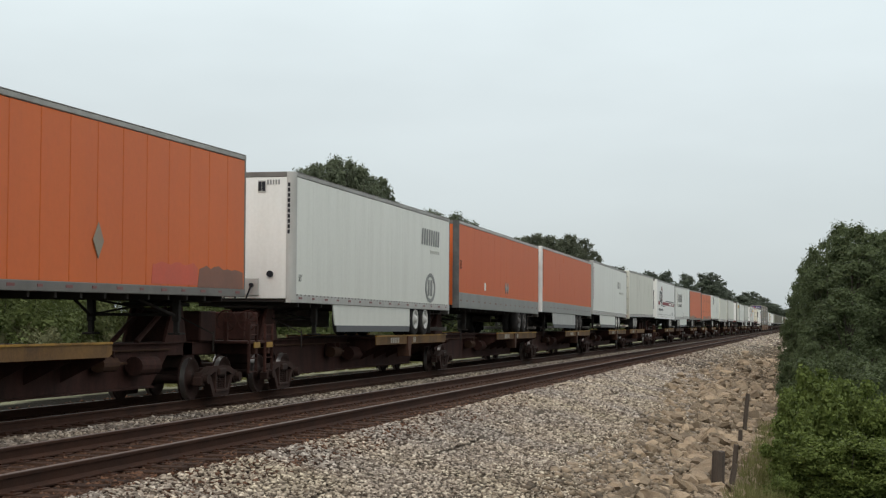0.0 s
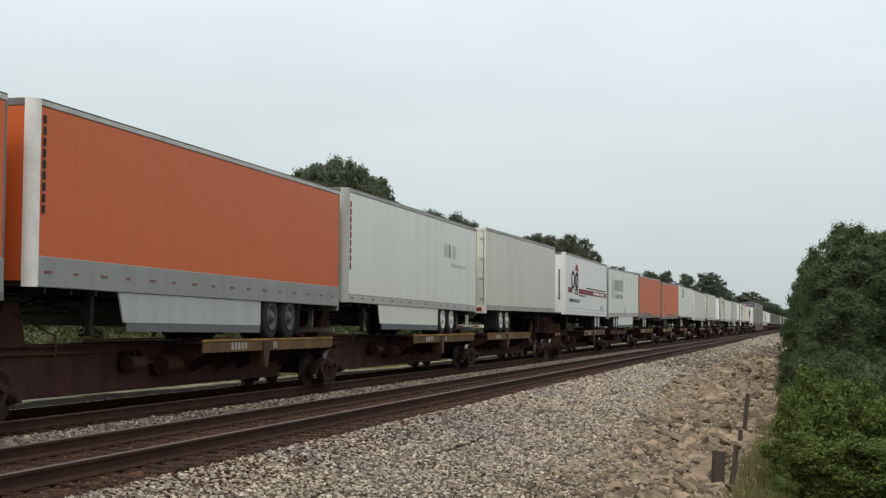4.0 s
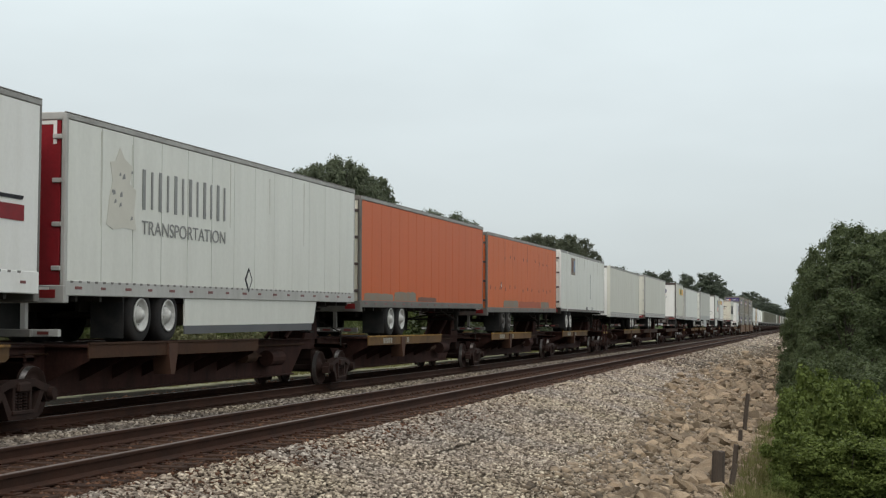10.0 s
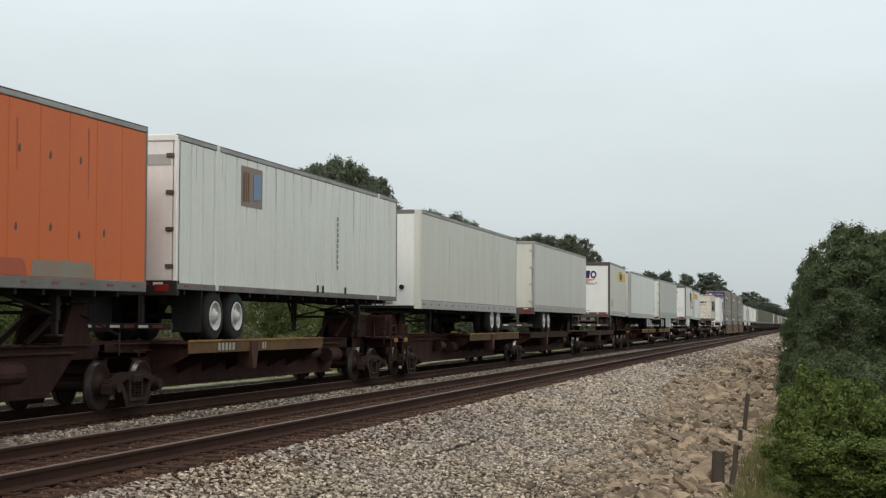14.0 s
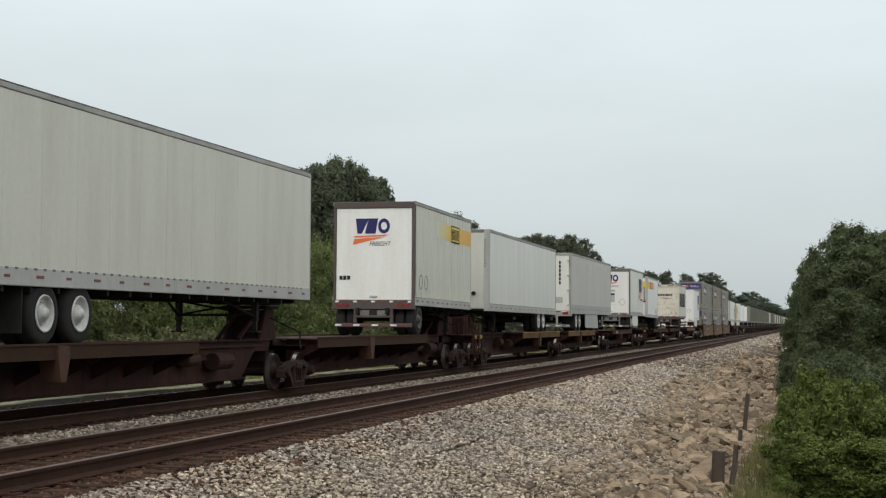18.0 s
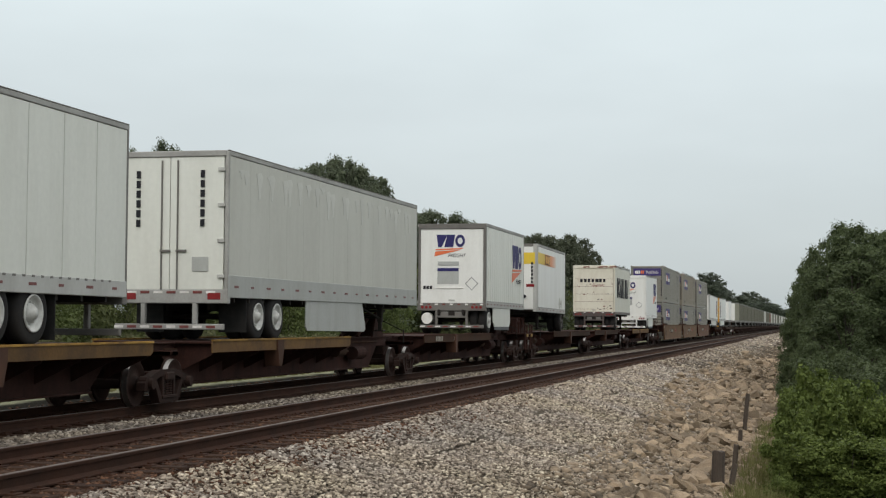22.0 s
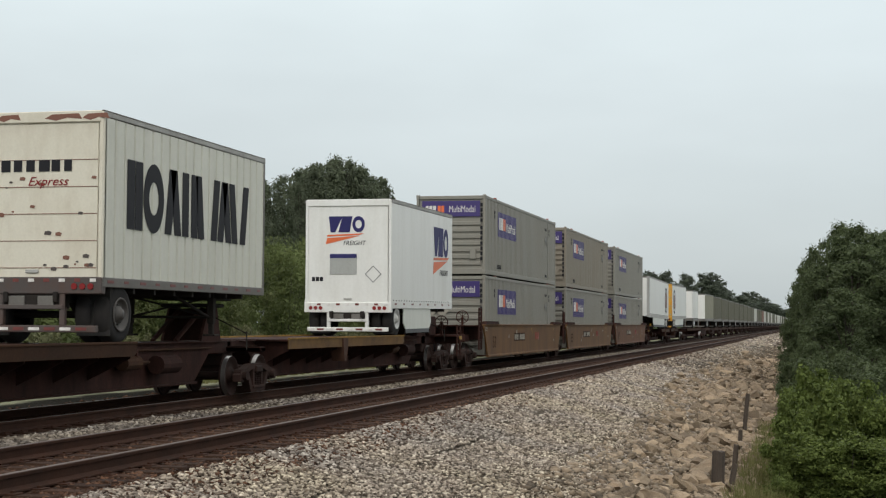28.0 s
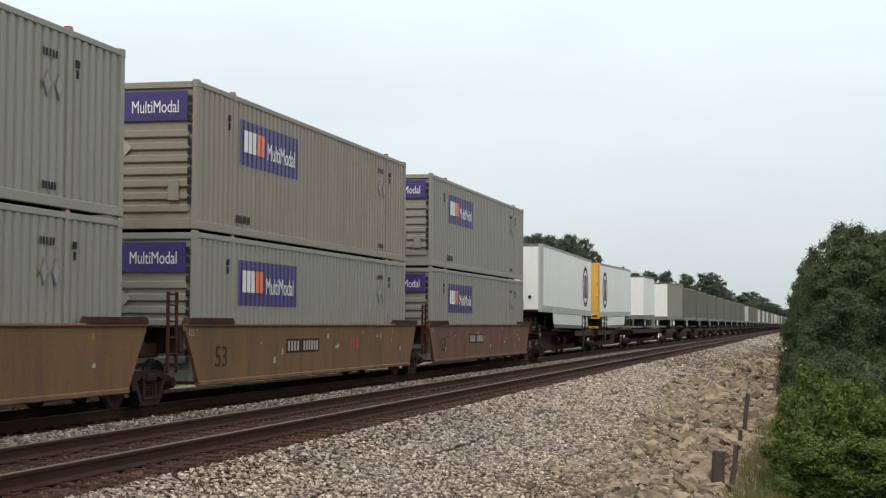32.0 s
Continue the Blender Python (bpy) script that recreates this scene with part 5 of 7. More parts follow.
    words("lettering", "SERVICES", 0.17, BLACKG, t, near_at(3.70, 1.45), 1.22)
    vertical_bars(t, -1.0, 3.0, 11, 0.08, 0.10, BLACKG, True)
    part("grime_patch", Shape().prism_x([(-0.55, 0.95), (0.62, 0.95), (0.7, 1.5), (0.45, 1.95), (0.2, 1.7), (-0.1, 2.0), (-0.4, 1.55)], 0.0, 0.008), GRIMEC, t, "brown road grime on the nose")
    part("side_plate", Shape().cbox(13.0, 14.1, NEAR - 0.012, NEAR, 1.12, 1.42, 0.004), ALU, t)
    # T7 grey-white with crimson doors, skirt
    t = trailer(138.85, 155.2, "trail", WHITE, W + "with crimson rear doors, skirt and faded lettering", sides="plate", door=CRIMSON, rearframe=ALU, skirt="long", wheel=142.5, seam=0.011, white_hubs=True, railh=0.2, top=3.78)
    corner_tape(t)
    run_stains(t, [(1.27, 3.6, 1.6), (2.5, 3.5, 0.9), (7.3, 3.6, 1.3), (9.7, 3.5, 0.8), (12.1, 3.6, 1.5)])
    for i in range(6):
        flat_poly("brand_block", [(0, 0), (0.13, 0), (0.13, 0.72), (0, 0.72)], FADEG, t, near_at(2.95 + i * 0.72, 2.39))
        flat_poly("brand_block", [(0.38, 0.02), (0.46, 0.02), (0.46, 0.70), (0.38, 0.70)], FADEG, t, near_at(2.95 + i * 0.72, 2.39))
    words("lettering", "TRANSPORTATION", 0.25, FADEG, t, near_at(2.92, 1.95), 4.1)
    flat_poly("ghost_block", [(0, 0.05), (0.25, -0.03), (0.7, 0.02), (1.2, 0.0), (1.1, 0.3), (1.18, 0.7), (0.9, 0.8), (1.05, 1.1), (0.7, 1.22), (0.5, 1.4), (0.32, 1.15), (0.12, 1.12), (0.22, 0.8), (0.1, 0.5)], GHOSTC, t, near_at(1.5, 2.0, 0.002), "stripped patch where a decal was")
    for i in range(9):
        x, z, w = random.uniform(1.6, 2.5), random.uniform(2.1, 3.2), random.uniform(0.05, 0.14)
        flat_poly("decal_scrap", [(0, 0), (w, 0.02), (w * 0.8, w * 0.9), (w * 0.3, w * 0.7)], FADEG, t, near_at(x, z, 0.006))
    part("placard_holder", Shape().prism_y([(8.2, 1.25), (8.42, 1.5), (8.64, 1.25), (8.42, 0.98)], NEAR - 0.008, NEAR + 0.004), BLACKG, t)
    part("placard_face", Shape().prism_y([(8.27, 1.25), (8.42, 1.43), (8.57, 1.25), (8.42, 1.05)], NEAR - 0.012, NEAR - 0.004), WHITE, t)
    part("door_notice", Shape().cbox(-0.006, 0.012, -0.55, -0.05, 1.5, 1.8, 0.003), TAPEW, t, "white notice plate")
    # T8, T9 orange, doors leading
    t = trailer(155.8, 171.7, "trail", ORANGE, "faded orange ribbed trailer with primer patches and pale rear doors", sides="posts", rail=ALUD, railh=0.14, door=OLDCREAM, rearframe=ALUD, wheel=159.6, top=3.80)
    patch(t, 0.3, 1.02, 3.0, 0.20, GREYPATCH, "grey primer strip")
    patch(t, 3.4, 1.02, 2.6, 0.28, GREYPATCH)
    patch(t, 6.2, 1.02, 2.4, 0.14, BROWNPATCH)
    vertical_bars(t, -0.55, 3.6, 4, 0.16, 0.2, BLACKG, True)
    corner_tape(t)
    t = trailer(172.5, 188.5, "trail", ORANGE2, "scuffed orange ribbed trailer with grey patches and orange doors", sides="posts", rail=ALUD, railh=0.14, door=ORANGE2, rearframe=ALUD, white_hubs=False, wheel=176.35, top=3.80)
    for x, w in ((3.1, 3.2), (11.7, 2.2)):
        patch(t, x, 1.02, w, 0.28, GREYPATCH, "grey primer patch")
    patch(t, 6.4, 1.02, 5.2, 0.26, STREAKO)
    ds = Shape()
    for i in range(15):
        for z in (2.92, 1.72):
            if random.random() < 0.62:
                x, zz = 0.98 * (i + 0.5) + random.uniform(-0.1, 0.1), z + random.uniform(-0.06, 0.06)
                ds.prism_y([(x, zz), (x + 0.05, zz - 0.02), (x + 0.08, zz + 0.05), (x + 0.05, zz + 0.12), (x + 0.01, zz + 0.09)], NEAR - 0.004, NEAR + 0.004)
    for x, z, h in ((3.35, 3.6, 2.3), (5.0, 3.5, 0.9), (8.3, 3.6, 1.4), (11.2, 3.4, 0.8), (13.6, 3.5, 1.2)):
        part("run_stain", Shape().prism_y([(x, z), (x + 0.02, z - h * 0.9), (x + 0.03, z - h), (x + 0.05, z - h * 0.7), (x + 0.06, z)], NEAR - 0.0015, NEAR + 0.006), STREAKO, t)
    tagged(part("paint_chips", ds, DARKFRAME, t), kind="stuff")
    corner_tape(t)
    ring("vent_ring", 0.11, 0.16, 0.55, BROWNPATCH, t, near_at(2.6, 1.85))
    ring("vent_hole", 0.055, 0.085, 0.05, TAPEW, t, near_at(2.6, 1.85, 0.004))
    # T10 white ribbed box on a chassis
    t = trailer(189.85, 205.97, "trail", WHITE, "white ribbed container on a road chassis with a faded square mark", sides="wide", rail=ALUD, railh=0.08, rearframe=WHITE2, door=WHITE2, bot=0.96, wheel=192.55, lead=0.10, under=CHASSIS)
    patch(t, 3.38, 2.75, 1.3, 0.85, GREYPATCH, "faded brown and blue square mark")
    flat_poly("brand_block", [(0, 0), (0.45, 0.05), (0.45, 0.6), (0, 0.55)], mat("faded_blue", (0.16, 0.24, 0.38), 0.5), t, near_at(4.1, 2.9, 0.012))
    bars("brand_block", 3, 0.42, 0.62, BROWNPATCH, t, near_at(3.5, 2.85, 0.012), 0.5)
    for x in (1.98, 14.0):
        part("lifting_post", Shape().cbox(x, x + 0.16, NEAR - 0.012, NEAR + 0.05, 0.93, 3.86, 0.012), WHITE, t)
    part("door_band", Shape().box(0.006, 0.024, -1.15, 1.15, 3.28, 3.48), SKIRTG, t, "grey band across the doors")
    part("door_placard", Shape().cbox(0.0, 0.024, -0.66, -0.28, 1.72, 1.94, 0.003), AMBERG, t, "yellow placard")
    run_stains(t, [(0.9, 3.7, 0.7), (2.3, 3.7, 0.5), (5.6, 3.7, 0.9), (8.1, 3.7, 0.6), (11.7, 3.7, 1.1), (13.2, 3.7, 0.8), (15.2, 3.7, 0.7)])
    vertical_bars(t, 10.2, 2.95, 10, 0.12, 0.1, FADEG)
    for x in (8.6, 9.0, 10.9):
        part("socket_hole", Shape().cbox(x, x + 0.14, NEAR - 0.014, NEAR - 0.004, 1.02, 1.2, 0.004), BLACKG, t)
    # T11 cream, nose leading; T12 cream, doors leading
    t = trailer(208.7, 224.75, "lead", CREAM, "plain cream plate-sided trailer, nose wall clean", sides="plate", front=WHITE2, corner=CREAM, wheel=220.6, lead=-0.09)
    run_stains(t, [(10.9, 3.2, 0.9), (11.9, 3.1, 0.7), (12.4, 1.9, 0.6), (8.2, 3.4, 0.7), (4.0, 3.3, 1.0)])
    t = trailer(229.0, 244.95, "trail", CREAM, "plain pale cream trailer with closed double doors and mud flap", sides="plate", door=CREAM, rearframe=TOPR, wheel=232.35, lead=0.12, under=DARKFRAME)
    vertical_bars(t, 1.02, 2.9, 8, 0.1, 0.12, BLACKG, True)
    # T13 pup
    t = trailer(255.05, 263.05, "trail", CREAM, "short white ribbed trailer, roll-up door with navy and orange mark", sides="rib", door=WHITE2, rearframe=DARKFRAME, axles=1, pup=True, white_hubs=False, rail=ALU, railh=0.22, top=3.97, wheel=255.75, lead=0.12)
    rear_brand(t)
    part("colour_band", Shape().box(0, 5.2, NEAR - 0.003, NEAR + 0.003, 3.03, 3.54), BANDB, t, "yellow band faded out at one end", pose(2.7, 0, 0))
    part("plate_border", Shape().box(4.82, 6.10, NEAR - 0.0045, NEAR, 3.0, 3.57), BLACKG, t)
    part("brand_plate", Shape().box(4.88, 6.04, NEAR - 0.006, NEAR, 3.05, 3.52), YELLOWG, t)
    bars("brand_block", 6, 1.05, 0.36, BLACKG, t, near_at(4.95, 3.10, 0.010), 0.55)
    for x in (0.75, 1.4):
        ring("placard_outline", 0.22, 0.24, 0.84, FADEG, t, near_at(x, 1.55), 8)
    # T14 white, T15 grey
    # T14's nose takes the duller GREYW: its shade is put into the paint
    t = trailer(266.2, 281.85, "lead", WHITE, W + "with nose painted shaded grey and black connectors", sides="plate", front=GREYW, wheel=277.95, seam=0.011, lead=-0.07)
    vertical_bars(t, -1.14, 3.5, 9, 0.06, 0.09, FADEG, True)
    bars("brand_block", 5, 0.9, 0.2, TAPEW, t, lead_at(0.6, 3.05, 0.004))
    t = trailer(286.7, 302.5, "trail", GREYW, "dull grey-white trailer with painted wrinkle highlights along its top", sides="plate", door=WHITE, rearframe=TOPR, skirt="mid", railh=0.42, rail=SKIRTG, wheel=289.25, lead=0.09)
    for y in (-0.72, 0.70):
        vertical_bars(t, y, 3.45, 6, 0.09, 0.15, BLACKG, True)
    part("notice_plate", Shape().cbox(0.0, 0.022, -0.86, -0.5, 1.36, 1.66, 0.004), SKIRTG, t)
    # sheen on the wrinkled upper side, drawn as thin paler shapes
    for i in range(26):
        x = 0.4 + i * 0.57 + random.uniform(-0.3, 0.3)
        h = random.uniform(0.15, 0.75)
        flat_poly("water_stain", [(0, -0.05), (0.10, -h * 0.5), (0.16, -h), (0.26, -h * 0.95), (0.30, -h * 0.55), (0.42, -0.1), (0.3, 0.0)], SHEENP, t, near_at(x, 3.62 - random.uniform(0, 0.12), -0.001 + 0.0012 * (i % 3)))
    # T16, T17 pups
    t = trailer(312.85, 320.65, "trail", WHITE, "short grey-white ribbed trailer, roll-up door with navy and orange mark", sides="rib", door=WHITE2, rearframe=ALUD, axles=1, pup=True, rail=ALU, top=4.02, skirt="short", railh=0.2, wheel=313.6, lead=0.07, bot=0.96)
    rear_brand(t, 0.15)
    side_brand(t, 5.1, 2.56, 1.0)
    part("tank_end", Shape().tube((-0.01, 0.93, 0.52), (0.5, 0.93, 0.52), 0.21, 18), TAPEW, t, "white round tank end under the sill")
    part("door_lip", Shape().cbox(0.0, 0.03, -0.42, 0.58, 1.62, 1.66, 0.004), TAPEW, t)
    part("notice_panel", Shape().cbox(0.012, 0.03, -0.26, 0.54, 1.79, 2.28, 0.004), SKIRTG, t, "grey notice panel with plain bars")
    part("notice_band", Shape().cbox(0.004, 0.014, -0.26, 0.54, 2.26, 2.38, 0.003), NAVY, t)
    part("notice_band", Shape().cbox(0.004, 0.03, -0.27, 0.53, 2.48, 2.62, 0.003), SKIRTG, t)
    ring("placard_outline", 0.25, 0.25, 0.86, FADEG, t, lead_at(-0.75, 1.8, -0.024), 4)
    t = trailer(323.95, 331.9, "lead", WHITE2, "short white trailer with yellow to orange band, nose ahead", sides="plate", axles=1, pup=True, white_hubs=False, top=3.79, railh=0.16, rail=ALU, wheel=330.95)
    part("colour_band", Shape().box(0, 5.0, NEAR - 0.003, NEAR + 0.003, 2.92, 3.42), BANDA, t, "band running from yellow to faded orange", pose(0.15, 0, 0))
    part("brand_plate", Shape().box(1.95, 3.28, NEAR - 0.009, NEAR - 0.004, 2.95, 3.40), BROWNPATCH, t)
    bars("brand_block", 6, 1.15, 0.34, AMBERG, t, near_at(2.05, 3.0, 0.014), 0.6)
    part("nose_band", Shape().box(0.0, 0.006, -1.18, -0.68, 2.9, 3.4), YELLOWG, t)
    bars("brand_block", 6, 1.45, 0.4, BLACKG, t, lead_at(0.9, 2.95, 0.004), 0.6)
    bars("number_bar", 6, 0.5, 0.14, BLACKG, t, lead_at(0.35, 2.85, 0.004), 0.7)
    vertical_bars(t, -1.05, 2.98, 6, 0.08, 0.12, BLACKG, True)
    part("notice_plate", Shape().box(-0.006, 0.0, -1.16, -0.8, 1.9, 2.02), CRIMSON, t)
    for x in (5.9, 6.4):
        part("placard_holder", Shape().prism_y([(x, 1.3), (x + 0.18, 1.55), (x + 0.36, 1.3), (x + 0.18, 1.05)], NEAR - 0.02, NEAR - 0.004), GREYW, t)
    # T18 old cream pup with a big dark name
    t = trailer(351.75, 359.8, "trail", CREAM, "old cream short trailer, rust streaks and large dark name", sides="rib", door=OLDCREAM, rearframe=OLDCREAM, under=DARKFRAME, axles=1, pup=True, white_hubs=False, rail=ALUD, railh=0.12, top=3.93, wheel=352.6, lead=0.06, bot=0.97)
    s = 0.0
    for i, w in enumerate((0.70, 0.94, 0.83, 0.80, 1.02, 0.82, 0.80)):
        st = 0.31
        x = 0.95 + s
        if i in (1,):
            ring("brand_ring", 0.45, 0.63, 0.48, BLACKG, t, near_at(x + 0.44, 2.58))
        else:
            k = {0: (0, 0), 2: (0.22, -0.22), 3: (0, 0), 4: (-0.16, 0.16), 5: (0.22, -0.22), 6: (-0.2, 0.2)}[i]
            for j, (o, dx) in enumerate(((0, k[0]), (w - st - 0.05, k[1]))):
                flat_poly("brand_block", [(o, 0), (o + st, 0), (o + st + dx, 1.22), (o + dx, 1.22)], BLACKG, t, near_at(x, 1.97))
        s += w
    for i, w in enumerate((0.2, 0.22, 0.2, 0.2, 0.26, 0.2, 0.18)):
        flat_poly("brand_block", [(0, 0), (w * 0.78, 0), (w * 0.78, 0.2), (0, 0.2)], BLACKG, t, lead_at(0.85 - i * 0.235, 2.9, -0.022))
    words("lettering", "Express", 0.2, CRIMSON, t, lead_at(0.12, 2.66, -0.022), 0.75, "", 0.35)
    for i in range(22):
        y, z, w = random.uniform(-1.1, 1.1), random.choice((1.25, 1.3, 1.7, 2.17, 2.63)) + random.uniform(-0.04, 0.16), random.uniform(0.03, 0.12)
        flat_poly("rust_spot", [(0, 0), (w, -0.01), (w * 1.2, w * 0.4), (w * 0.7, w * 0.6), (w * 0.1, w * 0.5)], DARKFRAME if i % 2 else BROWNPATCH, t, lead_at(y, z, -0.024))
    for i in range(5):
        part("door_seam", Shape().box(0.022, 0.031, -1.18, 1.18, 1.25 + i * 0.46, 1.262 + i * 0.46), BROWNPATCH, t)
    for y, w in ((-0.9, 0.5), (-0.2, 0.7), (0.7, 0.45)):
        flat_poly("rust_streak", [(0, 0.02), (w * 0.3, -0.02), (w * 0.6, 0.03), (w, 0.0), (w * 0.9, 0.1), (w * 0.2, 0.09)], BROWNPATCH, t, lead_at(y, 3.78, 0.011))
    # T19 clean pup
    t = trailer(370.45, 378.2, "trail", WHITE2, "clean white short trailer, roll-up door with navy and orange mark", sides="plate", door=WHITE2, rearframe=WHITE2, axles=1, pup=True, rail=WHITE2, railh=0.2, top=3.95, skirt="short", wheel=371.2)
    rear_brand(t)
    side_brand(t, 5.05, 2.5, 1.0)
    part("notice_panel", Shape().cbox(0.012, 0.03, -0.26, 0.54, 1.79, 2.28, 0.004), SKIRTG, t, "grey notice panel with plain bars")
    part("notice_band", Shape().cbox(0.004, 0.014, -0.26, 0.54, 2.26, 2.38, 0.003), NAVY, t)
    ring("placard_outline", 0.25, 0.25, 0.86, FADEG, t, lead_at(-0.75, 1.8, -0.024), 4)
    # stacked containers in their wells
    for i, x0 in enumerate((383.6, 403.05, 422.45)):
        lab = "grey ribbed container with purple sign panels, "
        container(x0, x0 + 16.15, 0.24, lab + "standing in the well", GREYBOX)
        container(x0, x0 + 16.15, 3.20, lab.replace("grey", "beige-grey") + "stacked on another container", BEIGEBOX if i == 1 else GREYBOX)
        well_unit(x0, x0 + 16.15, "faded ochre double-stack well car with rust and stencil marks", 5 + 3 * i, WELLR if i == 2 else WELL)
    # T23, T24 white with oval marks
    t = trailer(443.4, 459.4, "lead", WHITE2, "white trailer with a dark oval mark and white nose wall", sides="plate", skirt="long", front=WHITE2)
    ring("brand_ring", 1.0, 1.05, 0.82, BLACKG, t, near_at(13.6, 2.35))
    flat_poly("brand_block", [(-0.5, -0.6), (0.5, -0.6), (0.4, 0.6), (-0.4, 0.6)], BROWNPATCH, t, near_at(13.6, 2.35))
    t = trailer(462.9, 478.35, "trail", WHITE2, "white trailer with amber rear frame and a dark oval mark", sides="plate", skirt="long", rearframe=AMBERG, door=AMBERG)
    ring("brand_ring", 1.0, 1.05, 0.82, BLACKG, t, near_at(2.2, 2.35))
    flat_poly("brand_block", [(-0.5, -0.6), (0.5, -0.6), (0.4, 0.6), (-0.4, 0.6)], BROWNPATCH, t, near_at(2.2, 2.35))
    # spine cars: bogie centres of each unit, wheel-deck stretches, hitches
    SL = "articulated spine car unit of rust-brown steel with "
    U = spine_unit
    yel, rus = SL + "worn yellow wheel-deck sills", SL + "rusty wheel-deck sills"
    U(13.4, 30.4, [(0.8, 11.4)], SILLY, [16.2], yel, end_b=True, marks=1)
    U(34.3, 50.5, [(7.2, 15.6)], SILLY, [0.9], yel, end_a=True, marks=1)
    U(50.5, 67.6, [(8.0, 16.6)], SILLY, [2.0], yel, marks=1)
    U(67.6, 84.55, [(8.0, 16.5)], SILLY, [1.9], rus, marks=1)
    U(84.55, 101.45, [(7.8, 16.5)], SILLY, [1.65], yel, marks=1)
    U(101.45, 117.7, [(2.0, 11.0)], SILLY, [16.0], yel, end_b=True, marks=1)
    U(121.7, 137.9, [(7.0, 15.4)], SILLY, [1.3], yel, end_a=True, marks=1)
    U(137.9, 154.7, [(1.85, 10.0)], SILLB, [16.3], rus)
    U(154.7, 171.5, [(1.85, 10.4)], SILLY, [16.0], yel, marks=1)
    U(171.5, 188.55, [(1.85, 10.3)], SILLY, [16.0], yel, marks=1)
    U(188.55, 204.3, [(1.95, 10.4)], SILLY, [16.3], yel, end_b=True, marks=1)
    U(208.5, 226.5, [(7.5, 16.8)], SILLY, [1.3], yel, end_a=True)
    U(226.5, 244.7, [(1.6, 11.5)], SILLB, [17.9], rus)
    U(244.7, 262.3, [(0.9, 12.1)], SILLB, [17.4], rus, end_b=True)
    U(266.3, 284.2, [(7.1, 16.7)], SILLY, [0.9], yel, end_a=True)
    U(284.2, 302.3, [(1.7, 11.3)], SILLY, [17.0], yel)
    U(302.3, 319.9, [(1.2, 11.5)], SILLB, [17.2], rus, end_b=True, marks=1)
    U(324.0, 341.5, [(4.5, 16.6)], SILLB, [1.2], rus, end_a=True)
    U(341.5, 360.0, [(1.2, 11.7)], SILLB, [17.4], rus)
    U(360.0, 377.9, [(1.5, 11.9)], SILLY, [17.4], yel, end_b=True)
    U(444.3, 461.1, [(9.0, 16.0)], SILLB, [0.8], rus, end_a=True)
    U(461.1, 478.3, [(0.9, 8.0)], SILLB, [16.4], rus)
    for x in (13.4, 30.4, 34.3, 50.5, 67.6, 84.55, 101.45, 117.7, 121.7, 137.9, 154.7, 171.5, 188.55, 204.3, 208.5, 226.5, 244.7, 262.3,
              266.3, 284.2, 302.3, 319.9, 324.0, 341.5, 360.0, 377.9, 381.7, 401.45, 420.85, 440.4, 444.3, 461.1, 478.3):
        bogie(x)
    # the rest of the train, that stays far off
    far_rows()


def far_trailer(x0, L, paint, label, pup, end=None):
    """A trailer that stays far off, doors leading."""
    th = thing("semi_trailer", label, "trailer", "trailers riding on the train")
    home = (x0, YT, DECK - 0.02, 0, -0.42, 0)
    MOVING.append((th, home))
    bot, top = 0.86, 3.86
    end = end or (WHITE2 if paint in (WHITE, WHITE2, CREAM) else paint)
    part("side_wall", corrugated(0.12, L - 0.12, bot + 0.2, top - 0.12, NEAR + 0.004, 0.62, 0.028), paint, th)
    part("side_wall", Shape().box(0.1, L - 0.1, 1.255, 1.29, bot + 0.2, top - 0.12), paint, th)
    part("front_wall", Shape().box(L - 0.06, L - 0.01, -1.2, 1.2, bot, top - 0.05), paint, th)
    part("roof", Shape().box(0.02, L - 0.02, -1.295, 1.295, top - 0.12, top), ALUD, th)
    part("floor_frame", Shape().box(0.0, L, -1.3, 1.3, bot - 0.08, bot + 0.2), ALUD, th)
    for y0, y1 in ((-1.29, -0.006), (0.006, 1.29)):
        part("rear_door", Shape().box(0.02, 0.07, y0, y1, bot + 0.1, top - 0.12), end, th)
    part("underride_guard", Shape().box(0.0, 0.1, -1.2, 1.2, 0.16, 0.28).box(0, 0.1, -0.6, -0.5, 0.28, bot).box(0, 0.1, 0.5, 0.6, 0.28, bot), ALUD, th)
    for x in ((1.1,) if pup else (3.2, 4.42)):
        for s in (-1, 1):
            w = part("wheel", cached("far_wheel", lambda: Shape().tube((0, -0.3, 0), (0, 0.3, 0), 0.51, 14).mesh("wheel", TYRE)), TYRE, th, "", pose(x, s * 0.98, 0.52 - 0.0073 * x))
            part("rim", cached("far_rim", lambda: Shape().tube((0, -0.31, 0), (0, 0.31, 0), 0.29, 12).mesh("rim", HUBW)), HUBW, w)
    for y in (-0.9, 0.9):
        part("landing_leg", Shape().box(L - 3.0, L - 2.86, y - 0.07, y + 0.07, 0.1, bot), CHASSIS, th)
    return th, home


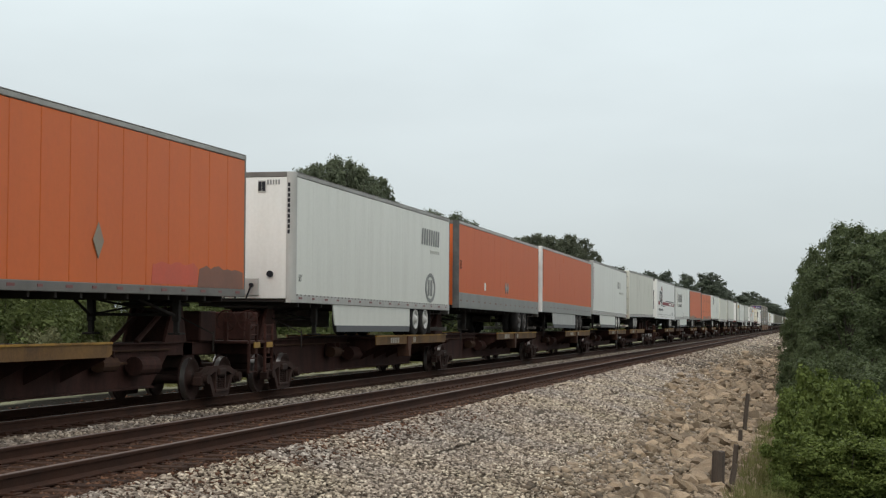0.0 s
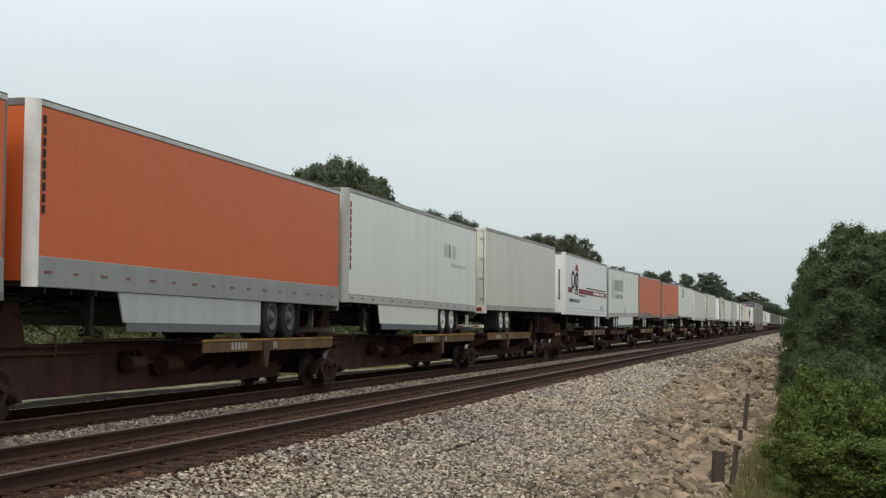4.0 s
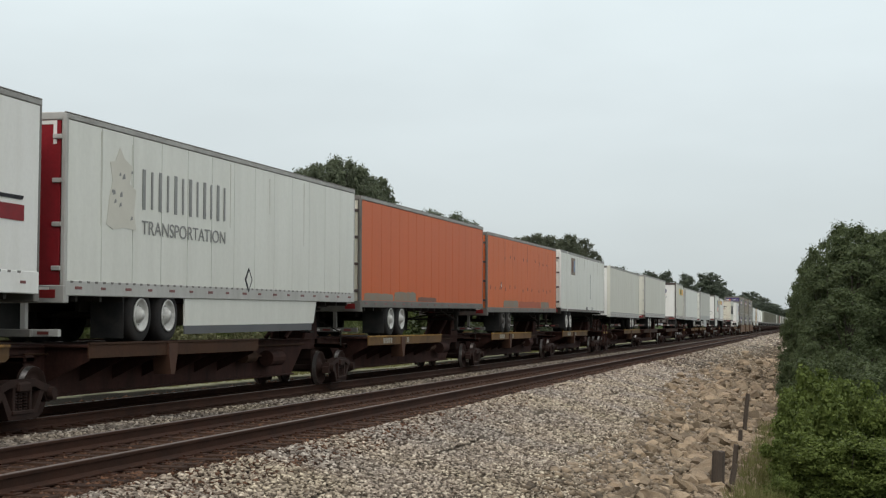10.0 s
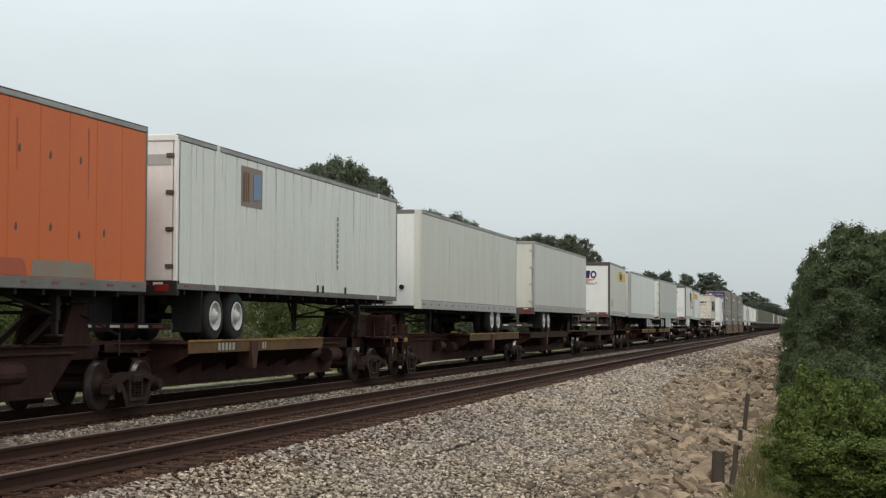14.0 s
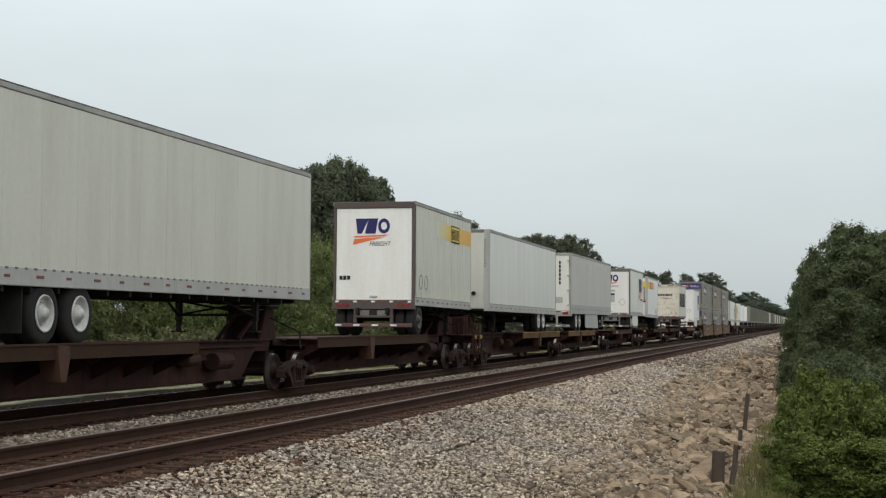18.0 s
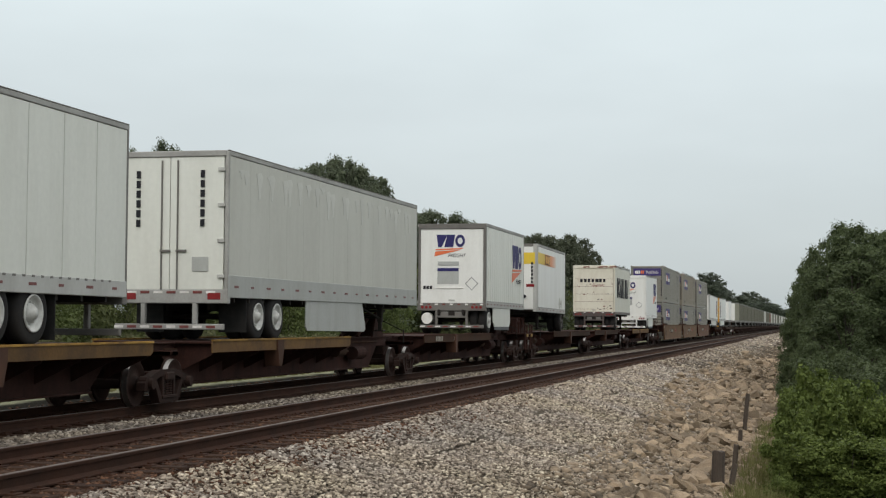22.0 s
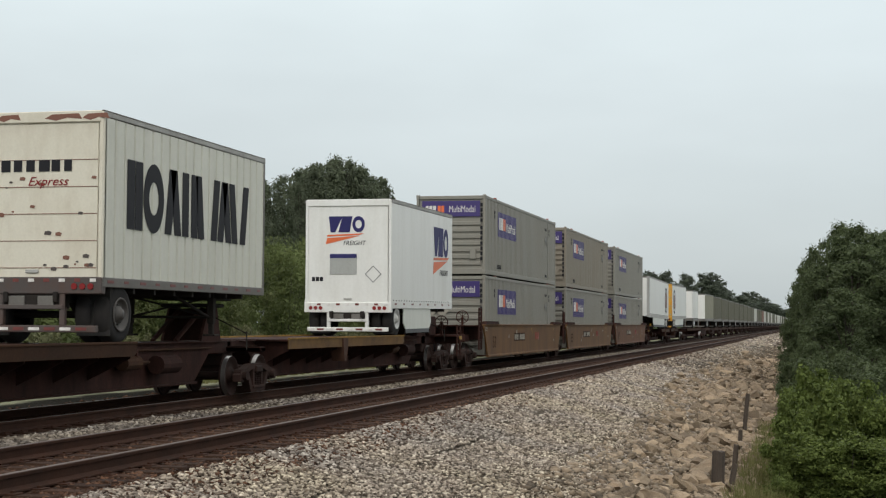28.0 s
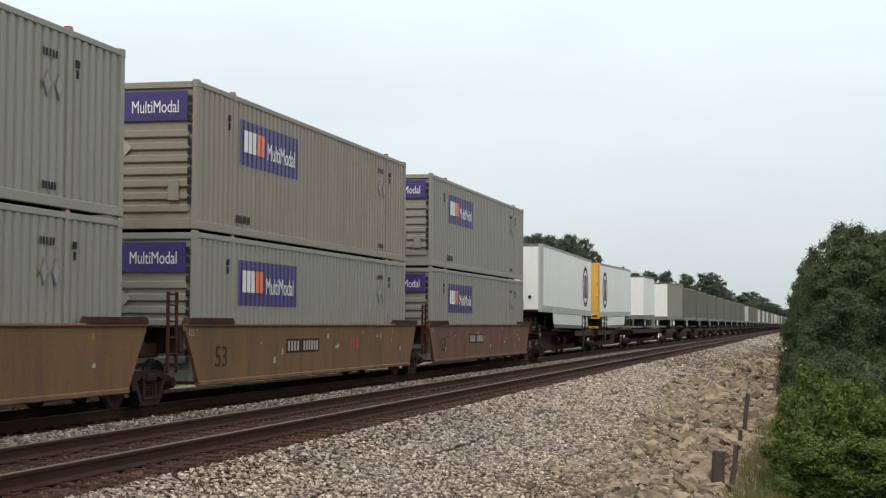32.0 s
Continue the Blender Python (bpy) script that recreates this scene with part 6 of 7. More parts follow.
def far_rows():
    protos = {}
    x = 478.3
    kinds = [(OLIVEP, 0), (OLIVE, 0), (OLIVE, 0), (OLIVE, 0), (OLIVE, 0), (OLIVE, 0), (OLIVE, 0), (OLIVE, 0), (OLIVE, 0), (GREYW, 0), (OLIVE, 0), (OLIVE, 0), (BROWNPATCH, 0), (GREYW, 0), (OLIVE, 0), (GREYW, 0), (OLIVE, 0), (GREYW, 0),
             (OLIVE, 0), (OLIVE, 0), (GREYW, 0), (OLIVE, 0)]
    names = {"white_paint": "grey-white", "clean_white_paint": "clean white", "cream_paint": "cream", "dull_olive_grey": "dull olive-grey", "dull_grey_white": "dull grey-white", "brown_patch": "red-brown", "pale_olive_grey": "pale olive-grey"}
    unit = bog = None
    P = 17.4
    spine_unit(x, 504.6, [(1.5, 21.0)], SILLB, [16.2], "long rust-brown flat spine car unit with a rusty deck", far=True)
    far_trailer(486.6, 8.0, WHITE2, "clean white short trailer far down the train", 1)
    x = 504.6
    bogie(x, False)
    for i in range(42):
        paint, pup = kinds[i] if i < len(kinds) else kinds[random.randrange(13, len(kinds))]
        if unit is None:
            unit = thing("spine_car", "rust-brown articulated spine car unit far down the train", "rail car", "spine cars of the train")
            part("centre_girder", Shape().prism_y([(-0.1, 0.72), (1.2, 0.72), (2.0, 0.16), (P - 2.0, 0.16), (P - 1.2, 0.72), (P + 0.1, 0.72), (P + 0.1, 0.97), (-0.1, 0.97)], -0.42, 0.42), SPINE, unit)
            part("wheel_deck", Shape().box(0.9, 9.5, -1.27, 1.27, 0.955, 1.0), SPINE, unit)
            for y in (-1.3, 1.27):
                part("side_sill", Shape().box(0.9, 9.5, y, y + 0.03, 0.72, 1.02), SILLB, unit)
            part("hitch_stand", Shape().prism_y([(15.6, 0.97), (16.7, 0.97), (16.4, 1.78), (15.9, 1.78)], -0.45, 0.45), SPINE, unit)
            bog = thing("rail_bogie", "grimy dark two-axle bogie far down the train", "rail bogie", "bogies of the train")
            for y in (-1.02, 1.02):
                part("side_frame", side_frame(y), BOGIE, bog)
            for xx in (-0.89, 0.89):
                part("wheelset", Shape().tube((xx, -0.84, 0.42), (xx, -0.7, 0.42), 0.42, 16).tube((xx, 0.7, 0.42), (xx, 0.84, 0.42), 0.42, 16).tube((xx, -1, 0.42), (xx, 1, 0.42), 0.08, 6), BOGIE, bog)
            part("bolster", Shape().box(-0.2, 0.2, -1.1, 1.1, 0.46, 0.89), BOGIE, bog)
            u, b = unit, bog
        else:
            u, b = copy_thing(unit, pose(0, 0, 0)), copy_thing(bog, pose(0, 0, 0))
        MOVING.append((u, (x, YT, 0, 0, 0, 0)))
        MOVING.append((b, (x + P, YT, -0.17, 0, 0, 0)))
        key = (paint.name, pup)
        a = x + (8.2 if pup else 0.9)
        if key not in protos:
            protos[key] = far_trailer(a, 8.0 if pup else 15.9, paint, names[paint.name] + " plain-sided trailer far down the train", pup, WHITE2 if paint is OLIVEP else None)
        else:
            t, home = protos[key]
            MOVING.append((copy_thing(t, pose(0, 0, 0)), (a, *home[1:])))
        x += P


def motions():
    """Keys the run of the train: everything on it moves with one speed, and the wheelsets roll."""
    for th, (x, y, z, rx, ry, rz) in MOVING:
        walk(th, [(t, pose(x - s, y, z, rx, ry, rz)) for t, s in RUN])
    ts, ss = [t for t, _ in RUN], [s for _, s in RUN]
    spins = []
    for f in range(0, 32 * FPS + 1):
        t = f / FPS
        spins.append((t, -math.degrees(np.interp(t, ts, ss) / 0.42)))
    for ws in WHEELSETS:
        x, z = ws.matrix_basis.translation.x, ws.matrix_basis.translation.z
        walk(ws, [(t, pose(x, 0, z, 0, a, 0)) for t, a in spins])


# ---- ground ----
def level(x, y):
    """Height of the ground sheet: ballast beds, the rock bank on the near side, the grass strip beyond."""
    pts = [(-40, -1.9), (-6, -1.8), (0.9, -1.65), (1.8, -1.35), (3.6, -0.78), (5.0, -0.50), (6.4, -0.20), (9.5, -0.18), (10.65, -0.21), (11.15, -0.36), (11.5, -0.40), (14.2, -0.40), (14.9, -0.29), (16.6, -0.74), (20, -0.8), (60, -0.6)]
    z = float(np.interp(y, [p[0] for p in pts], [p[1] for p in pts]))
    if y < 6:
        # the mound on which the camera stands
        k = min(1.0, max(0.0, (11.0 - x) / 6.0)) * min(1.0, max(0.0, (6.0 - y) / 2.0))
        z = z * (1 - k) + (-0.2) * k
    if y < 5.2:
        z += 0.10 * noise.noise(Vector((x * 0.35, y * 0.5, 0)))
    if y > 17:
        z += 0.25 * noise.noise(Vector((x * 0.06, y * 0.1, 3)))
    return z


def ground_mat():
    m = bpy.data.materials.new("ground_cover")
    m.use_nodes = True
    n, l = m.node_tree.nodes, m.node_tree.links
    b = n["Principled BSDF"]
    b.inputs["Roughness"].default_value = 1.0
    b.inputs["Specular IOR Level"].default_value = 0.03
    tc = n.new("ShaderNodeTexCoord")
    sp = n.new("ShaderNodeSeparateXYZ")
    l.new(tc.outputs["Object"], sp.inputs[0])
    wob = n.new("ShaderNodeTexNoise")
    wob.inputs["Scale"].default_value, wob.inputs["Detail"].default_value = 0.8, 5.0
    l.new(tc.outputs["Object"], wob.inputs["Vector"])
    ym = n.new("ShaderNodeMath")
    ym.operation = "MULTIPLY_ADD"
    ym.inputs[1].default_value = 1.1
    l.new(wob.outputs["Fac"], ym.inputs[0])
    l.new(sp.outputs["Y"], ym.inputs[2])
    y2 = n.new("ShaderNodeMapRange")
    y2.inputs["From Min"].default_value, y2.inputs["From Max"].default_value = -10, 30
    l.new(ym.outputs[0], y2.inputs["Value"])
    ramp = n.new("ShaderNodeValToRGB")
    el = ramp.color_ramp.elements
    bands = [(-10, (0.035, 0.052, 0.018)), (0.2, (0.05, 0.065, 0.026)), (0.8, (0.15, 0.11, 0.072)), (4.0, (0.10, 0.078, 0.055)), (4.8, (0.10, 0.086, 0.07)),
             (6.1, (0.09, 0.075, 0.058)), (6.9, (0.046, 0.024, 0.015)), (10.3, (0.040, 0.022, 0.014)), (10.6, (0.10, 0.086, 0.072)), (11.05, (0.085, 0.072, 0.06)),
             # dark bed, with the shade under and behind the train added in colour
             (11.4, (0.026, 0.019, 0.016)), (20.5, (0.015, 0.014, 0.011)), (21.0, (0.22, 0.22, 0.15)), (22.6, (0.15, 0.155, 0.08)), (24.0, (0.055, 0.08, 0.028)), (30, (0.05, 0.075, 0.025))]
    for i, (y, c) in enumerate(bands):
        e = el[0] if i == 0 else el[len(el) - 1] if i == len(bands) - 1 else el.new((y + 10) / 40)
        if i in (0, len(bands) - 1):
            e.position = (y + 10) / 40
        e.color = (*c, 1)
    l.new(y2.outputs[0], ramp.inputs[0])
    gr = n.new("ShaderNodeTexVoronoi")
    gr.inputs["Scale"].default_value = 19.0
    l.new(tc.outputs["Object"], gr.inputs["Vector"])
    bw = n.new("ShaderNodeRGBToBW")
    l.new(gr.outputs["Color"], bw.inputs[0])
    mr = n.new("ShaderNodeMapRange")
    mr.inputs["To Min"].default_value, mr.inputs["To Max"].default_value = 0.55, 1.4
    l.new(bw.outputs[0], mr.inputs["Value"])
    pat = n.new("ShaderNodeTexNoise")
    pat.inputs["Scale"].default_value, pat.inputs["Detail"].default_value = 0.22, 4.0
    l.new(tc.outputs["Object"], pat.inputs["Vector"])
    mr2 = n.new("ShaderNodeMapRange")
    mr2.inputs["From Min"].default_value, mr2.inputs["From Max"].default_value = 0.3, 0.7
    mr2.inputs["To Min"].default_value, mr2.inputs["To Max"].default_value = 0.8, 1.2
    l.new(pat.outputs["Fac"], mr2.inputs["Value"])
    mm = n.new("ShaderNodeMath")
    mm.operation = "MULTIPLY"
    l.new(mr.outputs[0], mm.inputs[0])
    l.new(mr2.outputs[0], mm.inputs[1])
    mx = n.new("ShaderNodeMix")
    mx.data_type, mx.blend_type = "RGBA", "MULTIPLY"
    mx.inputs["Factor"].default_value = 1.0
    l.new(ramp.outputs["Color"], mx.inputs[6])
    l.new(mm.outputs[0], mx.inputs[7])
    l.new(mx.outputs[2], b.inputs["Base Color"])
    bp = n.new("ShaderNodeBump")
    bp.inputs["Strength"].default_value, bp.inputs["Distance"].default_value = 0.8, 0.04
    l.new(gr.outputs["Distance"], bp.inputs["Height"])
    bp.invert = True
    l.new(bp.outputs[0], b.inputs["Normal"])
    return m


def build_ground():
    xs = list(np.arange(-40, 8, 4.0)) + list(np.arange(8, 70, 0.8)) + list(np.arange(70, 300, 8)) + [300, 400, 600, 900, 1400, 2200, 3500]
    ys = [-3000, -1200, -500, -200, -90, -45, -25, -15, -10] + list(np.arange(-7, 18, 0.45)) + [18, 19, 20.5, 22, 24, 27, 31, 36, 42, 50, 70, 110, 200, 500, 1200, 3000]
    vs = [(x, y, level(x, y)) for x in xs for y in ys]
    m = len(ys)
    fs = [(i * m + j, (i + 1) * m + j, (i + 1) * m + j + 1, i * m + j + 1) for i in range(len(xs) - 1) for j in range(m - 1)]
    me = bpy.data.meshes.new("ground")
    me.from_pydata([tuple(map(float, v)) for v in vs], [], fs)
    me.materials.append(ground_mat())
    me.polygons.foreach_set("use_smooth", [True] * len(me.polygons))
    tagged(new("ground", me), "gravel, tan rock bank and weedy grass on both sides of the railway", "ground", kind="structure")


def rail_section():
    return [(-0.075, -0.17), (0.075, -0.17), (0.075, -0.155), (0.012, -0.125), (0.012, -0.045), (0.034, -0.035), (0.036, -0.006), (0.028, 0.0),
            (-0.028, 0.0), (-0.036, -0.006), (-0.034, -0.035), (-0.012, -0.045), (-0.012, -0.125), (-0.075, -0.155)]


def build_track(y, name, label, near):
    th = thing(name, label, "railway track", m=pose(0, 0, 0 if near else -0.17), kind="structure")
    for o in (-0.755, 0.755):
        r = part("rail", Shape().prism_x([(y + o + a, b) for a, b in rail_section()], -40, 1500), RAILWEB, th, "rusty steel rail")
        part("rail_head", Shape().prism_x([(y + o + a, b) for a, b in ((-0.030, -0.002), (0.030, -0.002), (0.026, 0.004), (-0.026, 0.004))], -40, 1500), RAILTOP, r, "polished running surface")
    # sleepers with tie plates
    sl = Shape().cbox(-0.115, 0.115, -1.3, 1.3, -0.36, -0.172, 0.012).mesh("sleeper", TIE)
    pl = Shape()
    for o in (-0.755, 0.755):
        pl.cbox(-0.09, 0.09, o - 0.17, o + 0.17, -0.175, -0.158, 0.004)
        for k in (-0.11, 0.11):
            pl.cbox(-0.03, 0.03, o + k - 0.016, o + k + 0.016, -0.16, -0.135, 0.004)
    pm = pl.mesh("tie_plate", RAILWEB)
    n0 = 120 if near else 40
    for i in range(n0):
        x = 8 + i * 0.5 + random.uniform(-0.02, 0.02)
        s = part("sleeper", sl, TIE, th, "", pose(x, y, random.uniform(-0.012, 0.0), 0, 0, random.uniform(-0.6, 0.6)))
        part("tie_plate", pm, RAILWEB, s)
    rest = Shape()
    for i in range(500):
        x = 8 + (n0 + i) * 0.5
        rest.box(x - 0.115, x + 0.115, y - 1.3, y + 1.3, -0.36, -0.175)
    tagged(part("sleepers", rest, TIE, th), kind="stuff")


def scatter(name, label, material, spots, sizes, flat=0.7, sink=0.25, kind="stuff"):
    """Broken stones as one mesh of jittered octahedra."""
    n = len(spots)
    rs = np.random.RandomState(len(name) * 7 + n)
    base = np.array([(1, 0, 0), (-1, 0, 0), (0, 1, 0), (0, -1, 0), (0, 0, 1), (0, 0, -1)], float)
    faces = np.array([(0, 2, 4), (2, 1, 4), (1, 3, 4), (3, 0, 4), (2, 0, 5), (1, 2, 5), (3, 1, 5), (0, 3, 5)])
    v = base[None] * rs.uniform(0.6, 1.4, (n, 6, 1)) * np.array([1.25, 0.95, 0.8]) + rs.uniform(-0.28, 0.28, (n, 6, 3))
    q = rs.normal(size=(n, 4))
    q /= np.linalg.norm(q, axis=1)[:, None]
    w, x, y, z = q.T
    R = np.stack([1 - 2 * (y * y + z * z), 2 * (x * y - z * w), 2 * (x * z + y * w), 2 * (x * y + z * w), 1 - 2 * (x * x + z * z), 2 * (y * z - x * w),
                  2 * (x * z - y * w), 2 * (y * z + x * w), 1 - 2 * (x * x + y * y)], -1).reshape(n, 3, 3)
    v = np.einsum("nij,nkj->nki", R, v)
    v *= sizes[:, None, None] * np.array([1.1, 1.1, flat])
    v += spots[:, None, :]
    v[:, :, 2] += (sizes * (0.5 - sink))[:, None]
    f = (faces[None] + 6 * np.arange(n)[:, None, None]).reshape(-1, 3)
    me = bpy.data.meshes.new(name)
    me.vertices.add(n * 6)
    me.vertices.foreach_set("co", v.reshape(-1))
    me.loops.add(len(f) * 3)
    me.loops.foreach_set("vertex_index", f.reshape(-1).astype(np.int32))
    me.polygons.add(len(f))
    me.polygons.foreach_set("loop_start", np.arange(0, len(f) * 3, 3, dtype=np.int32))
    me.polygons.foreach_set("loop_total", np.full(len(f), 3, dtype=np.int32))
    me.update(calc_edges=True)
    me.materials.append(material)
    return tagged(new(name, me), label, "stones", kind=kind)


def ground_z(xy):
    return np.array([level(x, y) for x, y in xy])


def spread(rs, n, x0, x1, y0, y1, near=1.0):
    """Points over a band, denser towards x0."""
    u = rs.uniform(0, 1, n) ** near
    return np.stack([x0 + (x1 - x0) * u, rs.uniform(y0, y1, n)], -1)


def build_stones():
    rs = np.random.RandomState(5)
    # pale ballast of the shoulder
    xy = np.concatenate([spread(rs, 68000, 12, 62, 2.3, 6.5, 1.5), spread(rs, 8000, 62, 150, 3.0, 6.45, 1.4), spread(rs, 4200, 150, 420, 2.4, 6.45, 1.3)])
    keep = rs.uniform(0, 1, len(xy)) < np.clip((xy[:, 1] - 0.9 - 0.04 * np.minimum(xy[:, 0], 65) - 0.4 * np.sin(xy[:, 0] * 0.4)) / 1.2, 0.12, 1)
    xy = xy[keep]
    sz = rs.uniform(0.015, 0.036, len(xy)) * np.where(xy[:, 0] > 150, 4.5, np.clip(1 + 0.022 * (xy[:, 0] - 22), 1.0, 1.9))
    scatter("ballast_gravel", "pale grey crushed ballast gravel beside the near track", STONE, np.c_[xy, ground_z(xy)], sz)
    # darker strip between the tracks
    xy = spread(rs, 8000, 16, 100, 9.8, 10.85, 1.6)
    scatter("strip_gravel", "darker crushed gravel between the two tracks", STRIPSTONE, np.c_[xy, ground_z(xy)], rs.uniform(0.02, 0.045, len(xy)))
    # rusty ballast in the near track
    xy = spread(rs, 24000, 12, 90, 5.75, 9.6, 1.6)
    xy = xy[np.abs(np.abs(xy[:, 1] - YN) - 0.755) > 0.1]
    scatter("track_gravel", "rust-stained gravel between the sleepers of the near track", RUSTSTONE, np.c_[xy, np.minimum(ground_z(xy), -0.20)], rs.uniform(0.016, 0.036, len(xy)))
    xy = spread(rs, 9000, 18, 110, 10.75, 15.2, 1.6)
    scatter("dark_gravel", "rust-brown gravel under the passing train", RUSTSTONE, np.c_[xy, ground_z(xy)], rs.uniform(0.02, 0.045, len(xy)))
    # coarser broken stones where the gravel runs out on to the bank
    xy = spread(rs, 5200, 20, 95, 0.0, 1.0, 1.2)
    xy[:, 1] = 1.2 + np.minimum(3.6, 0.8 + 0.05 * xy[:, 0]) * xy[:, 1]
    scatter("bank_stones", "coarse broken stones along the edge of the gravel", ROCKI, np.c_[xy, ground_z(xy)], 0.035 + 0.05 * rs.uniform(0, 1, len(xy)) ** 2, 0.8, 0.1)
    # rubble among the rocks
    xy = np.concatenate([spread(rs, 12000, 13, 75, 0.9, 3.7, 1.4), spread(rs, 2600, 75, 160, 1.5, 4.4, 1.2)])
    sz = 0.02 + 0.07 * rs.uniform(0, 1, len(xy)) ** 3
    scatter("rock_rubble", "tan limestone rubble on the bank", ROCKI, np.c_[xy, ground_z(xy)], sz)


def rock_mesh(seed):
    """A broken limestone block: a cube cut by random planes."""
    rs = random.Random(seed)
    bm = bmesh.new()
    bmesh.ops.create_cube(bm, size=2.0)
    for k in range(15):
        nrm = Vector((rs.uniform(-1, 1), rs.uniform(-1, 1), rs.uniform(-1, 1))).normalized()
        r = bmesh.ops.bisect_plane(bm, geom=bm.verts[:] + bm.edges[:] + bm.faces[:], plane_co=nrm * rs.uniform(0.66, 0.98), plane_no=nrm, clear_outer=True)
        edges = [e for e in r["geom_cut"] if isinstance(e, bmesh.types.BMEdge)]
        if edges:
            bmesh.ops.contextual_create(bm, geom=edges)
    for v in bm.verts:
        v.co += Vector((rs.uniform(-1, 1), rs.uniform(-1, 1), rs.uniform(-1, 1))) * 0.09
        v.co.z *= 0.82
    bmesh.ops.recalc_face_normals(bm, faces=bm.faces)
    me = bpy.data.meshes.new("rock")
    bm.to_mesh(me)
    bm.free()
    me.materials.append(ROCK)
    return me


def build_rocks():
    bank = thing("rock_bank", "bank of loose tan and reddish limestone rocks below the gravel shoulder", "rocks", kind="structure")
    rs = random.Random(11)
    meshes = [rock_mesh(i) for i in range(16)]
    rest = Shape()
    for i in range(2900):
        far = i % 5 == 4
        x = 14 + 46 * rs.random() ** 1.1 if not far else rs.uniform(46, 110)
        # thickest at the foot of the bank, thinning out up to the gravel
        y = 1.05 + min(3.9, 0.55 + 0.054 * x) * rs.random() ** 1.3
        s = (0.035 + 0.145 * rs.random() ** 3.0) * (1 + 0.008 * max(0.0, x - 25))
        if y > 1.05 + 0.7 * min(3.9, 0.55 + 0.054 * x):
            s *= 0.8
        m = pose(x, y, level(x, y) + s * rs.uniform(0.0, 0.55), rs.uniform(-28, 28), rs.uniform(-28, 28), rs.uniform(0, 360))
        sc = (s * rs.uniform(0.95, 1.7), s * rs.uniform(0.8, 1.25), s * rs.uniform(0.55, 1.05))
        if i < 400 and not far and x < 50:
            ob = part("rock", meshes[i % 16], ROCK, bank, "", m)
            ob.scale = sc
        else:
            me, k = meshes[i % 16], m @ Matrix.Diagonal((*sc, 1))
            rest.add([k @ v.co for v in me.vertices], [tuple(p.vertices) for p in me.polygons])
    tagged(new("loose_rocks", rest.mesh("loose_rocks", ROCKJ)), "loose tan limestone rocks piled on the bank", "rocks", kind="stuff")


def build_fence():
    """Two old posts with sagging wire on the edge of the bank."""
    for x, y, z1, r, lean, lab in ((27.6, 1.6, -0.79, 0.115, 2, "short thick weathered wooden fence post"), (27.6, 1.45, -0.98, 0.05, 14, "dark weathered stake leaning over by the fence"),
                                   (30.6, 1.48, -0.90, 0.05, 6, "thin weathered stake leaning by the fence"), (36.2, 1.6, -0.98, 0.05, 3, "low dark fence stake among the rocks"),
                                   (40.5, 1.7, -0.33, 0.055, 7, "slim dark wooden fence post")):
        z0 = level(x, y) - 0.35
        th = thing("fence_post", lab, "fence post", "old fence posts", pose(x, y, z0, lean * 0.7, lean, 0))
        s = Shape()
        h, n = z1 - z0, 12
        rings = []
        for k in range(6):
            zz = h * k / 5
            rings.append([(r * (1.06 - 0.1 * k / 5) * (1 + 0.08 * noise.noise(Vector((i * 1.3, k * 0.8, x)))) * math.cos(2 * math.pi * i / n),
                           r * (1.06 - 0.1 * k / 5) * (1 + 0.08 * noise.noise(Vector((i * 1.7, k, y)))) * math.sin(2 * math.pi * i / n), zz + (0.04 * noise.noise(Vector((i, 9, x))) if k == 5 else 0)) for i in range(n)])
        s.add([p for q in rings for p in q], [(k * n + i, k * n + (i + 1) % n, (k + 1) * n + (i + 1) % n, (k + 1) * n + i) for k in range(5) for i in range(n)] + [tuple(range(5 * n, 6 * n))])
        part("post", s, WOODP, th)
        part("staple", Shape().tube((-0.02, -r - 0.004, h * 0.8), (0.02, -r - 0.004, h * 0.82), 0.004, 5), RAILWEB, th)


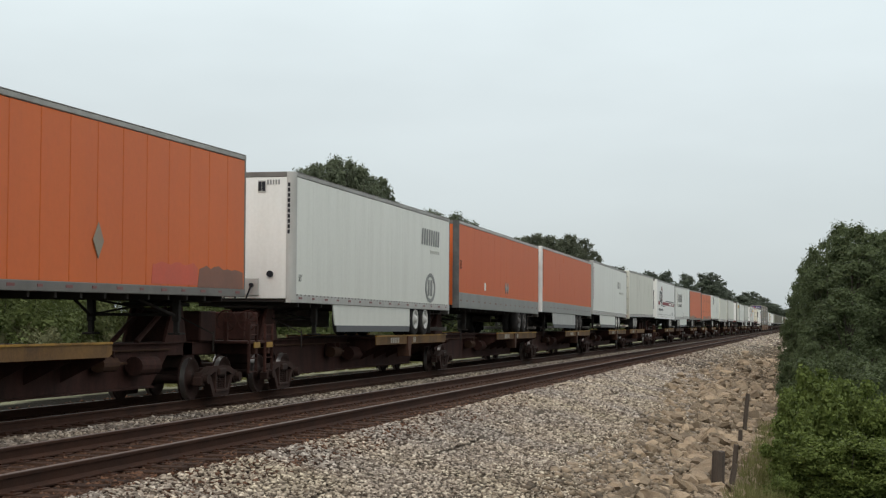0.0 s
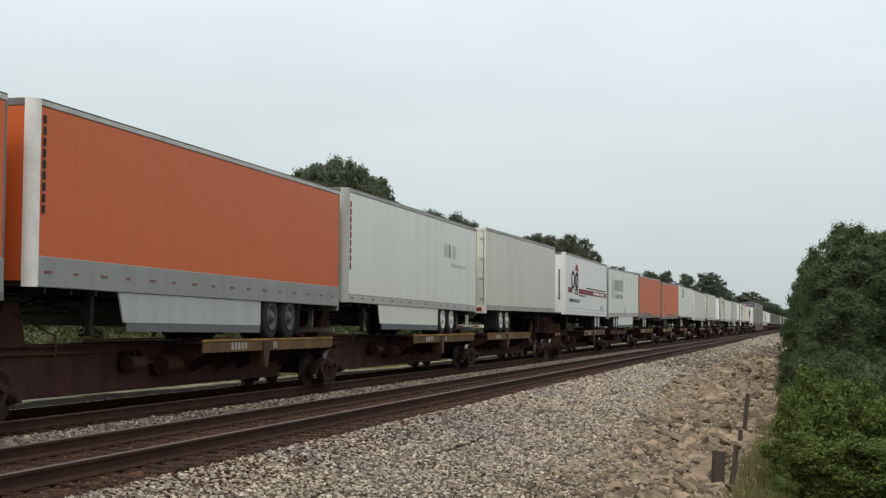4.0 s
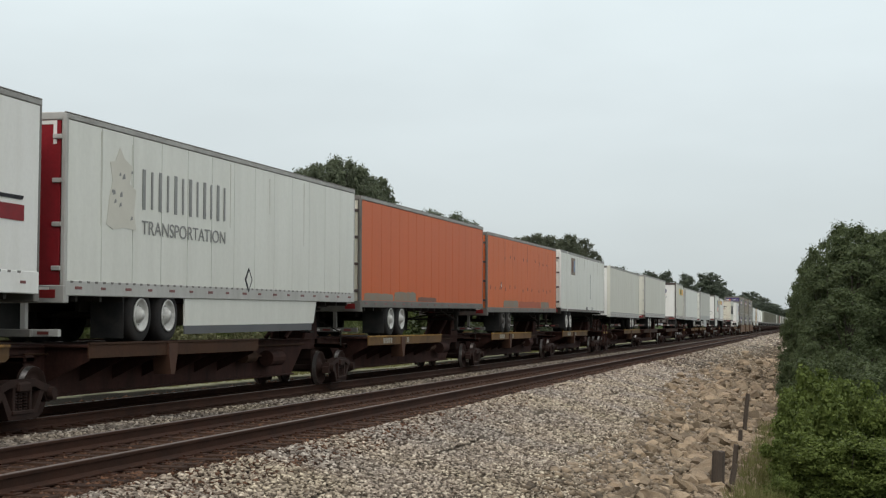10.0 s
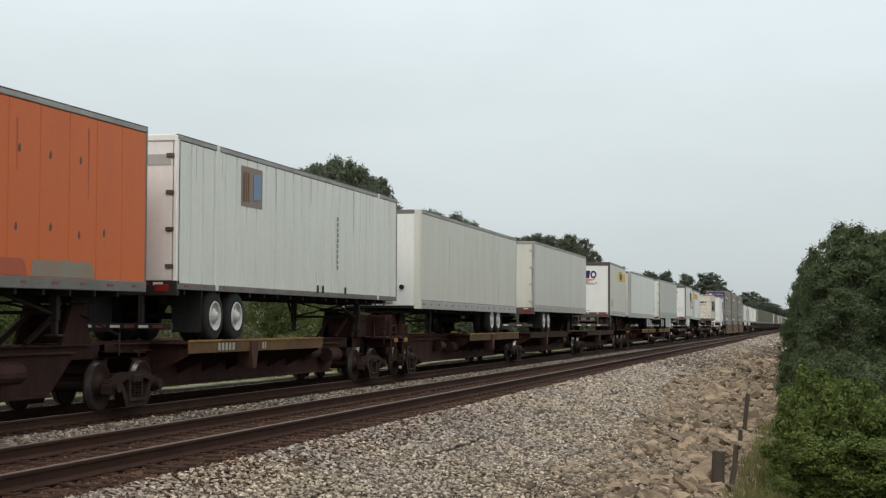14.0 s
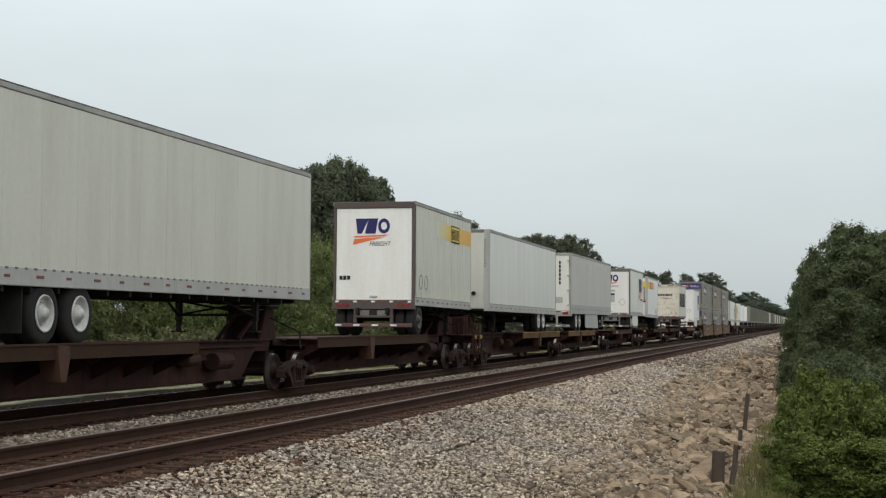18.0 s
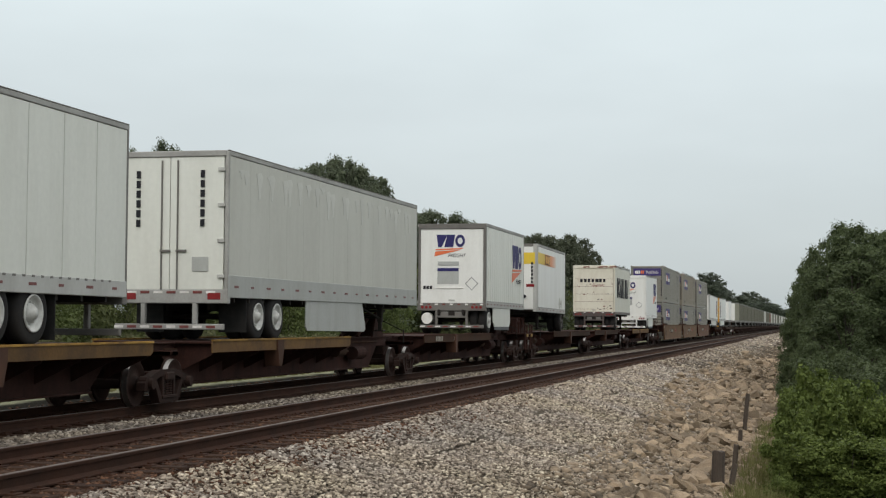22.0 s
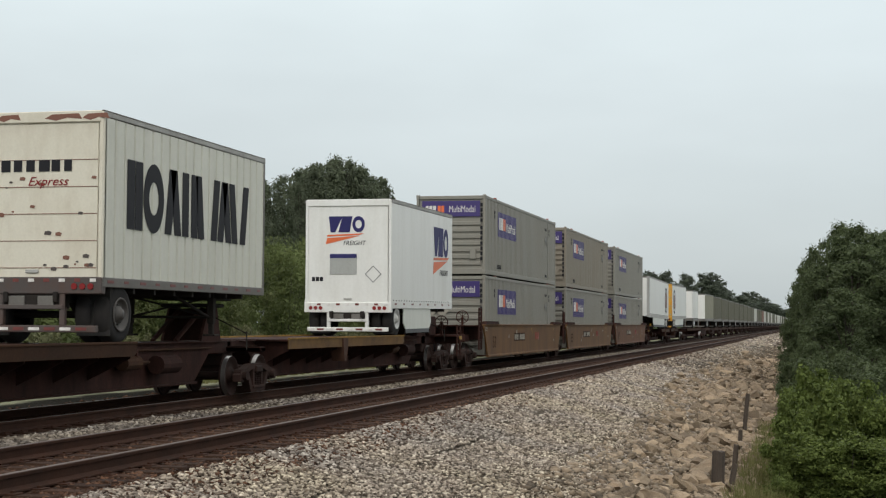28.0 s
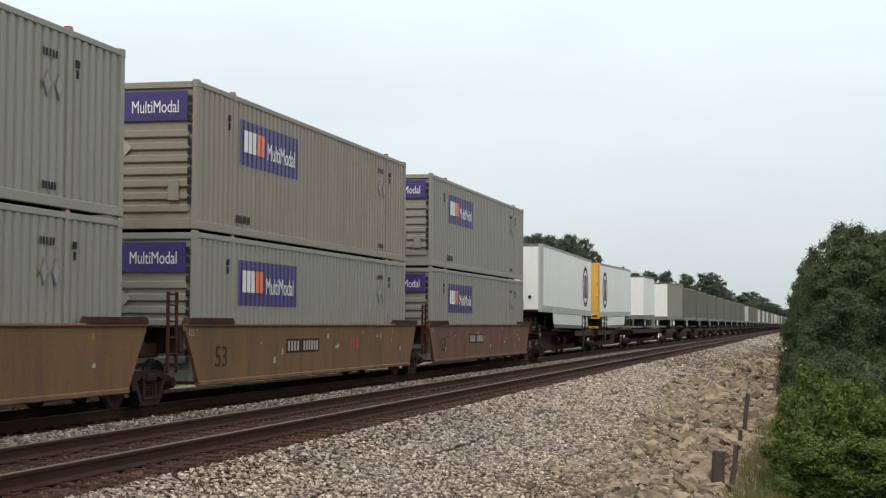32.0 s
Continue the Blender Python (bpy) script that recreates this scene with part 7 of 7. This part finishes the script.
# ---- plants ----
def leaf_cloud(name, clumps, n, leaf, material, seed, up=0.3, fine=False):
    """Leaves as small bent blades round clump centres (x, y, z, radius): a shell of fine ones, and broad ones that close the heart."""
    rs = np.random.RandomState(seed)
    c = np.array(clumps)
    wts = c[:, 3] ** 2
    idx = rs.choice(len(c), n, p=wts / wts.sum())
    d = rs.normal(size=(n, 3))
    d /= np.linalg.norm(d, axis=1)[:, None]
    heart = np.arange(n) < n * 0.13
    rad = c[idx, 3] * np.where(heart, rs.uniform(0.0, 0.6, n), rs.uniform(0.35, 1.0, n) ** 0.4 * np.where(rs.uniform(0, 1, n) < 0.3, rs.uniform(1.0, 1.55, n), 1.0))
    pos = c[idx, :3] + d * rad[:, None] * np.array([1, 1, 0.85])
    nor = d + rs.normal(size=(n, 3)) * 0.6 + np.array([0, 0, up])
    nor /= np.linalg.norm(nor, axis=1)[:, None]
    t = np.cross(nor, rs.normal(size=(n, 3)))
    t /= np.linalg.norm(t, axis=1)[:, None]
    b = np.cross(nor, t)
    L = (leaf * rs.uniform(0.6, 1.35, n) * np.where(heart, 2.7, 1.0))[:, None]
    me = bpy.data.meshes.new(name)
    if fine:
        # far leaves: one pointed blade each
        v = np.stack([pos - t * L * 0.8 + b * L * 0.55, pos - t * L * 0.8 - b * L * 0.55, pos + t * L], 1).reshape(-1, 3)
        f, k = np.arange(n * 3), 1
    else:
        # a leaf: stalk end, two sides, tip, folded a little on its mid line
        v = np.stack([pos - t * L, pos + b * L * 0.55 + nor * L * 0.15, pos + t * L, pos - b * L * 0.55 + nor * L * 0.15], 1).reshape(-1, 3)
        f, k = (np.array([0, 1, 2, 0, 2, 3])[None] + 4 * np.arange(n)[:, None]).reshape(-1), 2
    me.vertices.add(len(v))
    me.vertices.foreach_set("co", v.reshape(-1))
    me.loops.add(len(f))
    me.loops.foreach_set("vertex_index", f.astype(np.int32))
    me.polygons.add(n * k)
    me.polygons.foreach_set("loop_start", np.arange(0, n * k * 3, 3, dtype=np.int32))
    me.polygons.foreach_set("loop_total", np.full(n * k, 3, dtype=np.int32))
    me.update(calc_edges=True)
    me.materials.append(material)
    return me


def tree(label, height, width, n, leaf, material, seed, low=0.25, name="tree", nclump=95, m=None):
    """A tapered trunk, forking limbs and a crown of leaf clumps with gaps."""
    rs = random.Random(seed)
    th = thing(name, label, name.replace("_", " "), "", m if m is not None else pose(0, 0, 0))
    trunk = Shape()
    p = Vector((0, 0, -0.3))
    r = height * 0.013 + 0.03
    path = [p]
    for k in range(6):
        q = p + Vector((rs.uniform(-0.02, 0.02) * height, rs.uniform(-0.02, 0.02) * height, height * 0.15))
        trunk.tube(p, q, r, 9, r * 0.8, k == 0)
        r *= 0.8
        p = q
        path.append(q)
    part("trunk", trunk, BARK, th)
    clumps, limbs = [], Shape()
    for i in range(nclump):
        u = rs.random()
        z = height * (low + (1 - low) * (0.05 + 0.89 * u))
        # crown outline: widest at two fifths, rounded and broken at the top
        k = math.sqrt(max(0.05, 1 - ((u - 0.36) / 0.66) ** 2))
        a = rs.uniform(0, 2 * math.pi)
        rr = width * 0.40 * k * rs.random() ** 0.5
        c = Vector((rr * math.cos(a), rr * math.sin(a), z))
        cr = width * rs.uniform(0.06, 0.15) * (0.7 + 0.3 * k)
        clumps.append((*c, cr))
        j = min(5, max(1, int(z / height * 6) - 1))
        if i % 3 == 0:
            s = path[j]
            mid = s.lerp(c, 0.5) + Vector((0, 0, 0.03 * height))
            limbs.tube(s, mid, 0.0025 * height + 0.012, 6, 0.015 + 0.0012 * height, False)
            limbs.tube(mid, c, 0.015 + 0.0012 * height, 5, 0.006, False)
    # the shaded heart of the crown
    for i in range(7):
        u = 0.10 + 0.68 * i / 6
        clumps.append((rs.uniform(-0.05, 0.05) * width, rs.uniform(-0.05, 0.05) * width, height * (low + (1 - low) * u), width * 0.24 * math.sqrt(1 - ((u - 0.40) / 0.63) ** 2)))
    part("limb", limbs, BARK, th)
    tagged(part("crown", leaf_cloud("crown", clumps, n, leaf, material, seed, 0.3, True), material, th), kind="stuff")
    return th


def bush(label, height, width, n, leaf, material, seed, m=None, fine=True, nclump=34):
    rs = random.Random(seed)
    th = thing("bush", label, "bush", "", m if m is not None else pose(0, 0, 0))
    st = Shape()
    clumps = []
    for i in range(nclump):
        a, k = rs.uniform(0, 2 * math.pi), rs.random() ** 0.6
        z = height * rs.uniform(0.08, 0.92) * (1 - 0.22 * k)
        c = Vector((width * 0.42 * k * math.cos(a), width * 0.42 * k * math.sin(a), z))
        clumps.append((*c, min(width, height) * rs.uniform(0.08, 0.18)))
        if i % 2:
            st.tube((c.x * 0.15, c.y * 0.15, -0.2), c, 0.016, 5, 0.005, False)
    for i in range(4):
        clumps.append((0, 0, height * (0.2 + 0.15 * i), min(width, height) * 0.24))
    part("stem", st, BARK, th)
    tagged(part("crown", leaf_cloud("crown", clumps, n, leaf, material, seed, 0.3, fine), material, th), kind="stuff")
    return th


def stand(protos, rows, size, seed):
    """Stands plants on the ground: rows of x, y, width, height. The first ones are the prototypes themselves, of the size given; the others are copies."""
    rs = random.Random(seed)
    w0, h0 = size
    for i, (x, y, w, h) in enumerate(rows):
        m = pose(x, y, level(x, y) - 0.08, 0, 0, rs.uniform(0, 360))
        if i < len(protos):
            c = protos[i]
            c.matrix_basis = m
        else:
            c = copy_thing(protos[rs.randrange(len(protos))], m)
        c.scale = (w / w0, w / w0, h / h0)


def build_plants():
    rs = random.Random(3)
    # woods on the far side: rows of x, y, crown width, height
    F1 = tree("dark green tree with a broken crown behind the railway", 12, 5.0, 14000, 0.082, LEAFD, 61, 0.22)
    F2 = tree("dark olive-green tree with gaps in its crown behind the railway", 12, 5.0, 14000, 0.082, LEAFD, 62, 0.26)
    F3 = tree("mid-green tree with a ragged crown behind the railway", 12, 5.0, 14000, 0.082, LEAFD, 63, 0.2)
    rows = [(81, 38, 2.1, 12.5), (88, 38, 2.4, 13.4), (77, 38, 1.7, 10.7), (70, 39, 2.8, 7.2), (72, 38, 2.4, 7.3), (79, 39, 1.8, 11.7), (84, 38, 1.9, 12.1), (86, 39, 1.9, 12.7),
            (91, 38, 2.0, 12.7), (93, 38, 2.2, 11.8), (97, 38, 3.0, 11.7), (102, 38, 3.5, 12.3), (106, 38, 2.8, 12.9), (110, 38, 2.8, 13.6), (114, 38, 2.0, 13.8), (83, 42, 4.0, 11.0), (95, 42, 4.0, 11.4), (108, 42, 4.0, 12.0)]
    stand([F1, F2, F3], [(x, y, max(w * 1.5, 3.6) if x > 78 else w * 1.5, h) for x, y, w, h in rows], (5.0, 12), 1)
    D1 = tree("tall dark green tree with a dense rounded crown", 15, 6.0, 12000, 0.128, LEAFD, 21, 0.2)
    D2 = tree("tall dark green tree with a lumpy crown", 15, 6.0, 12000, 0.128, LEAFD, 22, 0.24)
    rows = [(119, 38, 2.6, 15.3), (124, 38, 3.6, 16.1), (130, 38, 3.2, 16.1), (135, 38, 2.5, 15.7), (138, 38, 1.9, 14.7), (128, 41, 4.2, 15.4), (122, 40, 3.4, 15.3), (133, 40, 3.4, 15.4), (126.5, 37, 3.4, 15.6), (116.5, 38, 2.0, 14.5),
            (147, 38, 3.3, 13.6), (156, 38, 4.0, 14.0), (166, 38, 4.1, 14.4), (174, 38, 3.5, 14.2), (181, 38, 2.0, 13.0), (161, 40, 4.4, 13.4), (151, 40, 4.0, 13.2), (170, 40, 3.8, 13.8)]
    stand([D1, D2], [(x, y, max(5.4, w * 1.6), h * (1.03 if x < 140 else 1.02)) for x, y, w, h in rows], (6.0, 15), 2)
    # from here on the leaf colours carry the haze
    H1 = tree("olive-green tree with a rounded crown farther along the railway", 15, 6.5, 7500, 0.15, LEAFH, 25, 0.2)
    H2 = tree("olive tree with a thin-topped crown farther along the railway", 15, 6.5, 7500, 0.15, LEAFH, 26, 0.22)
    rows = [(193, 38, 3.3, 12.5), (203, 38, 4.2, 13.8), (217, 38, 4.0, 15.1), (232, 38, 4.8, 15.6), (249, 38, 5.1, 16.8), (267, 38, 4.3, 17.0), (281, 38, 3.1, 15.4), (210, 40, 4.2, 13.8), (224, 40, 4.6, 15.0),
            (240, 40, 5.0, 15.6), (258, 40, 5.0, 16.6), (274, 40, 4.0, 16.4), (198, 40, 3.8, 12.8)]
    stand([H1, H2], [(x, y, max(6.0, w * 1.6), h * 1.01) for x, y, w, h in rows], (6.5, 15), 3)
    T4 = tree("green tree with haze-tinted leaves far along the railway", 15, 8.0, 4600, 0.24, LEAFHAZE, 24, 0.15)
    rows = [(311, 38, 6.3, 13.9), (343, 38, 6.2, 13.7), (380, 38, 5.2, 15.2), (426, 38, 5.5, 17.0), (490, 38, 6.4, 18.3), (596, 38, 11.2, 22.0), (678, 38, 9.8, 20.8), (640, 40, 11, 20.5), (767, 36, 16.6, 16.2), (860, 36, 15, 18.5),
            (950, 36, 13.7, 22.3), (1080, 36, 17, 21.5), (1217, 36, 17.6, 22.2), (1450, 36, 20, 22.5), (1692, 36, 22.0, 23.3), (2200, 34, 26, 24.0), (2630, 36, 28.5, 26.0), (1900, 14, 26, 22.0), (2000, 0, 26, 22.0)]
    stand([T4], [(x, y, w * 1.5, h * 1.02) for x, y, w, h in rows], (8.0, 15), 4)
    # feathery green thicket in front of the trees
    C1 = bush("tall feathery bright green thicket in front of the woods", 6.0, 4.4, 10000, 0.061, LEAFB, 63, None, True, 46)
    C2 = bush("tall mid-green thicket in front of the woods", 6.0, 4.4, 10000, 0.061, LEAFO, 64, None, True, 46)
    rows = []
    x = 45.0
    while x < 112:
        rows.append((x, rs.uniform(28, 30.5), rs.uniform(4.2, 5.6), (5.7 + 0.05 * (x - 60)) * rs.uniform(0.9, 1.03)))
        x += 2.6 + 0.02 * (x - 45)
    stand([C1, C2], [(x, y, w, h * (1.32 if x < 60 else 1.18)) for x, y, w, h in rows], (4.4, 6.0), 5)
    M1 = bush("dense dark green shrub under the woods", 5.0, 4.6, 3600, 0.118, LEAFM, 32)
    M2 = bush("dark green undergrowth shrub under the woods", 5.0, 4.6, 3600, 0.118, LEAFD, 33)
    rows = []
    while x < 300:
        rows.append((x, rs.uniform(31, 35), rs.uniform(5.0, 7.0) * (1 + 0.002 * x), rs.uniform(6.0, 8.5)))
        x += 4.0 + 0.012 * x
    stand([M1, M2], rows, (4.6, 5.0), 6)
    # pale weeds and low brush along the verge
    V1 = bush("low pale olive brush beyond the train", 1.4, 2.6, 2600, 0.057, LEAFW, 71, None, True, 30)
    V2 = bush("low yellow-green weeds beyond the train", 1.4, 2.6, 2600, 0.057, LEAFW, 72, None, True, 30)
    rows = []
    x = 33.0
    while x < 140:
        rows.append((x, rs.uniform(22.0, 24.0), rs.uniform(2.4, 3.6), rs.uniform(1.0, 1.8)))
        if x < 90:
            rows.append((x + 0.8, rs.uniform(24.5, 27.0), rs.uniform(2.6, 4.0), rs.uniform(1.5, 2.5)))
        x += 1.9 + 0.022 * (x - 33)
    stand([V1, V2], rows, (2.6, 1.4), 7)
    # near side: trees that close the view beside the bank
    N1 = tree("tall dark olive tree beside the bank", 8, 4.0, 15000, 0.070, LEAFN, 41, 0.03)
    N2 = tree("leafy dark green tree beside the bank", 8, 4.0, 15000, 0.070, LEAFN, 42, 0.02)
    rows = [(74, -2.36, 3.2, 7.9), (78, -1.5, 2.5, 8.0), (76, -0.36, 1.8, 6.9), (72, 0.1, 1.3, 5.8), (70, 0.45, 1.05, 4.7), (66, -0.77, 2.2, 5.8), (64, -2.3, 3.0, 6.3), (66, 0.62, 0.95, 3.5), (58, -1.26, 2.4, 4.5),
            (82, -3.6, 3.6, 8.0), (66, -3.8, 3.4, 7.0), (96, -2.4, 3.4, 7.6), (120, -2.0, 3.4, 7.6)]
    stand([N1, N2], [(x, y + 0.2, w * 1.45, h * 1.04) for x, y, w, h in rows], (4.0, 8), 8)
    J1 = bush("dark green brush beside the bank", 2.8, 1.8, 6500, 0.047, LEAFN, 52)
    rows = [(52, 0.55, 1.3, 2.5), (50, -0.07, 1.7, 2.7), (48, -1.05, 2.0, 2.9), (46, -1.87, 2.0, 2.75), (56, 0.15, 1.4, 3.3), (44, 0.3, 1.1, 1.7), (41, -0.4, 1.6, 2.2), (42, -1.5, 2.0, 2.5), (38, 0.35, 0.9, 1.3)]
    stand([J1], rows, (1.8, 2.8), 9)
    K1 = bush("bright green leafy bush at the edge of the bank", 2.2, 1.6, 8500, 0.040, LEAFL, 51, None, False, 24)
    K2 = bush("fresh green bush with drooping shoots by the old fence", 2.2, 1.6, 8500, 0.040, LEAFL, 53, None, False, 24)
    rows = [(31, -0.17, 1.6, 2.25), (32, -0.80, 1.5, 2.1), (30, 0.30, 1.1, 1.75), (31, -1.35, 1.5, 2.0), (28.6, 0.50, 0.8, 1.1), (28.6, 0.0, 1.4, 1.25), (28.2, -0.55, 1.5, 1.2), (28.2, -1.1, 1.5, 1.1), (33.5, 0.15, 1.2, 1.9), (27.6, 0.52, 0.6, 0.6)]
    stand([K1, K2], [(x, y, w, h * 1.2) for x, y, w, h in rows], (1.6, 2.2), 10)
    # grass and weeds
    for nm, lab, x0, x1, y0, y1, n, h in (("weed_grass", "tall weeds and grass by the old fence", 25.5, 46, 0.45, 1.30, 2600, 0.36), ("verge_grass", "mown pale grass beyond the train", 24, 150, 20.6, 22.8, 9000, 0.16)):
        r2 = np.random.RandomState(n)
        xy = spread(r2, n, x0, x1, y0, y1, 1.4)
        z = ground_z(xy)
        d = r2.normal(size=(n, 2)) * 0.35
        hh = h * r2.uniform(0.5, 1.3, n)
        w = 0.010 if h > 0.2 else 0.03
        a = np.c_[xy[:, 0], xy[:, 1], z - 0.03]
        t = np.c_[xy[:, 0] + d[:, 0] * hh, xy[:, 1] + d[:, 1] * hh, z + hh]
        side = np.c_[np.full(n, w * 0.5), np.full(n, -w), np.zeros(n)]
        v = np.stack([a - side, a + side, t], 1).reshape(-1, 3)
        me = bpy.data.meshes.new(nm)
        me.from_pydata(v.tolist(), [], np.arange(n * 3).reshape(-1, 3).tolist())
        me.materials.append(GRASSM)
        tagged(new(nm, me), lab, "grass", kind="stuff")
    # a lone pole that rises over the thicket
    th = thing("utility_pole", "slim grey wooden pole standing behind the thicket", "pole", "", pose(76.5, 40, level(76.5, 40)))
    part("pole", Shape().tube((0, 0, -0.4), (0, 0, 9.5), 0.075, 10, 0.05), WOODP, th)
    part("cap", Shape().tube((0, 0, 9.49), (0, 0, 9.56), 0.06, 10, 0.02), ALUD, th)



build_ground()
build_track(YN, "railway_track", "near track with rusty rails and weathered sleepers in gravel", True)
build_track(YT, "railway_track", "far track with weathered sleepers under the train", False)
build_fence()
build_plants()
build_train()
build_stones()
build_rocks()
motions()
